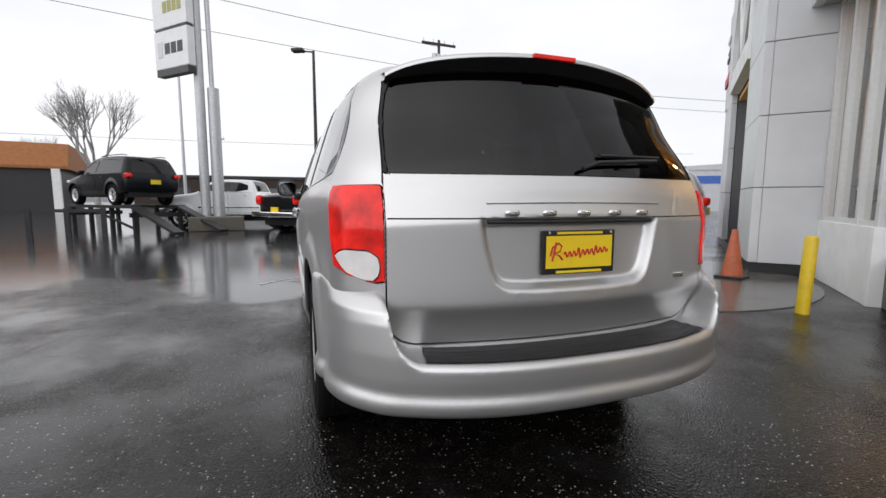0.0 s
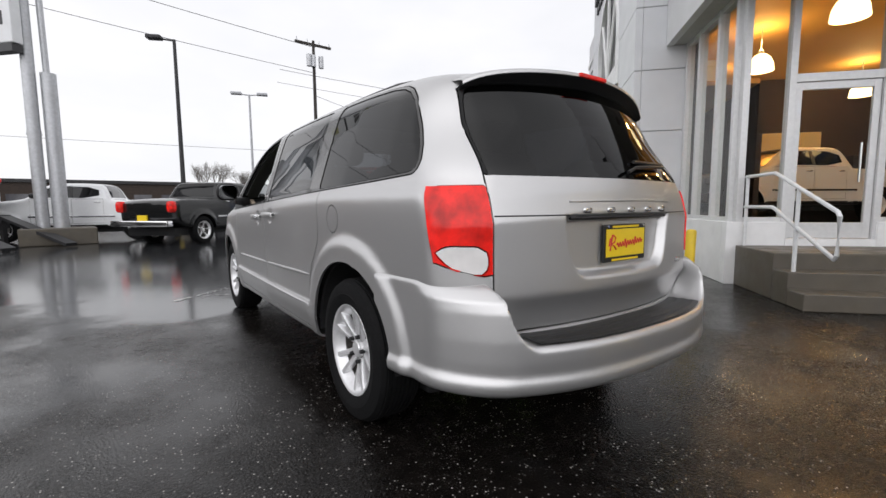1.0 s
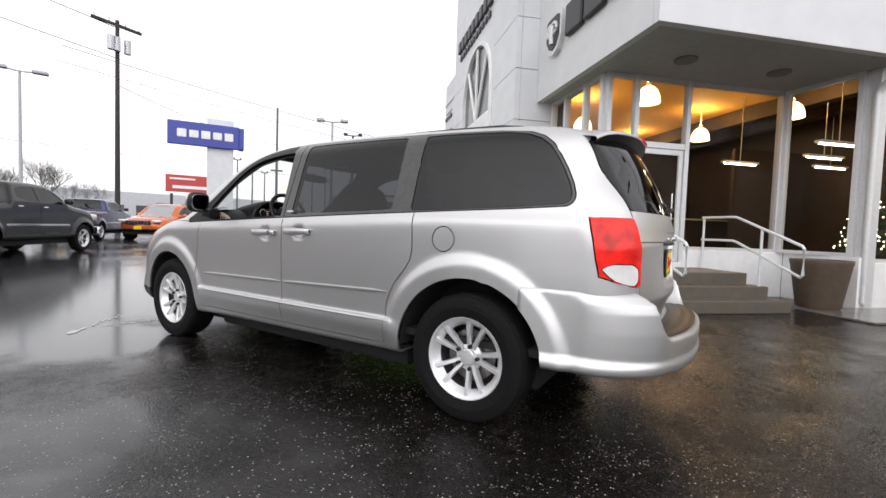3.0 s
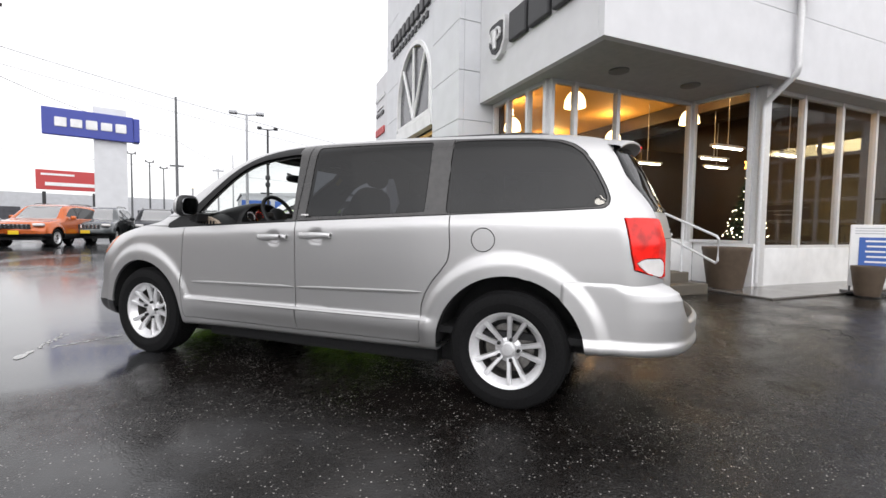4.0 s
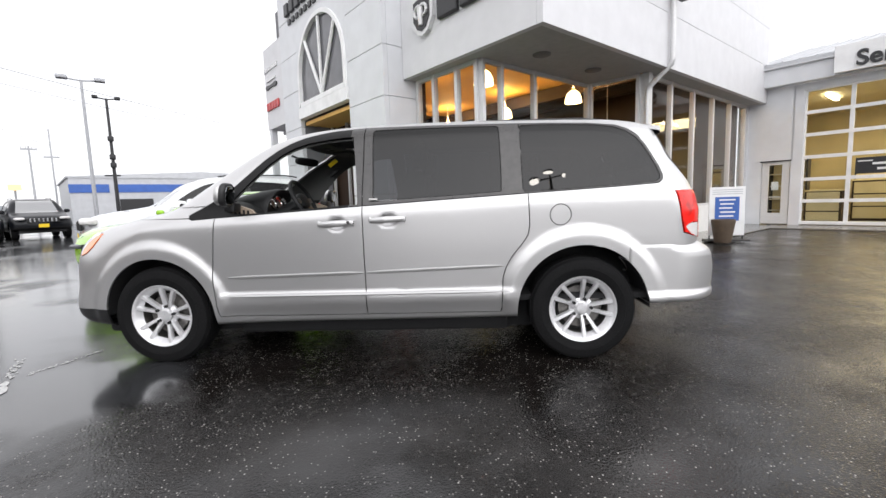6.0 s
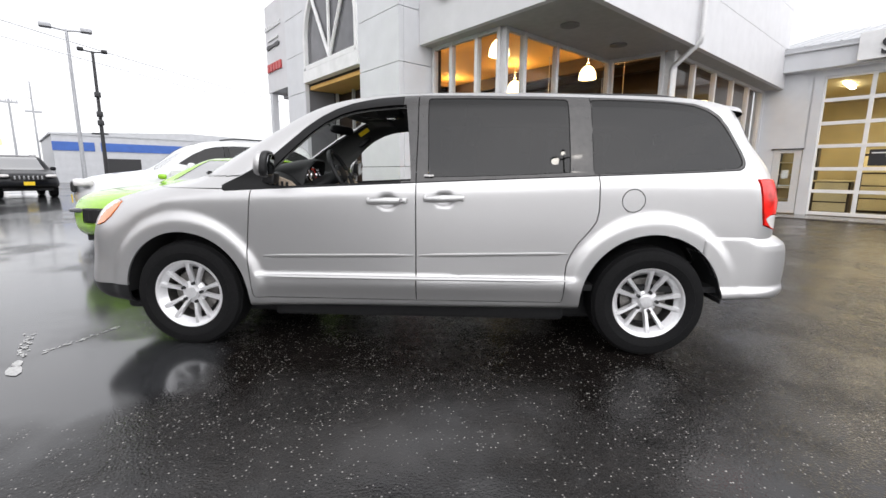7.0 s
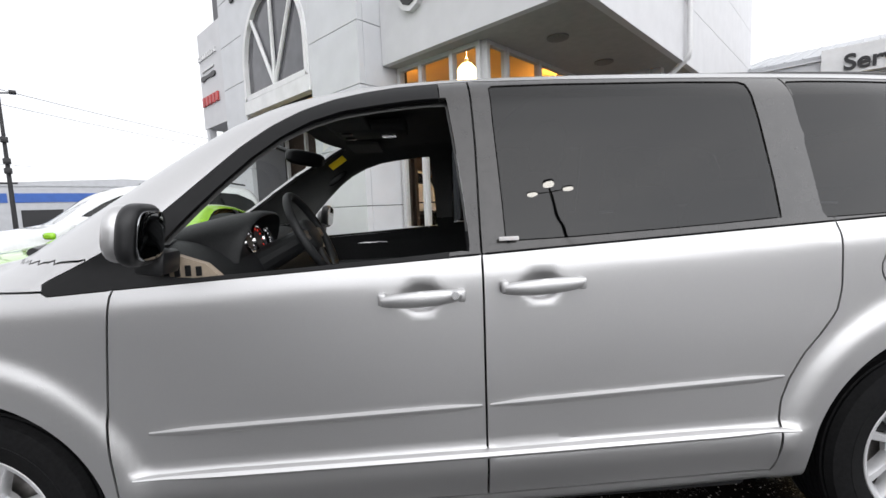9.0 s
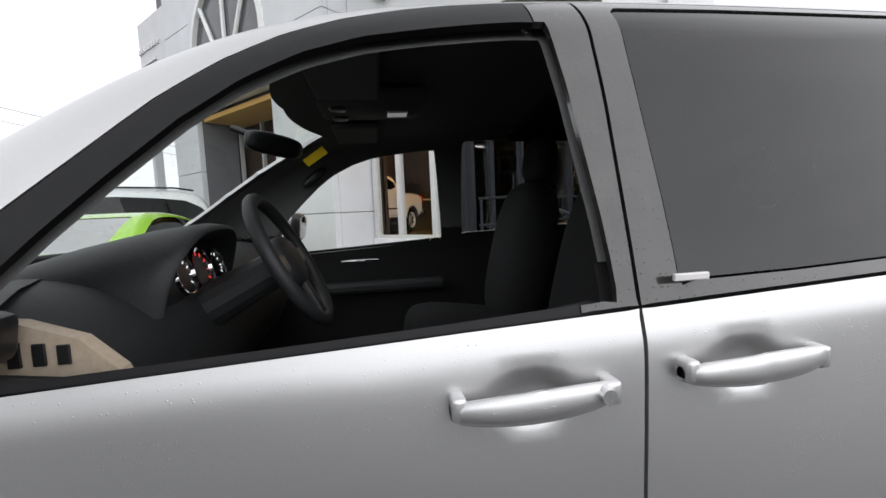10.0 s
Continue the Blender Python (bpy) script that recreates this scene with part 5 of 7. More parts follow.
    part("underbody", box(-0.66, 0.66, -0.35, 3.7, 0.17, 0.4, 0.03), M_LINING, van)
    part("floor_pan", box(-0.74, 0.74, 0.5, 2.55, 0.17, 0.34, 0.03), M_LINING, van)
    part("cabin_floor", box(-0.85, 0.85, -0.75, 2.9, 0.42, 0.46), M_LINING, van)
    for s in (-1, 1):
        for yy in (0.0, 3.06):
            wheel_on(van, (s * 0.803, yy, 0.358), side=s, rest=17.5 if yy == 0 else 12)
            # inner wheel arch
            bm = bmesh.new()
            a0 = None
            for k in range(25):
                a = math.pi * k / 24
                r = 0.455 if yy == 0 else 0.435
                pts = [bm.verts.new((s * xx, yy + r * math.cos(a), 0.36 + r * math.sin(a))) for xx in (0.9, 0.55)]
                if a0:
                    bm.faces.new((a0[0], a0[1], pts[1], pts[0]))
                a0 = pts
            part("wheel_arch_liner", bm, M_LINING, van)
            part("arch_back", box(s * 0.55 - 0.01, s * 0.55 + 0.01, yy - 0.46, yy + 0.46, 0.3, 0.84), M_LINING, van)
    return van, tailgate


van, tailgate = build_van()

# ---- minivan: fittings ----
class Flank:
    """Where the body's left flank, or its tail, lies: looked up from one sweep."""

    def __init__(self, k):
        self.lo = np.array((-0.9, 0.32) if k == 0 else (-0.8, 0.6))
        hi = np.array((3.8, 1.72) if k == 0 else (0.8, 1.62))
        n = np.round((hi - self.lo) / 0.01).astype(int) + 1
        a, z = np.meshgrid(self.lo[0] + 0.01 * np.arange(n[0]), self.lo[1] + 0.01 * np.arange(n[1]), indexing="ij")
        P = np.stack([np.full(a.size, -0.9), a.ravel(), z.ravel()] if k == 0 else [a.ravel(), np.full(a.size, -0.9), z.ravel()], -1)
        for _ in range(3):
            P = settle_axis(van_field, P, k)
        self.v = P[:, k].reshape(a.shape)

    def __call__(self, a, z):
        f = (np.array((a, z)) - self.lo) / 0.01
        f = np.clip(f, 0, np.array(self.v.shape) - 1.001)
        i, j = f.astype(int)
        u, w = f - (i, j)
        v = self.v
        return float((v[i, j] * (1 - u) + v[i + 1, j] * u) * (1 - w) + (v[i, j + 1] * (1 - u) + v[i + 1, j + 1] * u) * w)


FLANK, TAIL = Flank(0), Flank(1)


def skin(y, z, side=-1):
    return -side * FLANK(y, z), None


def skin_rear(x, z):
    return TAIL(x, z)


def strip(y0, z0, y1, z1, high, thick, side, n=24):
    """A moulding that lies on the body's flank."""
    bm = bmesh.new()
    prev = None
    for k in range(n + 1):
        t = k / n
        y, z = y0 + (y1 - y0) * t, z0 + (z1 - z0) * t
        taper = min(1.0, 0.35 + 6 * min(t, 1 - t))
        row = []
        for dz, out in ((-0.5, -0.004), (-0.42, 0.6), (-0.1, 1.0), (0.25, 0.95), (0.5, -0.004)):
            zz = z + dz * high * taper
            x, _ = skin(y, zz, side)
            row.append(bm.verts.new((x + side * (thick * out * taper if out > 0 else -0.003), y, zz)))
        if prev:
            for a in range(4):
                bm.faces.new((prev[a], prev[a + 1], row[a + 1], row[a]))
        else:
            bm.faces.new(row)
        prev = row
    bm.faces.new(prev[::-1])
    return bm


def door_handle(y0, y1, z, side):
    """A bowed grip between two feet."""
    bm = bmesh.new()
    prev = None
    n = 20
    for k in range(n + 1):
        t = k / n
        y = y0 + (y1 - y0) * t
        zz = z + 0.01 * t
        x, _ = skin(y0 if k < n / 2 else y1, z + 0.01, side)
        bow = math.sin(math.pi * min(max(t, 0), 1)) ** 0.5
        out = 0.012 + 0.026 * bow
        hh = 0.012 + 0.012 * math.sin(math.pi * t) ** 0.6
        th = 0.01
        row = [bm.verts.new((x + side * (out + th * math.cos(a)), y, zz + hh * math.sin(a))) for a in [q * math.tau / 10 for q in range(10)]]
        if prev:
            for a in range(10):
                bm.faces.new((prev[a], prev[(a + 1) % 10], row[(a + 1) % 10], row[a]))
        else:
            bm.faces.new(row)
        prev = row
    bm.faces.new(prev[::-1])
    for yy in (y0, y1):
        x, _ = skin(yy, z + 0.01, side)
        d = 0.022 * (1 if yy == min(y0, y1) else -1)
        add_box(bm, min(x - side * 0.005, x + side * 0.03), max(x - side * 0.005, x + side * 0.03), min(yy, yy + d), max(yy, yy + d), z - 0.012, z + 0.024, 0.006)
    return bm


M_MIRROR = material("mirror_glass", (0.3, 0.31, 0.32), 0.02, 1.0)


def pebble(size, m, power=2.6, seg=20):
    """A rounded block."""
    bm = bmesh.new()
    bmesh.ops.create_uvsphere(bm, u_segments=seg, v_segments=seg, radius=1)
    for v in bm.verts:
        c = v.co
        ln = (abs(c.x) ** power + abs(c.y) ** power + abs(c.z) ** power) ** (1 / power)
        v.co = Vector((c.x / ln * size[0], c.y / ln * size[1], c.z / ln * size[2]))
    bmesh.ops.transform(bm, matrix=m, verts=bm.verts)
    return bm


def wing_mirror(side):
    base = new("wing_mirror")
    base.parent = van
    base["label"] = "silver and black wing mirror"
    base.matrix_basis = pose(side * 1.045, 2.41 if side < 0 else 2.35, 1.225, 8, 0, -side * 6)
    part("mirror_cap", pebble((0.082, 0.034, 0.074), pose(0, 0.032, 0.0), 2.8), M_SILVER, base, "silver mirror cap", smooth=60)
    part("mirror_bezel", pebble((0.09, 0.028, 0.081), pose(0, 0.0, 0.0), 3.2), M_BLACK, base, "black mirror bezel", smooth=60)
    part("mirror_glass", pebble((0.074, 0.004, 0.064), pose(0, -0.027, 0.0), 4.0), M_MIRROR, base, "mirror glass", smooth=60)
    part("mirror_arm", box(-side * 0.13 - 0.06, -side * 0.13 + 0.06, -0.03, 0.05, -0.12, -0.05, 0.015), M_BLACK, base, smooth=40)


for side in (-1, 1):
    part("side_moulding", strip(2.51, 0.637, 1.525, 0.655, 0.026, 0.014, side), M_SILVER, van, "silver door moulding", smooth=50)
    part("side_moulding", strip(1.5, 0.655, 0.545, 0.68, 0.026, 0.014, side), M_SILVER, van, "silver door moulding", smooth=50)
    for (y0, y1), (hy, hz) in zip(((1.822, 1.568), (1.462, 1.207)), HANDLES):
        h = part("door_handle", door_handle(y0, y1, hz, side), M_SILVER, van, "silver pull handle", smooth=60)
    wing_mirror(side)
    part("sill_crease", strip(2.56, 0.505, 0.5, 0.505, 0.026, 0.012, side), M_SILVER, van, "sharp body crease over the sill", smooth=25)
    # roof rail
    part("roof_rail", tube([(side * (0.645 - 0.02 * math.cos(k / 14 * math.pi) ** 8), 1.62 - 1.8 * k / 14, 1.69 + 0.006 * math.sin(math.pi * k / 14) - (0.014 if k in (0, 14) else 0)) for k in range(15)], 0.011, 8), M_BLACK, van, "black roof rail", smooth=60)
x, _ = skin(1.60, 1.005)
part("key_lock", rod((x - 0.05, 1.6, 1.012), (x - 0.03, 1.6, 1.012), 0.011, 0.013, 16), M_CHROME, van, smooth=40)

# number plate of the dealer, with frame; its writing as plain strokes
plate_y = skin_rear(0.02, 0.9) - 0.008
plate = part("number_plate", box(-0.14, 0.18, plate_y - 0.006, plate_y + 0.004, 0.835, 0.998, 0.004), M_BLACK, tailgate, "black plate frame with yellow insert")
part("plate_insert", box(-0.125, 0.165, plate_y - 0.009, plate_y - 0.004, 0.858, 0.978), M_PLATE_Y, plate, "yellow dealer insert")
def stroke(points, r):
    return tube([(x, plate_y - 0.0095, z) for x, z in points], r, 6)


part("print_stroke", stroke([(-0.108, 0.905), (-0.1, 0.935), (-0.075, 0.952), (-0.06, 0.94), (-0.068, 0.922), (-0.092, 0.912), (-0.07, 0.905), (-0.055, 0.89)], 0.0038), M_PRINT_R, plate, "red handwritten-style stroke")
part("print_stroke", stroke([(-0.085, 0.955), (-0.092, 0.92), (-0.1, 0.885)], 0.004), M_PRINT_R, plate)
part("print_stroke", stroke([(-0.05 + 0.195 * k / 60, 0.908 + 0.016 * k / 60 + (0.011 if k % 23 < 18 else 0.022) * math.sin(k * 1.05)) for k in range(61)], 0.0032), M_PRINT_R, plate)
for z0 in (0.839, 0.984):
    part("frame_print", box(-0.08, 0.12, plate_y - 0.0085, plate_y - 0.005, z0, z0 + 0.009), M_PLATE_Y, plate)
for x0 in (-0.115, 0.155):
    part("plate_screw", rod((x0, plate_y - 0.013, 0.99), (x0, plate_y - 0.005, 0.99), 0.006, None, 8), M_CHROME, plate)
# lettered badge as plain chrome blocks
for k in range(5):
    cx = -0.27 + k * 0.142
    yb = skin_rear(cx, 1.063)
    bm = pebble((0.029, 0.006, 0.0125), pose(cx, yb - 0.004, 1.063), 3.0, 12)
    part("badge_block", bm, M_CHROME, tailgate, smooth=60)
bm = tube([(-0.36 + 0.76 * k / 12, skin_rear(-0.36 + 0.76 * k / 12, 1.098) - 0.002, 1.098 + 0.004 * math.sin(math.pi * k / 12)) for k in range(13)], 0.004, 6)
part("badge_line", bm, M_SILVER, tailgate, smooth=60)
part("model_badge", box(0.5, 0.56, skin_rear(0.53, 0.8) - 0.006, skin_rear(0.53, 0.8) + 0.004, 0.79, 0.81, 0.003), M_CHROME, tailgate)
# black strip that stands in for the shadow line over the plate recess
bm = tube([(-0.355 + 0.71 * k / 16, skin_rear(-0.355 + 0.71 * k / 16, 1.05) + 0.008, 1.032) for k in range(17)], 0.008, 8)
part("recess_shade_strip", bm, M_BLACK, tailgate, "black release handle strip", smooth=60)
# brake light, wiper
part("brake_light", box(-0.095, 0.095, -0.755, -0.7, 1.655, 1.674, 0.004), M_REDLENS, tailgate, "red high brake light")
yw = lambda x, z: skin_rear(x, z) - 0.022
wp = part("rear_wiper", tube([(0.02, yw(0.02, 1.225), 1.225), (0.1, yw(0.1, 1.25), 1.25), (0.3, yw(0.3, 1.262), 1.262), (0.42, yw(0.42, 1.268), 1.268)], 0.008, 8), M_BLACK, van, "black rear wiper", smooth=60)
part("wiper_blade", tube([(0.12, yw(0.12, 1.285) + 0.01, 1.278), (0.46, yw(0.46, 1.29) + 0.01, 1.285)], 0.008, 6), M_BLACK, wp)
# badge ring and ticks on the pillar
part("pillar_badge", box(-0.942, -0.934, 1.4, 1.46, 1.158, 1.17, 0.002), M_WHITELENS, van, "small pale pillar badge")

# crease across the tailgate on both sides of the recess
for s in (-1, 1):
    part("gate_seam", tube([(s * (0.365 + 0.33 * k / 8), skin_rear(s * (0.365 + 0.33 * k / 8), 1.045) - 0.0005, 1.045) for k in range(9)], 0.003, 6), M_DARK, tailgate)

# black cowl strip along the foot of the windscreen
part("cowl_strip", tube([(x, 3.223 - 0.066 * (x / 0.65) ** 2 - 0.21 * (x / 0.75) ** 2, 1.166) for x in (-0.68 + 1.36 * k / 20 for k in range(21))], 0.017, 8), M_BLACK, van, "black cowl strip under the windscreen", smooth=60)

# ---- minivan: cabin ----
M_DASH = material("dash_plastic", (0.02, 0.021, 0.022), 0.55, 0.0, 150, 0.2, 0.2, 400)
M_BEIGE = material("beige_trim", (0.42, 0.34, 0.26), 0.6, 0.0, 100, 0.08)
M_SEAT = material("black_seat_cloth", (0.012, 0.012, 0.013), 0.9, 0.0, 120, 0.3)
M_DIAL = glow("dial_marks", (0.9, 0.9, 0.95), 0.5)
M_DIALRED = glow("dial_red", (0.9, 0.05, 0.03), 0.6)
profile = [(2.3, 0.86), (2.3, 1.06), (2.36, 1.14), (2.46, 1.19), (2.62, 1.2), (2.95, 1.165), (3.05, 1.1), (3.0, 0.85), (2.5, 0.75)]
bm = bmesh.new()
rows = []
for k in range(13):
    x = -0.84 + 1.68 * k / 12
    back = 0.1 * (abs(x) / 0.84) ** 3
    rows.append([bm.verts.new((x, y + (back if y < 2.6 else -back * 1.5), z - 0.03 * (abs(x) / 0.84) ** 4)) for y, z in chaikin(profile, 2)])
for a, b in zip(rows, rows[1:]):
    n = len(a)
    for j in range(n):
        bm.faces.new((a[j], a[(j + 1) % n], b[(j + 1) % n], b[j]))
bm.faces.new(rows[0])
bm.faces.new(rows[-1][::-1])
dash = part("dashboard", bm, M_DASH, van, "black moulded dashboard", smooth=60)
# hood: an arch that runs forward into the dash top, thick at its lip
bm = bmesh.new()
rows = []
for y, w, top in ((2.4, 0.19, 1.235), (2.31, 0.2, 1.25), (2.29, 0.207, 1.262), (2.295, 0.214, 1.272), (2.33, 0.222, 1.278), (2.42, 0.235, 1.268), (2.55, 0.25, 1.24), (2.72, 0.26, 1.19)):
    rows.append([bm.verts.new((-0.38 + w * math.copysign(abs(math.cos(a)) ** 0.7, math.cos(a)), y + 0.06 * (1 - math.sin(a)) * (y < 2.6), 1.09 + (top - 1.09) * math.sin(a) ** 0.75)) for a in (math.pi * k / 24 for k in range(25))])
for a, b in zip(rows, rows[1:]):
    for j in range(24):
        bm.faces.new((a[j], a[j + 1], b[j + 1], b[j]))
part("cluster_hood", bm, M_DASH, dash, smooth=60)
part("cluster_recess", pebble((0.2, 0.03, 0.09), pose(-0.38, 2.395, 1.15, -14), 3.0, 20), M_BLACK, dash, smooth=60)
for dx, r in ((-0.1, 0.045), (0.0, 0.055), (0.1, 0.045)):
    g = new("gauge")
    g.parent = dash
    g.matrix_basis = pose(-0.38 + dx, 2.352, 1.16, 76, 0, 0)
    part("bezel", lathe([(r, 0.0), (r + 0.006, 0.004), (r + 0.003, 0.012), (r - 0.004, 0.01)], 28, None, False), M_CHROME, g, smooth=50)
    for k in range(9):
        a = radians(-30 + 30 * k)
        part("mark", box(r * 0.72, r * 0.9, -0.0015, 0.0015, 0.002, 0.004, 0, Matrix.Rotation(a, 4, "Z")), M_DIAL if dx else M_DIALRED, g)
# dash end cap with a demist vent
for s in (-1, 1):
    cap = part("dash_end_cap", prism([(2.28, 1.02), (2.3, 1.07), (2.35, 1.12), (2.43, 1.15), (2.52, 1.16), (2.58, 1.14), (2.6, 1.02)], 0.03, Matrix(((0, 0, s, s * 0.815), (1, 0, 0, 0), (0, 1, 0, 0), (0, 0, 0, 1)))), M_BEIGE, dash, "beige end cap")
    for k in range(6):
        part("vent_slot", box(min(s * 0.846, s * 0.85), max(s * 0.846, s * 0.85), 2.36 + 0.032 * k, 2.378 + 0.032 * k, 1.085, 1.115 + 0.004 * k, 0.002), M_BLACK, cap)
# steering wheel
sw = new("steering_wheel")
sw.parent = van
sw["label"] = "black three-spoke steering wheel"
sw.matrix_basis = pose(-0.38, 2.13, 1.175, 63, 0, 0)
part("rim", tube([(0.175 * math.cos(k * math.tau / 40), 0.175 * math.sin(k * math.tau / 40), 0) for k in range(40)], 0.017, 10, True), M_DASH, sw, smooth=60)
part("hub", pebble((0.085, 0.07, 0.03), pose(0, 0, -0.01), 2.6, 16), M_DASH, sw, smooth=60)
for a in (0, 180, 270):
    part("wheel_spoke", box(0.05, 0.17, -0.022, 0.022, -0.014, 0.006, 0.006, Matrix.Rotation(radians(a), 4, "Z")), M_DASH if a == 270 else M_STEEL, sw, smooth=40)
part("column", rod((0, 0, -0.02), (0, 0, -0.3), 0.045, 0.06, 14), M_DASH, sw)
# inside mirror, sticker, overhead console, visors
im = part("inside_mirror", pebble((0.12, 0.02, 0.036), pose(0.0, 2.225, 1.525, 6, 4, -34), 3.5, 18), M_BLACK, van, "black inside mirror", smooth=60)
part("mirror_stalk", tube([(0.0, 2.235, 1.53), (0.0, 2.3, 1.56), (0.0, 2.36, 1.585)], 0.011, 8), M_BLACK, im, smooth=60)
part("grab_slot", pebble((0.012, 0.075, 0.022), pose(0.735, 2.2, 1.475, -38, 0, 8), 2.4, 14), M_BLACK, van, "dark grab handle slot", smooth=60)
console = part("overhead_console", box(-0.13, 0.13, 1.72, 2.08, 1.625, 1.685, 0.025), M_HEADLINER, van, "grey overhead console", smooth=40)
for x in (-0.07, 0.07):
    part("map_lamp", pebble((0.035, 0.028, 0.008), pose(x, 2.01, 1.624), 2.6, 14), M_BLACK, console, "dark oval map lamp", smooth=60)
part("lamp_lens", box(-0.035, 0.035, 1.78, 1.85, 1.618, 1.627, 0.003), M_WHITELENS, console, "pale dome lamp lens")
along = Vector((-0.07, -0.105, 0.055)).normalized()
face = (Vector((-0.92, -0.1, -0.35)) - along * along.dot(Vector((-0.92, -0.1, -0.35)))).normalized()
across = along.cross(face)
flat = Matrix(((along.x, face.x, across.x, 0.585), (along.y, face.y, across.y, 2.17), (along.z, face.z, across.z, 1.56), (0, 0, 0, 1)))
part("windscreen_sticker", box(-0.065, 0.065, -0.002, 0.002, -0.02, 0.02, 0, flat), M_PLATE_Y, van, "yellow sticker at the top of the windscreen")
for s in (-1, 1):
    part("sun_visor", box(s * 0.4 - 0.19, s * 0.4 + 0.19, 1.88, 2.06, 1.615, 1.635, 0.008), M_HEADLINER, van)
    seat = new("front_seat")
    seat.parent = van
    seat["label"] = "black cloth front seat"
    seat.matrix_basis = pose(s * 0.4, 1.42, 0.46)
    part("seat_cushion", pebble((0.25, 0.27, 0.11), pose(0, 0.12, 0.26, 8), 3.5, 20), M_SEAT, seat, smooth=60)
    part("seat_base", box(-0.2, 0.2, -0.15, 0.32, 0.0, 0.2, 0.02), M_BLACK, seat)
    part("backrest", pebble((0.25, 0.1, 0.34), pose(0, -0.16, 0.6, 14), 3.2, 20), M_SEAT, seat, smooth=60)
    part("headrest", pebble((0.13, 0.055, 0.1), pose(0, -0.27, 1.03, 10), 3.0, 16), M_SEAT, seat, smooth=60)
    part("headrest_stalk", rod((0, -0.26, 0.85), (0, -0.265, 0.98), 0.02, None, 8), M_STEEL, seat)
    arm = box(min(s * 0.78, s * 0.86), max(s * 0.78, s * 0.86), 1.55, 2.25, 0.86, 0.92, 0.02)
    part("door_armrest", arm, M_DASH, van)
    part("door_pull", tube([(s * 0.84, 2.1, 1.03), (s * 0.815, 2.06, 1.035), (s * 0.815, 1.95, 1.035), (s * 0.84, 1.91, 1.03)], 0.008, 8), M_CHROME, van, smooth=60)
for y0 in (0.35, -0.45):
    for s in (-1, 1):
        part("rear_seat_back", pebble((0.3, 0.1, 0.34), pose(s * 0.38, y0, 1.0, 12), 3.2, 16), M_SEAT, van, "black rear seat back", smooth=60)
        part("rear_headrest", pebble((0.12, 0.05, 0.08), pose(s * 0.38, y0 - 0.08, 1.38, 10), 3.0, 14), M_SEAT, van, smooth=60)

# ---- other vehicles on the lot ----
CAR_KINDS = {
    "suv": dict(side=[(-0.9, 0.5), (-0.97, 0.75), (-0.95, 1.0), (-0.8, 1.4), (-0.66, 1.62), (-0.4, 1.68), (0.5, 1.71), (1.3, 1.69), (1.7, 1.6), (2.1, 1.3), (2.35, 1.12), (2.6, 1.07), (3.2, 1.0), (3.48, 0.88), (3.57, 0.65), (3.5, 0.4), (2.8, 0.32), (0.4, 0.32), (-0.6, 0.4)],
        glass=[(-0.68, 1.1), (-0.5, 1.5), (0.3, 1.58), (1.2, 1.58), (1.6, 1.48), (2.15, 1.12)], wind=(1.1, 1.62), base=2.72, wide=0.93, R=0.36, roof=0.7, post=1.12, sill=0.5, doors=((0.47, 1.1), (1.12, 2.16))),
    "pickup": dict(side=[(-1.12, 0.65), (-1.15, 1.0), (-1.14, 1.34), (0.66, 1.36), (0.72, 1.42), (0.88, 1.84), (1.1, 1.9), (2.1, 1.91), (2.45, 1.84), (2.95, 1.45), (3.15, 1.38), (4.1, 1.28), (4.38, 1.15), (4.45, 0.7), (4.35, 0.48), (3.6, 0.45), (0.5, 0.45), (-0.6, 0.5)],
        glass=[(0.98, 1.4), (1.05, 1.76), (2.1, 1.8), (2.4, 1.72), (2.8, 1.42)], wind=(1.42, 1.84), base=3.57, wide=1.0, R=0.41, roof=0.78, post=1.78, sill=0.58, doors=((0.9, 1.76), (1.78, 2.84))),
    "coupe": dict(side=[(-0.95, 0.42), (-1.03, 0.7), (-1.0, 0.96), (-0.5, 1.04), (-0.1, 1.12), (0.4, 1.36), (0.8, 1.43), (1.25, 1.42), (1.6, 1.28), (2.05, 1.05), (2.3, 1.01), (3.3, 0.96), (3.7, 0.88), (3.85, 0.7), (3.8, 0.35), (3.2, 0.24), (0.5, 0.24), (-0.6, 0.3)],
        glass=[(0.1, 1.08), (0.5, 1.3), (0.85, 1.36), (1.2, 1.35), (1.5, 1.24), (1.88, 1.05)], wind=(1.04, 1.37), base=2.95, wide=0.95, R=0.35, roof=0.68, post=0.72, sill=0.36, doors=((0.72, 1.98),)),
}
SHELLS = {}


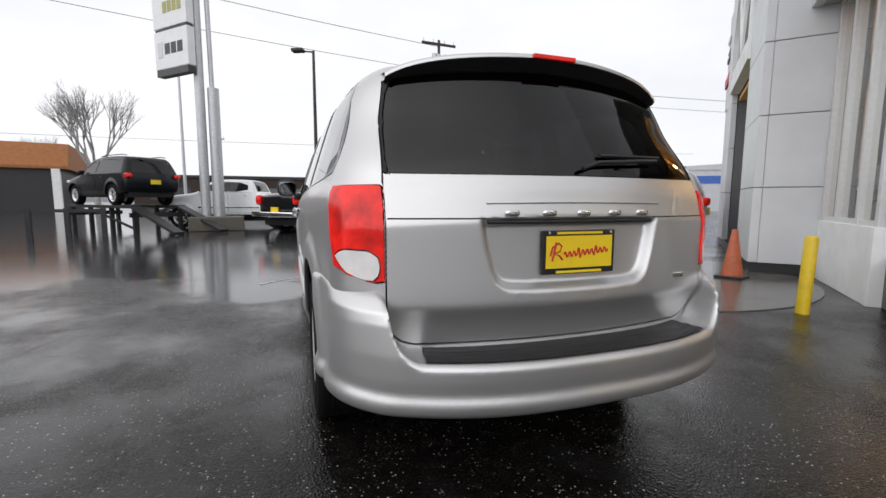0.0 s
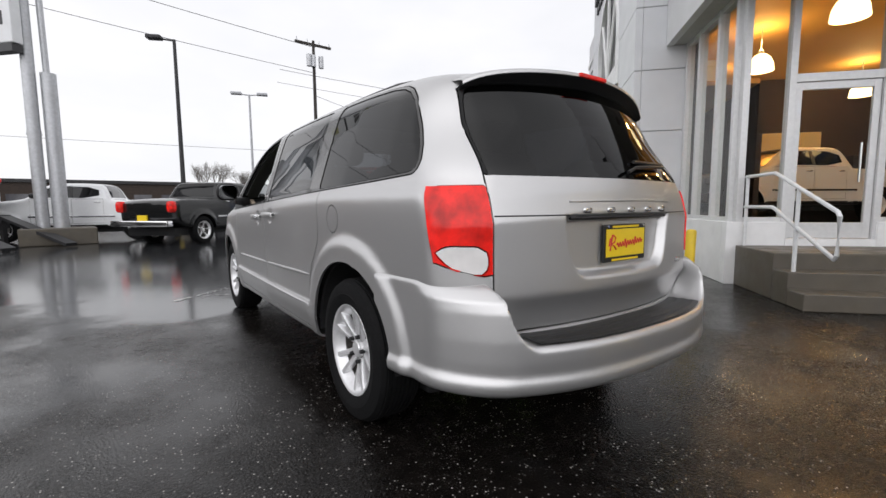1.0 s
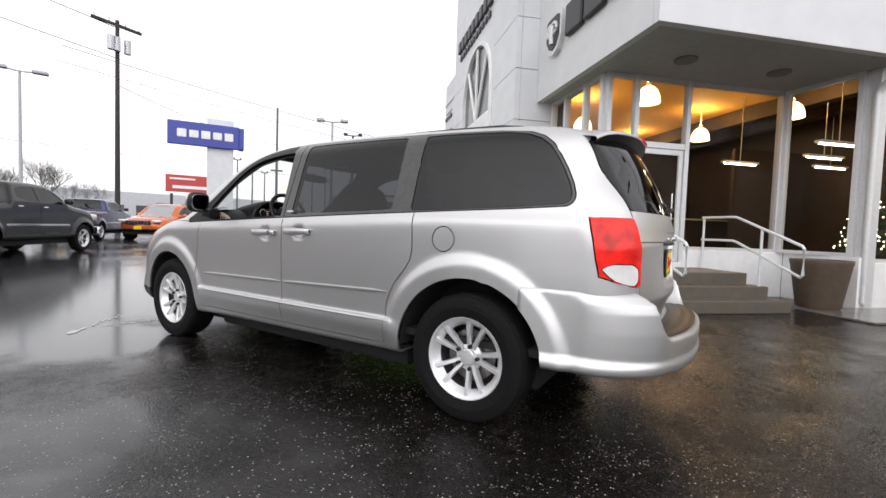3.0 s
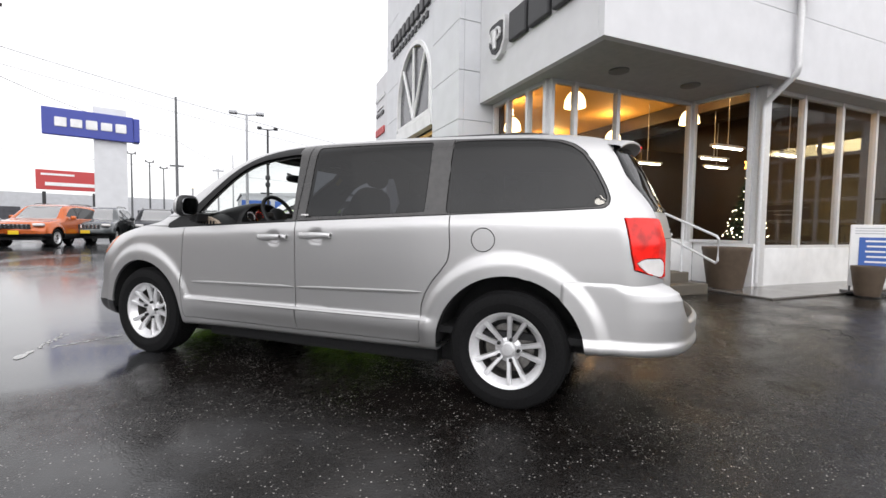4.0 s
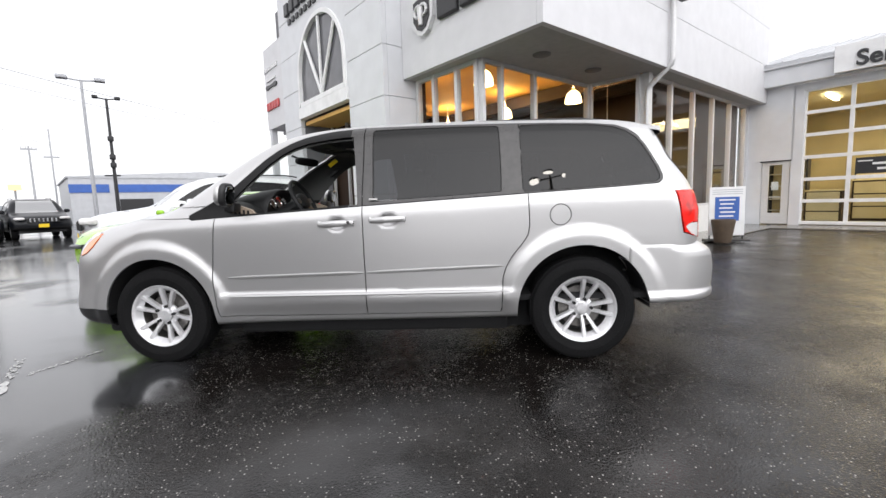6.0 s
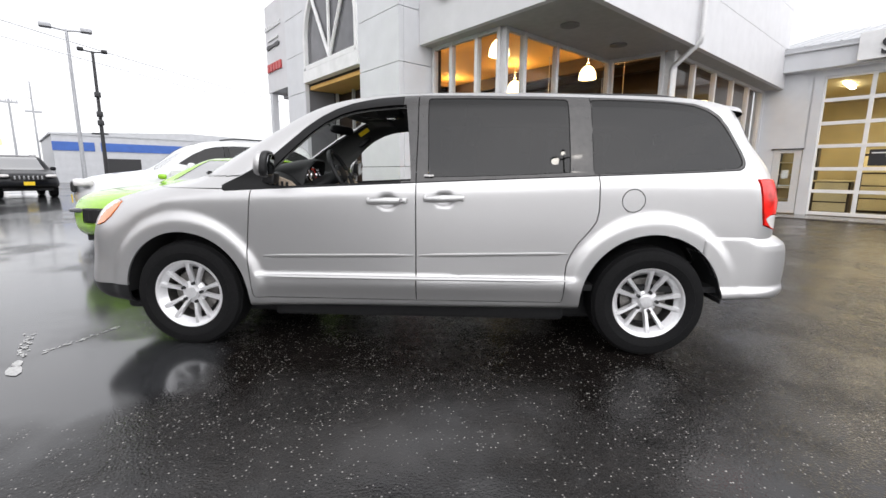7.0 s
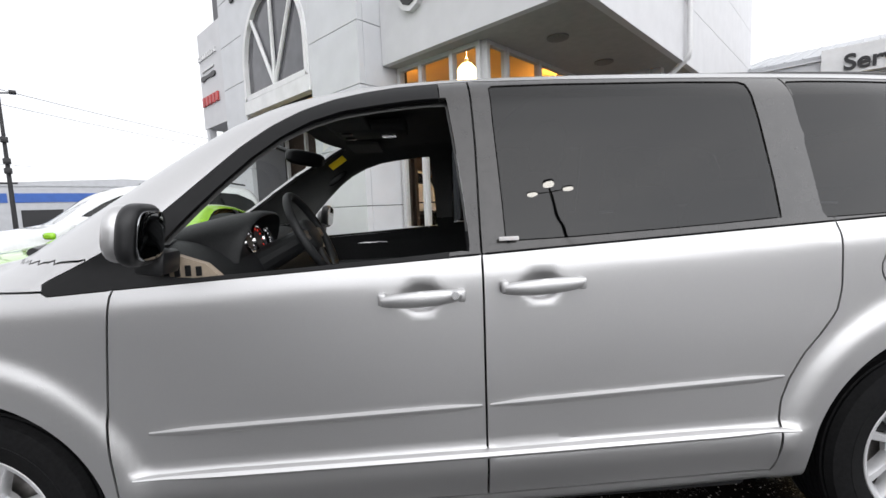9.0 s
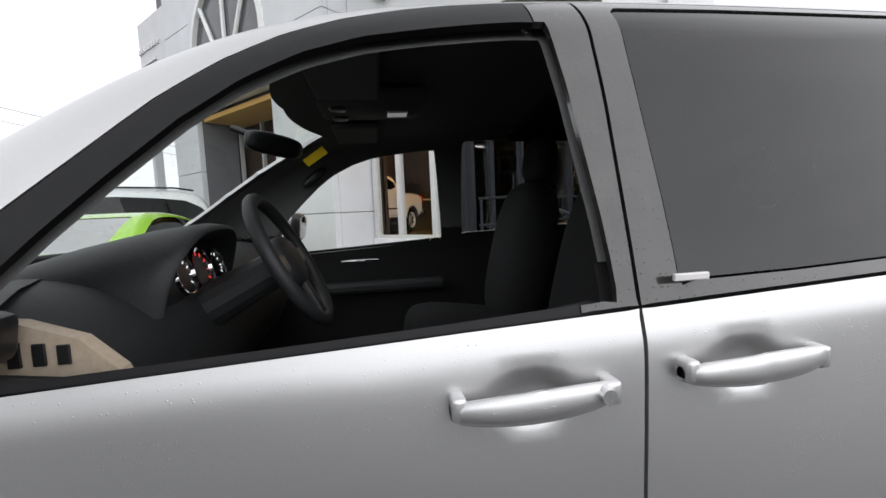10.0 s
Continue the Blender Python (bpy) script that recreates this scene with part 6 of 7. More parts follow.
def car_shell(kind):
    if kind in SHELLS:
        return SHELLS[kind]
    c = CAR_KINDS[kind]
    table = Table(chaikin(c["side"], 2), (-1.6, 0.0), (5.0, 2.3), 0.02)
    belt = min(z for _, z in c["glass"])
    top = max(z for _, z in c["side"])
    lo_y, hi_y = min(y for y, _ in c["side"]), max(y for y, _ in c["side"])

    def field(x0, y, z):
        x = np.abs(x0)
        bend = 0.2 * (x / 0.8) ** 2
        ye = y + bend * smooth(hi_y - 2.0, hi_y - 0.6, y) - 0.6 * bend * smooth(lo_y + 1.0, lo_y + 0.2, y)
        w = np.where(z < belt, c["wide"] - 0.03 * np.abs(z - 0.75), c["wide"] - 0.02 - (c["wide"] - c["roof"]) * (z - belt) / (top - belt))
        for cy in (0.0, c["base"]):
            r = np.hypot(y - cy, z - c["R"])
            w = w + 0.03 * smooth(c["R"] + 0.2, c["R"] + 0.12, r)
        return round_meet(0.11, table(ye, z + 0.03 * x * x), x - w)

    sh = Shell(field, (-1.1, lo_y - 0.15, 0.15), (1.1, hi_y + 0.15, top + 0.15), 0.045)
    flank = lambda P: np.abs(P[:, 0]) > 0.5
    glass_line = chaikin(c["glass"], 1)
    arches = [arch(cy, c["R"], c["R"] + 0.07) for cy in (0.0, c["base"])]
    sh.cut("side", glass_line, flank)
    low = lambda P: (np.abs(P[:, 0]) > 0.5) & (P[:, 2] < belt + 0.05)
    pillar = [(c["post"] - 0.045, belt - 0.05), (c["post"] - 0.045, top), (c["post"] + 0.045, top), (c["post"] + 0.045, belt - 0.05)]
    sh.cut("side", pillar, lambda P: (np.abs(P[:, 0]) > 0.5) & (P[:, 2] > belt))
    leaves = [[(a, c["sill"]), (b, c["sill"]), (b, belt - 0.02), (a, belt - 0.02)] for a, b in c["doors"]]
    for leaf in leaves:
        sh.cut("side", leaf, low)
    for a in arches:
        sh.cut("side", a, lambda P: (np.abs(P[:, 0]) > 0.5) & (P[:, 2] < 1.0))
    lo, hi = c["wind"]
    pane = [(-0.3, lo), (c["roof"] - 0.02, lo), (c["roof"] - 0.14, hi), (-0.3, hi)]
    sh.cut("rear", pane, lambda P: P[:, 2] > 0.9)
    sh.close()
    M, N = sh.mid, sh.mid_n
    ax = np.abs(M[:, 0])
    in_arch = np.zeros(len(M), bool)
    for a in arches:
        in_arch |= (ax > 0.4) & (nearest(M[:, 1], M[:, 2], a)[0] < 0)
    sh.take(in_arch)
    in_glass = (ax > 0.5) & (nearest(M[:, 1], M[:, 2], glass_line)[0] < 0)
    masks = dict(pillar=sh.take(in_glass & (np.abs(M[:, 1] - c["post"]) < 0.045)), side=sh.take(in_glass))
    in_pane = nearest(ax, M[:, 2], pane)[0] < 0
    masks["front"] = sh.take(in_pane & (N[:, 1] > 0.25))
    masks["back"] = sh.take(in_pane & (N[:, 1] < -0.25))
    masks["doors"] = [sh.take((ax > 0.5) & (nearest(M[:, 1], M[:, 2], leaf)[0] < 0)) for leaf in leaves]
    skirt = sh.take((M[:, 2] < 0.52) if kind != "coupe" else (M[:, 2] < 0.31))
    masks["skirt"] = skirt
    masks["body"] = sh.take(np.ones(len(M), bool))
    SHELLS[kind] = (sh, masks, lo_y, hi_y)
    return SHELLS[kind]


def parked(kind, paint, label, x, y, heading, z=0.0, skirt=None, lamps=True, lit=False, chrome=True, size=1.0):
    c = CAR_KINDS[kind]
    sh, masks, lo_y, hi_y = car_shell(kind)
    car = thing({"suv": "suv", "pickup": "pickup_truck", "coupe": "sports_coupe"}[kind], label, "car" if kind != "pickup" else "truck", "parked vehicles")
    sh.panel("body", masks["body"], paint, car, "", 0.0, 0.0, 0.0, False)
    sh.panel("sill", masks["skirt"], skirt or M_BLACK, car, "", 0.0, 0.0, 0.0, False)
    left = sh.mid[:, 0] < 0
    for m in (left, ~left):
        for fore in (sh.mid[:, 1] > c["post"], sh.mid[:, 1] <= c["post"]):
            sh.panel("side_glass", masks["side"] & m & fore, M_TINT, car, "", 0.006, 0.014, -0.012)
        sh.panel("pillar", masks["pillar"] & m, M_BLACK, car, "", 0.0, 0.0, -0.004, False)
        for leaf in masks["doors"]:
            sh.panel("door", leaf & m, paint, car, "", 0.007, 0.016)
    sh.panel("windscreen", masks["front"], M_WETGLASS, car, "", 0.004, 0.012, -0.006)
    sh.panel("rear_window", masks["back"], M_TINT, car, "", 0.004, 0.012, -0.006)
    part("cabin", box(-c["roof"] + 0.12, c["roof"] - 0.12, lo_y + 0.5 if kind == "suv" else 0.9 if kind == "pickup" else 0.1, hi_y - 1.9 if kind != "coupe" else 1.25, 0.5, c["wind"][1] - (0.06 if kind != "coupe" else 0.14), 0.05), M_LINING, car)
    part("underbody", box(-c["wide"] + 0.2, c["wide"] - 0.2, lo_y + 0.25, hi_y - 0.3, 0.28, 0.5), M_LINING, car)
    for s in (-1, 1):
        for yy in (0.0, c["base"]):
            wheel_on(car, (s * (c["wide"] - 0.12), yy, c["R"]), c["R"], 0.24, c["R"] * 0.64, 5, False, s)
        part("wing_mirror", pebble((0.1, 0.07, 0.08) if kind != "coupe" else (0.07, 0.04, 0.045), pose(s * (c["wide"] + 0.1), hi_y - 1.75 if kind != "coupe" else hi_y - 2.0, c["wind"][0] + 0.05), 3.0, 14), paint if kind != "pickup" else M_BLACK, car, smooth=60)
        for a, b in c["doors"]:
            hz = min(z for _, z in c["glass"]) - 0.13
            part("door_handle", pebble((0.02, 0.09, 0.018), pose(s * (c["wide"] + 0.002), a + 0.16, hz), 3.0, 12), M_CHROME if kind == "pickup" else paint, car, smooth=60)
        tail_z = 1.0 if kind == "suv" else (1.1 if kind == "pickup" else 0.78)
        part("tail_light", pebble((0.1, 0.12, 0.08 if kind != "pickup" else 0.16), pose(s * (c["wide"] - 0.14), lo_y + 0.13, tail_z), 4.0, 12), M_REDLENS, car, smooth=60)
        part("headlight", pebble((0.17, 0.14, 0.06 if kind != "pickup" else 0.1) if kind != "coupe" else (0.13, 0.1, 0.03), pose(s * (c["wide"] - 0.24), hi_y - (0.16 if kind != "coupe" else 0.23), 0.86 if kind == "suv" else (1.05 if kind == "pickup" else 0.68)), 3.5, 14), M_LAMPLIT if lit else (M_DARKPANE if kind == "coupe" else M_WHITELENS), car, smooth=60)
    gz = 0.78 if kind == "suv" else (0.9 if kind == "pickup" else 0.62)
    part("grille", box(-0.5, 0.5, hi_y - 0.06, hi_y + (0.01 if kind != "coupe" else -0.04), gz - 0.08, gz + 0.1, 0.02), M_BLACK, car)
    for k in range(7):
        part("grille_slot", box(-0.42 + k * 0.13, -0.36 + k * 0.13, hi_y - (0.03 if kind != "coupe" else 0.1), hi_y + (0.018 if kind != "coupe" else -0.035), gz - 0.06, gz + 0.08, 0.008), M_CHROME if chrome else M_BLACK, car)
    if kind != "coupe":
        part("front_plate", box(-0.16, 0.16, hi_y, hi_y + 0.02, 0.5, 0.64, 0.004), M_PLATE_Y, car)
    part("rear_plate", box(-0.16, 0.16, lo_y - 0.03, lo_y + 0.02, 0.72, 0.87, 0.004), M_PLATE_Y, car)
    if kind == "pickup":
        part("rear_bumper", box(-0.95, 0.95, lo_y - 0.16, lo_y + 0.06, 0.55, 0.72, 0.03), M_CHROME, car, "chrome rear bumper", smooth=40)
        part("front_bumper", box(-0.95, 0.95, hi_y - 0.1, hi_y + 0.1, 0.5, 0.75, 0.04), M_CHROME if chrome else M_BLACK, car, smooth=40)
        for s in (-1, 1):
            part("side_trim", box(min(s * 0.985, s * 1.01), max(s * 0.985, s * 1.01), 0.6, 2.9, 0.78, 0.83, 0.006), M_CHROME, car)
    elif kind == "suv":
        for s in (-1, 1):
            part("roof_rail", tube([(s * 0.62, 1.2 - 1.7 * k / 6, 1.70 + (0.03 if 0 < k < 6 else -0.01)) for k in range(7)], 0.016, 6), M_BLACK, car)
    car.matrix_world = pose(x, y, z, 0, 0, -heading) @ Matrix.Scale(size, 4)
    return car


M_LAMPLIT = glow("headlamp_glow", (1.0, 0.97, 0.9), 1.2)
P_DKGREY = material("dark_grey_paint", (0.007, 0.0075, 0.008), 0.22, 0.0, 30, 0.05, coat=0.3, spec=0.35)
P_BLACK = material("black_paint", (0.006, 0.007, 0.01), 0.3, 0.1, 30, 0.05, coat=0.1, spec=0.3)
P_WHITE = material("white_paint", (0.78, 0.79, 0.8), 0.25, 0.0, 30, 0.03, coat=0.8)
P_GREEN = material("lime_green_paint", (0.32, 0.62, 0.03), 0.25, 0.1, 30, 0.05, coat=0.8)
P_ORANGE = material("orange_paint", (0.62, 0.13, 0.02), 0.25, 0.3, 30, 0.05, coat=0.8)
P_BLUE = material("dark_blue_paint", (0.015, 0.025, 0.09), 0.25, 0.4, 30, 0.05, coat=0.8)
P_GREY = material("mid_grey_paint", (0.13, 0.14, 0.145), 0.25, 0.6, 30, 0.05, coat=0.8)

parked("coupe", P_GREEN, "lime green sports coupe parked beside the minivan", 5.2, 4.98, -84, chrome=False)
parked("suv", P_WHITE, "white estate car parked by the showroom wall", 7.4, 6.1, -43, size=1.1)
parked("pickup", P_DKGREY, "dark grey crew-cab pickup with chrome bumper on wet asphalt", -0.685, 13.53, 48)
parked("pickup", P_WHITE, "white pickup truck parked beyond the sign post", -1.4, 17.0, -75)
parked("suv", P_BLACK, "dark suv parked behind the dark pickup", 0.6, 22.0, 40)
parked("pickup", P_BLUE, "dark blue pickup parked in the row", 5.04, 23.08, 40)
parked("suv", P_ORANGE, "orange compact suv parked facing the lane", 10.05, 23.74, 235, size=1.09)
parked("suv", P_GREY, "grey compact suv parked in the row", 12.42, 24.69, 225, size=1.09)
parked("suv", P_BLACK, "black suv parked in the row with yellow plate", 14.54, 23.78, 217, size=1.09)
parked("suv", P_BLACK, "black suv parked at the end of the row", 16.39, 22.48, 217, size=1.09)
parked("suv", P_BLACK, "black compact suv raised on a display ramp", -6.1, 16.1, -42, z=0.9)
parked("pickup", P_WHITE, "white pickup truck displayed inside the showroom", 14.1, 1.5, -60, z=0.6)

# ---- street furniture and distance ----
M_GALV = material("galvanised_steel", (0.5, 0.51, 0.53), 0.45, 0.5, 12, 0.1, stain=0.3, stain_scale=2, stain_color=(0.35, 0.34, 0.33))
M_POLE = material("dark_pole_paint", (0.03, 0.03, 0.032), 0.5, 0.2, 20, 0.2)
M_WOODPOLE = material("tarred_wood", (0.04, 0.034, 0.03), 0.8, 0.0, 20, 0.3, 0.3, 60)
M_SIGNFACE = material("sign_face", (0.72, 0.73, 0.74), 0.4, 0.0, 3, 0.04)
M_SIGNBLUE = material("sign_blue", (0.03, 0.05, 0.32), 0.35, 0.0, 3, 0.05)
# rain haze is painted into the next two far-pole colours
M_HAZEPOLE = material("haze_painted_pole", (0.42, 0.43, 0.45), 0.6, 0.1, 12, 0.1)
M_HAZEDARKPOLE = material("haze_painted_dark_pole", (0.13, 0.135, 0.14), 0.6, 0.1, 12, 0.1)
M_CABLE = material("cable", (0.06, 0.06, 0.065), 0.7)


def lamp_post(x, y, h, mat, arms, r=0.09, turn=0, label="", heads=0.55):
    reach = min(0.5, heads * 2 + 0.1)
    p = thing("street_lamp", label, "street lamp", "lot lamps", m=pose(x, y, 0, 0, 0, turn))
    part("pole", rod((0, 0, 0), (0, 0, h), r, r * 0.6, 14), mat, p, smooth=40)
    part("base", rod((0, 0, 0), (0, 0, 0.5), r * 2.2, r * 2.0, 16), M_CONC, p)
    for s in arms:
        part("arm", rod((0, 0, h - 0.05), (s * reach * 1.3, 0, h + 0.02), 0.04, None, 8), mat, p)
        part("lamp_head", box(min(s * reach, s * (reach + 2 * heads)), max(s * reach, s * (reach + 2 * heads)), -0.2, 0.2, h - 0.03, h + 0.14, min(0.04, heads * 0.4)), mat, p, smooth=40)
    return p


lamp_post(0.24, 21.35, 8.5, M_POLE, (-1,), 0.11, -25, "dark single-headed lot lamp", 0.3)
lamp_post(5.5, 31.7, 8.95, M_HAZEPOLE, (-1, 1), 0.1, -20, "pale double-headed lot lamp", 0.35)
post = lamp_post(22.3, 22.8, 8.0, M_POLE, (-1, 1), 0.12, -50, "dark double-headed lot lamp with speakers on the post", 0.15)
for z in (5.6, 4.5, 4.0):
    part("post_speaker", box(-0.16, 0.16, -0.3, -0.06, z - 0.18, z + 0.12, 0.04), M_POLE, post, smooth=40)
part("post_bracket", box(-0.5, 0.3, -0.05, 0.05, 3.3, 3.4), M_POLE, post)
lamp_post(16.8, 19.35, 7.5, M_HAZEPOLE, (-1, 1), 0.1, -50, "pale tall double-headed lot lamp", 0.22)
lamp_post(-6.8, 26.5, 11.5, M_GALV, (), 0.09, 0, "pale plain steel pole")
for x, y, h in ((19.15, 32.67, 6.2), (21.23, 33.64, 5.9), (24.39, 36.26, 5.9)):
    lamp_post(x, y, h, M_HAZEDARKPOLE, (-1, 1), 0.08, -35, "dark small lot lamp", 0.05)

# lit lamp on the open side of the lot
M_LIT = glow("lit_lamp_face", (1.0, 0.97, 0.9), 14.0)
lot = lamp_post(-9.4, -2.3, 7.8, M_POLE, (), 0.07, 110, "dark three-headed lot lamp, lit")
for dx, dy in ((0.0, -0.45), (-0.5, 0.05), (0.5, 0.05)):
    part("arm", rod((0, 0, 7.78), (dx, dy, 7.86), 0.025, None, 8), M_POLE, lot)
    head = part("lamp_head", pebble((0.16, 0.14, 0.07), pose(dx, dy, 7.9), 2.4, 16), M_POLE, lot, "dark rounded lamp head", smooth=60)
    part("lamp_face", pebble((0.148, 0.128, 0.08), pose(dx, dy, 7.84), 2.4, 16), M_LIT, head, "lit domed lens", smooth=60)


def utility_pole(x, y, h, turn, cans=False, r=0.17, drop=0.0, mat=None):
    mat = mat or M_WOODPOLE
    arm = 1.5 if r > 0.165 else 0.62
    p = thing("utility_pole", "dark timber utility pole with cross-arm", "utility pole", "utility poles", m=pose(x, y, 0, 0, 0, turn))
    part("pole", rod((0, 0, 0), (0, 0, h), r, r * 0.65, 12), mat, p, smooth=40)
    part("cross_arm", box(-arm, arm, -0.07, 0.07, h - 0.4 - drop, h - 0.22 - drop), mat, p)
    for s in (-0.9 * arm, -0.33 * arm, 0.33 * arm, 0.9 * arm) if not drop else ():
        part("insulator", rod((s, 0, h - 0.22), (s, 0, h + 0.05), 0.05, 0.03, 8), M_GALV, p)
    if cans:
        for s in (-0.5, -0.15, 0.5):
            part("transformer", rod((s, -0.25, h - 2.1), (s, -0.25, h - 1.2), 0.2, None, 14), M_GALV, p, smooth=40)


utility_pole(10.95, 33.7, 14.3, 4, True)
utility_pole(28.6, 39.95, 13.6, -40, False, 0.16, 6.5, M_HAZEDARKPOLE)
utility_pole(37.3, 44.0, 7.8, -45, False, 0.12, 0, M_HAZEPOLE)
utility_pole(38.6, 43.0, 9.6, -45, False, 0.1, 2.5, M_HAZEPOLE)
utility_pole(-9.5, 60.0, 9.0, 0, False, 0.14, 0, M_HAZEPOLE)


def cable(a, b, sag, r=0.016):
    pts = []
    for k in range(25):
        t = k / 24
        p = Vector(a).lerp(Vector(b), t)
        p.z -= 4 * sag * t * (1 - t)
        pts.append(p)
    return pts, r


for a, b, sag, r in (((-60, 30, 22), (11.1, 33.7, 13.8), 1.2, 0.022), ((-60, 32, 19), (11.1, 33.7, 11.8), 1.0, 0.02), ((11.1, 33.7, 10.0), (28.5, 40, 9.6), 0.5, 0.02), ((28.5, 40, 9.4), (38.6, 43, 8.0), 0.3, 0.02),
        ((-80, 62, 9), (60, 52, 8.6), 0.8, 0.02), ((10, 40, 13.5), (60, 18, 9.0), 0.9, 0.022), ((10, 41, 12.6), (60, 19, 8.4), 0.9, 0.018), ((14.0, -14.5, 6.6), (40, -22, 12), 0.3, 0.02)):
    pts, rr = cable(a, b, sag, r)
    tagged(part("overhead_cable", tube(pts, rr, 5), M_CABLE), "black overhead cable strung between poles", "cable", "overhead cables")

# tall brand pylon on two steel columns
py = thing("pylon_sign", "white stacked sign panels on grey steel columns", "sign", m=pose(-3.72, 15.4, 0, 0, 0, 6))
part("footing", box(-0.75, 1.0, -0.7, 0.7, 0.0, 0.5, 0.03), M_CONC, py)
part("column", rod((-0.22, 0, 0.4), (-0.22, 0, 12), 0.16, 0.15, 18), M_GALV, py, smooth=40)
part("column", rod((0.2, 0, 0.4), (0.2, 0, 5.0), 0.2, 0.19, 18), M_GALV, py, smooth=40)
part("column", rod((0.17, 0, 5.0), (0.1, 0, 12), 0.08, 0.08, 12), M_GALV, py, smooth=40)
face_on = Matrix.Translation((-0.42, -0.3, 0)) @ Matrix.Rotation(radians(-52), 4, "Z")
for k in range(4):
    z = 5.62 + k * 1.36
    pn = part("sign_panel", box(-1.75, 0.1, -0.14, 0.14, z, z + 1.28, 0.03, face_on), M_SIGNFACE, py, "white sign panel with printed blocks")
    part("panel_gap", box(-1.7, 0.05, -0.1, 0.1, z + 1.283, z + 1.357, 0, face_on), M_DARK, py)
    n = 3 if k % 2 == 0 else 4
    for i in range(n):
        x0 = -1.15 + i * (1.05 / n)
        part("printed_block", box(x0, x0 + 0.8 * 1.05 / n, -0.152, -0.14, z + 0.48, z + 0.84, 0.004, face_on), M_DARK if k % 2 == 0 else M_YELLOWISH, pn)
    if k % 2 == 0:
        part("printed_block", box(-1.55, -1.28, -0.152, -0.14, z + 0.4, z + 0.92, 0.004, face_on), M_GALV, pn, "grey emblem block")
part("sign_tray", box(-1.7, 0.05, -0.13, 0.13, 5.4, 5.615, 0, face_on), M_DARK, py)

# blue brand sign on a broad grey post
bs = thing("brand_sign", "blue sign board on a broad pale grey post", "sign", m=pose(15.6, 30.9, 0, 0, 0, -31))
part("post", box(-0.05, 1.7, -0.4, 0.4, 0.0, 8.55, 0.05), M_TOWER, bs)
part("board", box(-2.5, 2.05, -0.75, -0.42, 6.4, 8.05, 0.04), M_SIGNBLUE, bs, "blue board with white blocks")
part("board_side", box(2.055, 2.4, -0.7, 0.3, 6.45, 8.0, 0.04), M_SIGNBLUE, bs)
for i in range(5):
    bm = bmesh.new()
    x0 = -1.95 + i * 0.75
    add_box(bm, x0 + 0.04, x0 + 0.62, -0.8, -0.75, 6.93 + 0.03 * (i % 2), 7.5 - 0.03 * (i % 2), 0.05)
    part("white_block", bm, M_WHITE, bs)
# red billboard
rb = thing("billboard", "red billboard with white blocks", "sign", m=pose(25.9, 52.0, 0, 0, 0, -28))
part("board", box(-2.6, 2.9, -0.2, 0.2, 4.3, 6.3, 0.03), M_SIGNRED, rb)
part("white_block", box(-2.2, 0.4, -0.24, -0.2, 5.75, 5.95), M_WHITE, rb)
part("white_block", box(-1.9, 2.4, -0.24, -0.2, 4.7, 5.05), M_WHITE, rb)
for s in (-2, 2):
    part("post", box(s - 0.15, s + 0.15, -0.1, 0.1, 0, 4.1), M_POLE, rb)

# far buildings
M_METAL = material("grey_metal_cladding", (0.5, 0.51, 0.53), 0.5, 0.2, 2, 0.06)
M_BLUEBAND = material("blue_band", (0.04, 0.12, 0.42), 0.4, 0.0, 2, 0.08)
M_BRICKBROWN = material("brown_roof_shingle", (0.32, 0.12, 0.035), 0.7, 0.0, 4, 0.15)
fb = thing("warehouse", "long grey metal warehouse with a blue band", "building", m=pose(37.5, 40.5, 0, 0, 0, -43))
part("wall", box(0, 34, 0, 18, 0, 4.6), M_METAL, fb)
part("blue_band", box(-0.05, 3.2, -0.08, 0.0, 3.1, 3.95), M_BLUEBAND, fb)
part("blue_band", box(3.7, 34, -0.08, 0.0, 3.1, 3.95), M_BLUEBAND, fb)
part("roof", prism([(-0.2, 4.6), (34.2, 4.6), (34.2, 4.75), (12, 5.4), (-0.2, 4.75)], 18.2, pose(0, 18.1, 0, 90, 0, 0)), M_METAL, fb)
for k in range(4):
    part("door", box(4 + 7 * k, 7 + 7 * k, -0.04, 0.0, 0, 2.4), M_DARK, fb)
ob = thing("shop", "low shop with an orange-brown shingle mansard roof", "building", m=pose(-17.3, 39.0, 0, 0, 0, 14))
part("wall", box(-22, -0.4, 0.8, 12, 0, 3.4), M_DARK, ob)
part("roof", prism([(0.3, 3.4), (0.3, 3.6), (1.6, 5.4), (12, 5.4), (12, 3.4)], 22.5, pose(-22.4, 0, 0, 90, 0, 90)), M_BRICKBROWN, ob)
for k in range(6):
    part("column", box(-0.9 - 4 * k, -0.4 - 4 * k, 0.3, 0.8, 0, 3.4), M_WHITE, ob)
far_set = thing("far_shop", "distant low grey commercial building", "building", "far buildings", m=pose(-6, 70, 0))
part("wall", box(-16, 18, 0, 10, 0, 4.2), M_BROWN, far_set)
part("roof", box(-16.3, 18.3, -0.3, 10, 4.2, 4.6), M_DARK, far_set)
for k in range(10):
    part("window", box(-14 + 3.1 * k, -12 + 3.1 * k, -0.05, 0, 1, 2.8), M_DARKPANE, far_set)
far2 = thing("far_shop", "distant low pale commercial building", "building", "far buildings", m=pose(30, 75, 0, 0, 0, -20))
part("wall", box(-14, 22, 0, 10, 0, 5), M_METAL, far2)
for k in range(8):
    part("window", box(-12 + 4 * k, -9.5 + 4 * k, -0.05, 0, 1, 3), M_DARKPANE, far2)
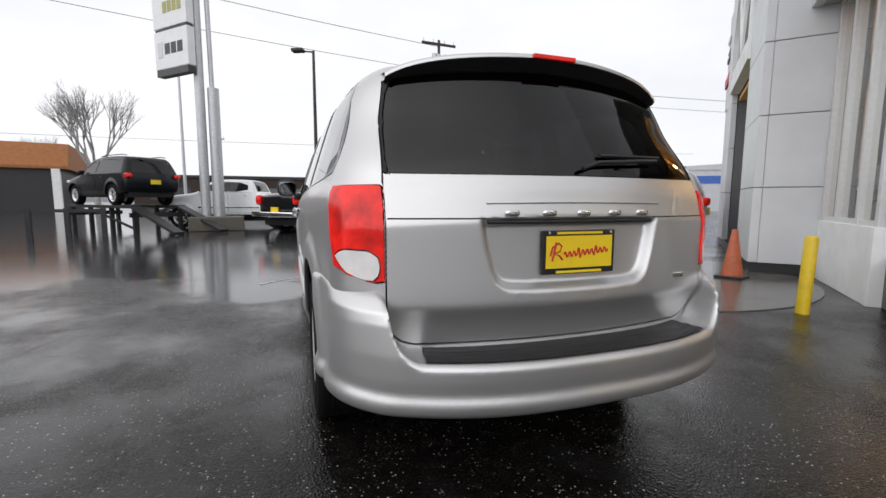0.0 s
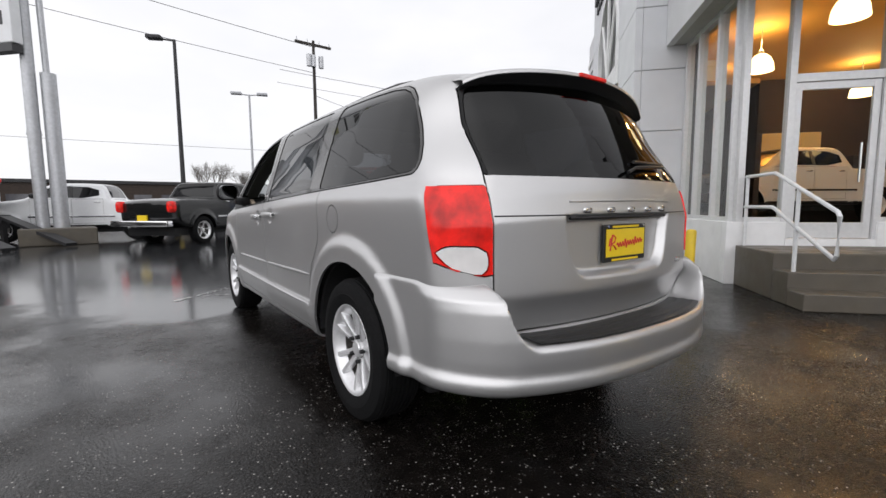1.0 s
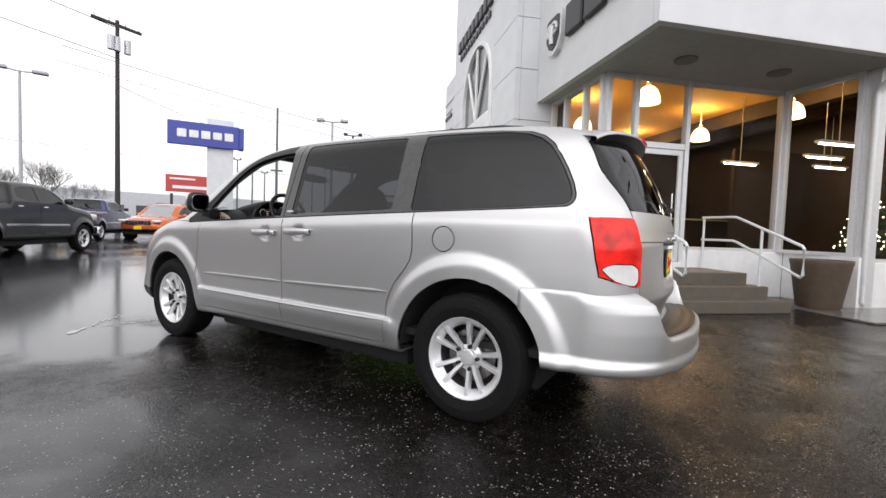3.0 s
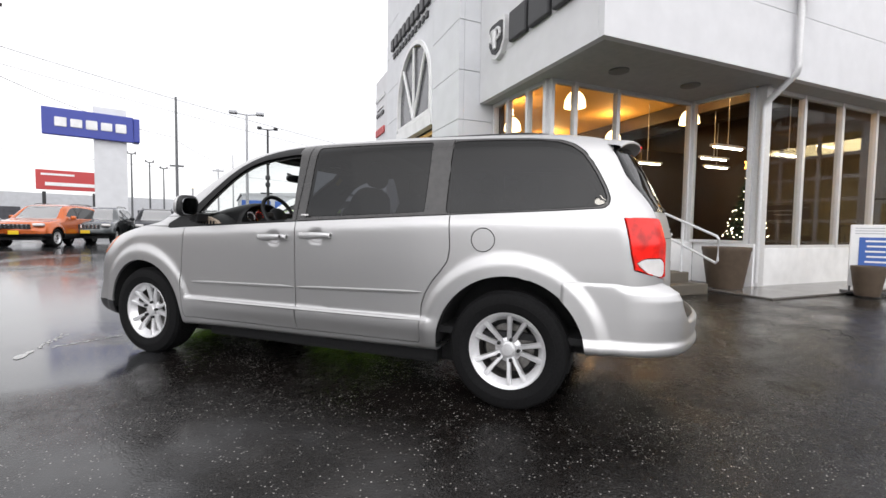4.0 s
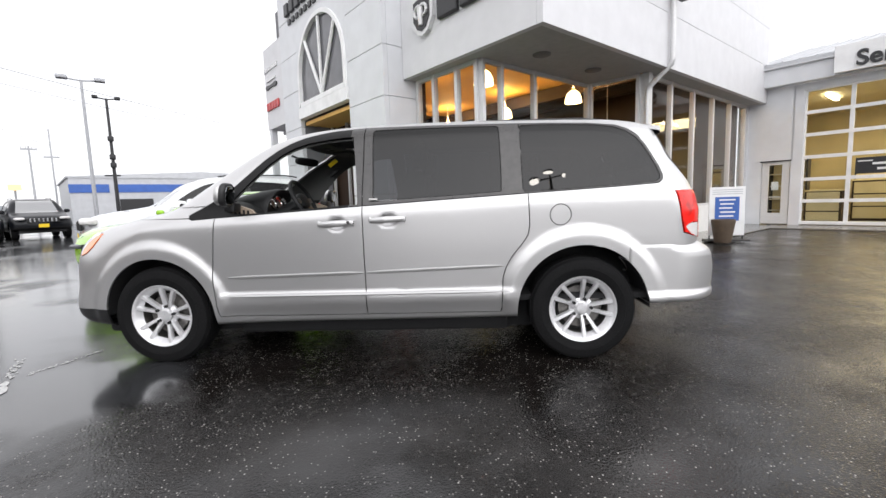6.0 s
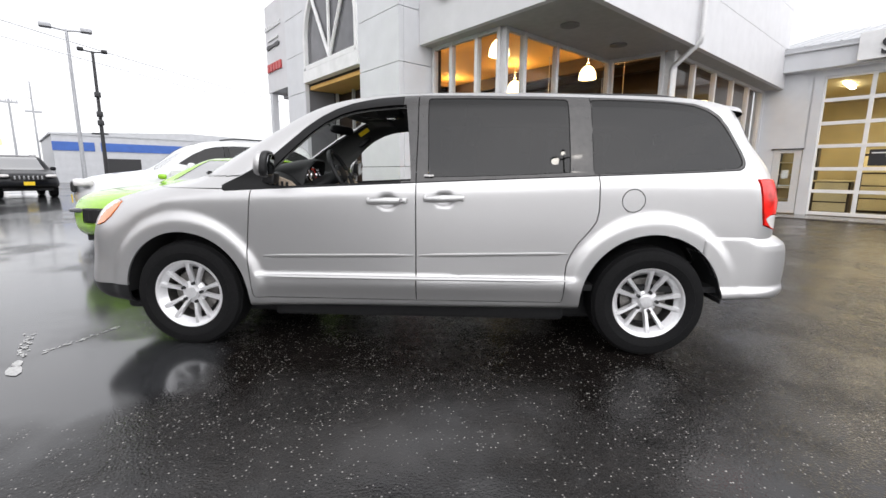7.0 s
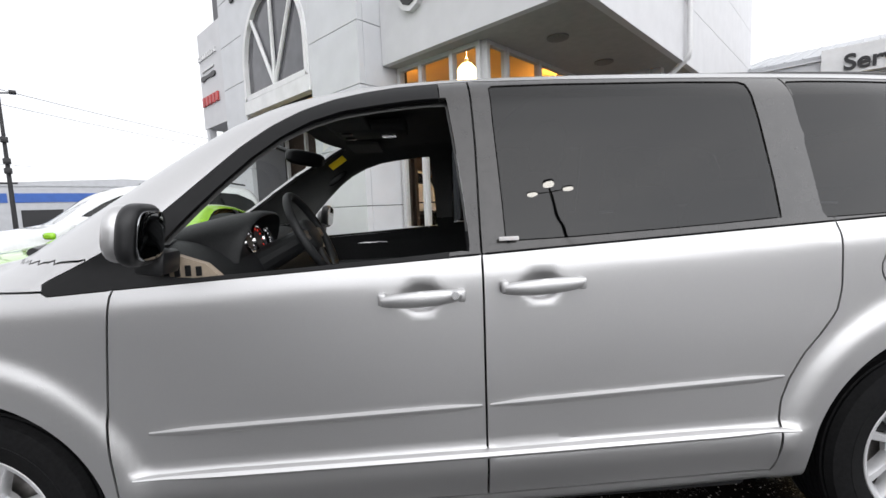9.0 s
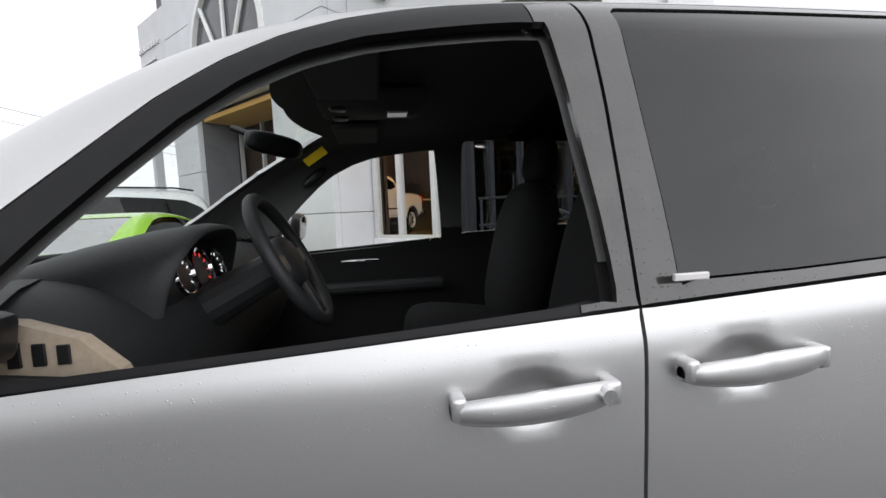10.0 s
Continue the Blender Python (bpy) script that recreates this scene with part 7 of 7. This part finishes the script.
# grey wood colour with the rain haze painted in
M_HAZEWOOD = material("haze_painted_wood", (0.3, 0.31, 0.32), 0.9, 0.0, 1, 0.2)


def bare_tree(x, y, h, seed, mat, label, spread=0.55):
    rng = random.Random(seed)
    t = thing("bare_tree", label, "tree", "bare trees", m=pose(x, y, 0))
    bm = bmesh.new()

    def grow(o, d, ln, r, depth):
        end = o + d * ln
        add_rod(bm, o, end, r, r * 0.6, 5 if depth < 2 else 3)
        if depth >= 7 or r < 0.006:
            return
        for _ in range(3 if depth < 5 else 2):
            side = Vector((rng.uniform(-1, 1), rng.uniform(-1, 1), rng.uniform(-0.2, 0.9)))
            nd = (d + side * spread).normalized()
            grow(o + d * ln * rng.uniform(0.65, 1.0), nd, ln * rng.uniform(0.62, 0.82), r * 0.62, depth + 1)

    trunk = rod((0, 0, 0), (0, 0, h * 0.28), 0.02 * h, 0.014 * h, 10)
    part("trunk", trunk, mat, t, smooth=50)
    for k in range(4):
        a = k * math.tau / 4 + rng.random()
        grow(Vector((0, 0, h * 0.26)), Vector((0.5 * math.cos(a), 0.5 * math.sin(a), 1)).normalized(), h * 0.2, 0.011 * h, 1)
    part("crown", bm, mat, t)
    return t


# bark lightened so the tree's colour carries the rain haze
M_HAZETREE = material("haze_painted_bark", (0.3, 0.295, 0.29), 0.9, 0.0, 4, 0.2)
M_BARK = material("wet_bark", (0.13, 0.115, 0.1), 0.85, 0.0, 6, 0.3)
bare_tree(-14.2, 35.5, 10.6, 3, M_HAZETREE, "bare leafless street tree", 0.48)
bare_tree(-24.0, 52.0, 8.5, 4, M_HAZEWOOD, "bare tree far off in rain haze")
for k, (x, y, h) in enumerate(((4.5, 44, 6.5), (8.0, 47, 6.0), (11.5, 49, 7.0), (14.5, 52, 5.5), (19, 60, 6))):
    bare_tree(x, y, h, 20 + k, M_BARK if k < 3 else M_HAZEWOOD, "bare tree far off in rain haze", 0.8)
# far hills and woods, with rain haze painted into their pale grey
M_HILL = material("haze_painted_woods", (0.33, 0.35, 0.37), 0.9, 0.0, 0.05, 0.12)
bm = bmesh.new()
rng = random.Random(8)
prev = None
for k in range(140):
    a = -1.5 + 3.2 * k / 139
    hgt = 9 + 3.0 * math.sin(a * 5 + 1) + 1.5 * math.sin(a * 23) + rng.uniform(0, 1.6)
    p = [bm.verts.new((330 * math.sin(a), 330 * math.cos(a), 0)), bm.verts.new((330 * math.sin(a), 330 * math.cos(a), hgt))]
    if prev:
        bm.faces.new((prev[0], p[0], p[1], prev[1]))
    prev = p
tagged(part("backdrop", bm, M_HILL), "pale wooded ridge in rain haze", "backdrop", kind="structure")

# unseen plain walls added around the lot to darken the van's reflections
M_ADDEDWALL = material("plain_grey_render", (0.16, 0.155, 0.15), 0.8, 0.0, 2, 0.1, 0.1, 40, stain=0.4, stain_scale=0.3, stain_color=(0.1, 0.1, 0.1))
for name, x0, x1, y0, y1, h in (("added_wall_south", -26, 14, -18.6, -18, 2.2), ("added_wall_west", -24.6, -24, -17.9, 2, 2.0), ("added_wall_north", -15.1, -14.5, 3.5, 20, 3.6)):
    tagged(part(name, box(x0, x1, y0, y1, 0, h, 0.02), M_ADDEDWALL), "plain grey wall closing the lot", "wall", kind="structure")

# ramp that carries the raised car
ramp = thing("display_ramp", "dark steel display ramp with square posts", "ramp", m=pose(-6.1, 16.1, 0, 0, 0, 42))
for s in (-0.75, 0.75):
    part("track", box(s - 0.16, s + 0.16, -1.1, 3.5, 0.8, 0.9, 0.01), M_POLE, ramp)
    for yy in (-1.0, 0.5, 2.0, 3.4):
        part("post", box(s - 0.06, s + 0.06, yy - 0.06, yy + 0.06, 0.0, 0.8), M_POLE, ramp)
    part("slope", box(s - 0.16, s + 0.16, -3.6, -1.1, 0.0, 0.08, 0, Matrix.Translation((0, -1.1, 0.84)) @ Matrix.Rotation(radians(18), 4, "X") @ Matrix.Translation((0, 1.1, -0.04))), M_POLE, ramp)
part("cross_beam", box(-0.9, 0.9, -1.05, -0.95, 0.5, 0.65), M_POLE, ramp)
part("cross_beam", box(-0.9, 0.9, 3.35, 3.45, 0.5, 0.65), M_POLE, ramp)
part("brace", rod((-0.75, -1.0, 0.1), (-0.75, 2.0, 0.75), 0.05, None, 6), M_POLE, ramp)
fence = thing("lot_fence", "low dark post and rail barrier", "fence", m=pose(-10.5, 12.6, 0, 0, 0, 8))
for k in range(6):
    part("post", box(k * 0.85 - 0.06, k * 0.85 + 0.06, -0.06, 0.06, 0, 0.85), M_POLE, fence)
part("rail", box(0, 4.3, -0.04, 0.04, 0.72, 0.82), M_POLE, fence)

# ---- props by the entrance ----
bo = thing("bollard", "yellow painted steel bollard on wet asphalt", "bollard", m=pose(3.76, 0.55, 0, 0, 3, 0))
part("post", lathe([(0.058, 0.0), (0.058, 0.74), (0.05, 0.765), (0.02, 0.775), (0.001, 0.777)], 20, None, False), M_YELLOW, bo, smooth=40)
M_CONE = material("faded_orange_rubber", (0.5, 0.12, 0.05), 0.55, 0.0, 20, 0.15, stain=0.5, stain_scale=7, stain_color=(0.2, 0.08, 0.05))
co = thing("traffic_cone", "faded orange traffic cone on a square base", "traffic cone", m=pose(5.0, 2.25, 0.008, 0, 0, 20))
part("base", box(-0.18, 0.18, -0.18, 0.18, 0.0, 0.035, 0.012), M_BLACK, co)
part("cone", lathe([(0.14, 0.036), (0.135, 0.06), (0.035, 0.69), (0.028, 0.7), (0.026, 0.69), (0.125, 0.04)], 24, None, False), M_CONE, co, smooth=40)
pad = part("concrete_pad", lathe([(2.6, 0.0), (2.6, 0.008), (0.01, 0.009)], 72, pose(3.75, 3.35, 0), False), M_PADWET)
tagged(pad, "wet round concrete pad set in the asphalt", "pavement", kind="structure")
M_POT = material("brown_stone_pot", (0.105, 0.075, 0.052), 0.6, 0.0, 10, 0.12, 0.2, 100)


def planter(x, y, z, r, h):
    p = thing("planter", "brown tapered stone planter", "planter", "planters", m=pose(x, y, z))
    part("pot", lathe([(r * 0.68, 0.0), (r * 0.72, 0.02), (r * 0.97, h - 0.08), (r, h - 0.06), (r, h), (r * 0.9, h), (r * 0.86, h - 0.07), (0.01, h - 0.07)], 28, None, False), M_POT, p, smooth=40)
    return p


planter(6.0, -2.66, 0.03, 0.4, 0.76)
planter(5.9, -4.71, 0.03, 0.23, 0.5)
sb = thing("notice_board", "white framed notice with a blue printed sheet", "sign", m=pose(6.22, -4.95, 0.03, 0, 0, -100))
part("frame", box(-0.36, 0.36, -0.02, 0.02, 0.12, 1.2, 0.012), M_WHITE, sb)
part("sheet", box(-0.24, 0.24, -0.03, -0.018, 0.45, 0.98), M_BLUEBAND, sb, "blue sheet with pale lines")
for k in range(5):
    part("print_line", box(-0.16 + 0.02 * (k % 2), 0.16 - 0.03 * (k % 3), -0.034, -0.03, 0.9 - 0.09 * k, 0.93 - 0.09 * k), M_WHITE, sb)
for k in range(3):
    part("print_line", box(-0.3, 0.3, -0.024, -0.02, 1.04 + 0.045 * k, 1.055 + 0.045 * k), M_GALV, sb)
for s in (-0.33, 0.33):
    part("leg", rod((s, 0.0, 0.0), (s, 0.0, 0.4), 0.015, None, 8), M_DARK, sb)
part("foot", box(-0.42, 0.42, -0.2, 0.2, 0.0, 0.03, 0.005), M_DARK, sb)

# worn road paint ahead of the van
M_ROADPAINT = material("worn_road_paint", (0.5, 0.5, 0.49), 0.4, 0.0, 60, 0.15, stain=0.6, stain_scale=40, stain_color=(0.2, 0.2, 0.2))
rng = random.Random(21)
bm = bmesh.new()


def paint_flake(bm, cx, cy, rx, ry, turn):
    ring = []
    for k in range(9):
        a = k * math.tau / 9
        q = rng.uniform(0.7, 1.15)
        x, y = rx * q * math.cos(a), ry * q * math.sin(a)
        ring.append(bm.verts.new((cx + x * math.cos(turn) - y * math.sin(turn), cy + x * math.sin(turn) + y * math.cos(turn), 0.004)))
    bm.faces.new(ring)


for cx, cy, rx, ry in ((-1.38, 3.86, 0.1, 0.04), (-1.28, 3.94, 0.07, 0.03)):
    paint_flake(bm, cx, cy, rx, ry, 0.75)
for k in range(26):
    t = k / 25
    paint_flake(bm, -1.2 + 0.4 * t + rng.uniform(-0.025, 0.025), 4.0 + 0.35 * t + rng.uniform(-0.025, 0.025), rng.uniform(0.008, 0.03), rng.uniform(0.005, 0.014), 0.75)
for k in range(24):
    t = k / 23
    paint_flake(bm, -1.12 + 0.5 * t + rng.uniform(-0.02, 0.02), 3.94 - 0.12 * t + rng.uniform(-0.02, 0.02), rng.uniform(0.008, 0.03), rng.uniform(0.004, 0.012), -0.25)
tagged(part("road_paint", bm, M_ROADPAINT), "flaked white road paint on wet asphalt", "road paint", kind="stuff")

# far lit boards beyond the row of cars
far_board = thing("far_sign", "pale yellow lit board on a post, far off", "sign", m=pose(35.9, 46.6, 0, 0, 0, -42))
part("board", box(-1.1, 1.1, -0.1, 0.1, 5.3, 6.0, 0.02), glow("pale_board_glow", (0.85, 0.8, 0.66), 0.4), far_board)
part("post", rod((0, 0.2, 0), (0, 0.2, 5.5), 0.12, None, 8), M_HAZEPOLE, far_board)
amber = thing("far_sign", "amber sign panel on a post, far off", "sign", m=pose(36.9, 45.6, 0, 0, 0, -42))
part("board", box(-0.5, 0.5, -0.1, 0.1, 3.5, 4.1, 0.02), glow("amber_board_glow", (0.85, 0.62, 0.3), 0.5), amber)
part("post", rod((0, 0.2, 0), (0, 0.2, 3.7), 0.1, None, 8), M_HAZEPOLE, amber)
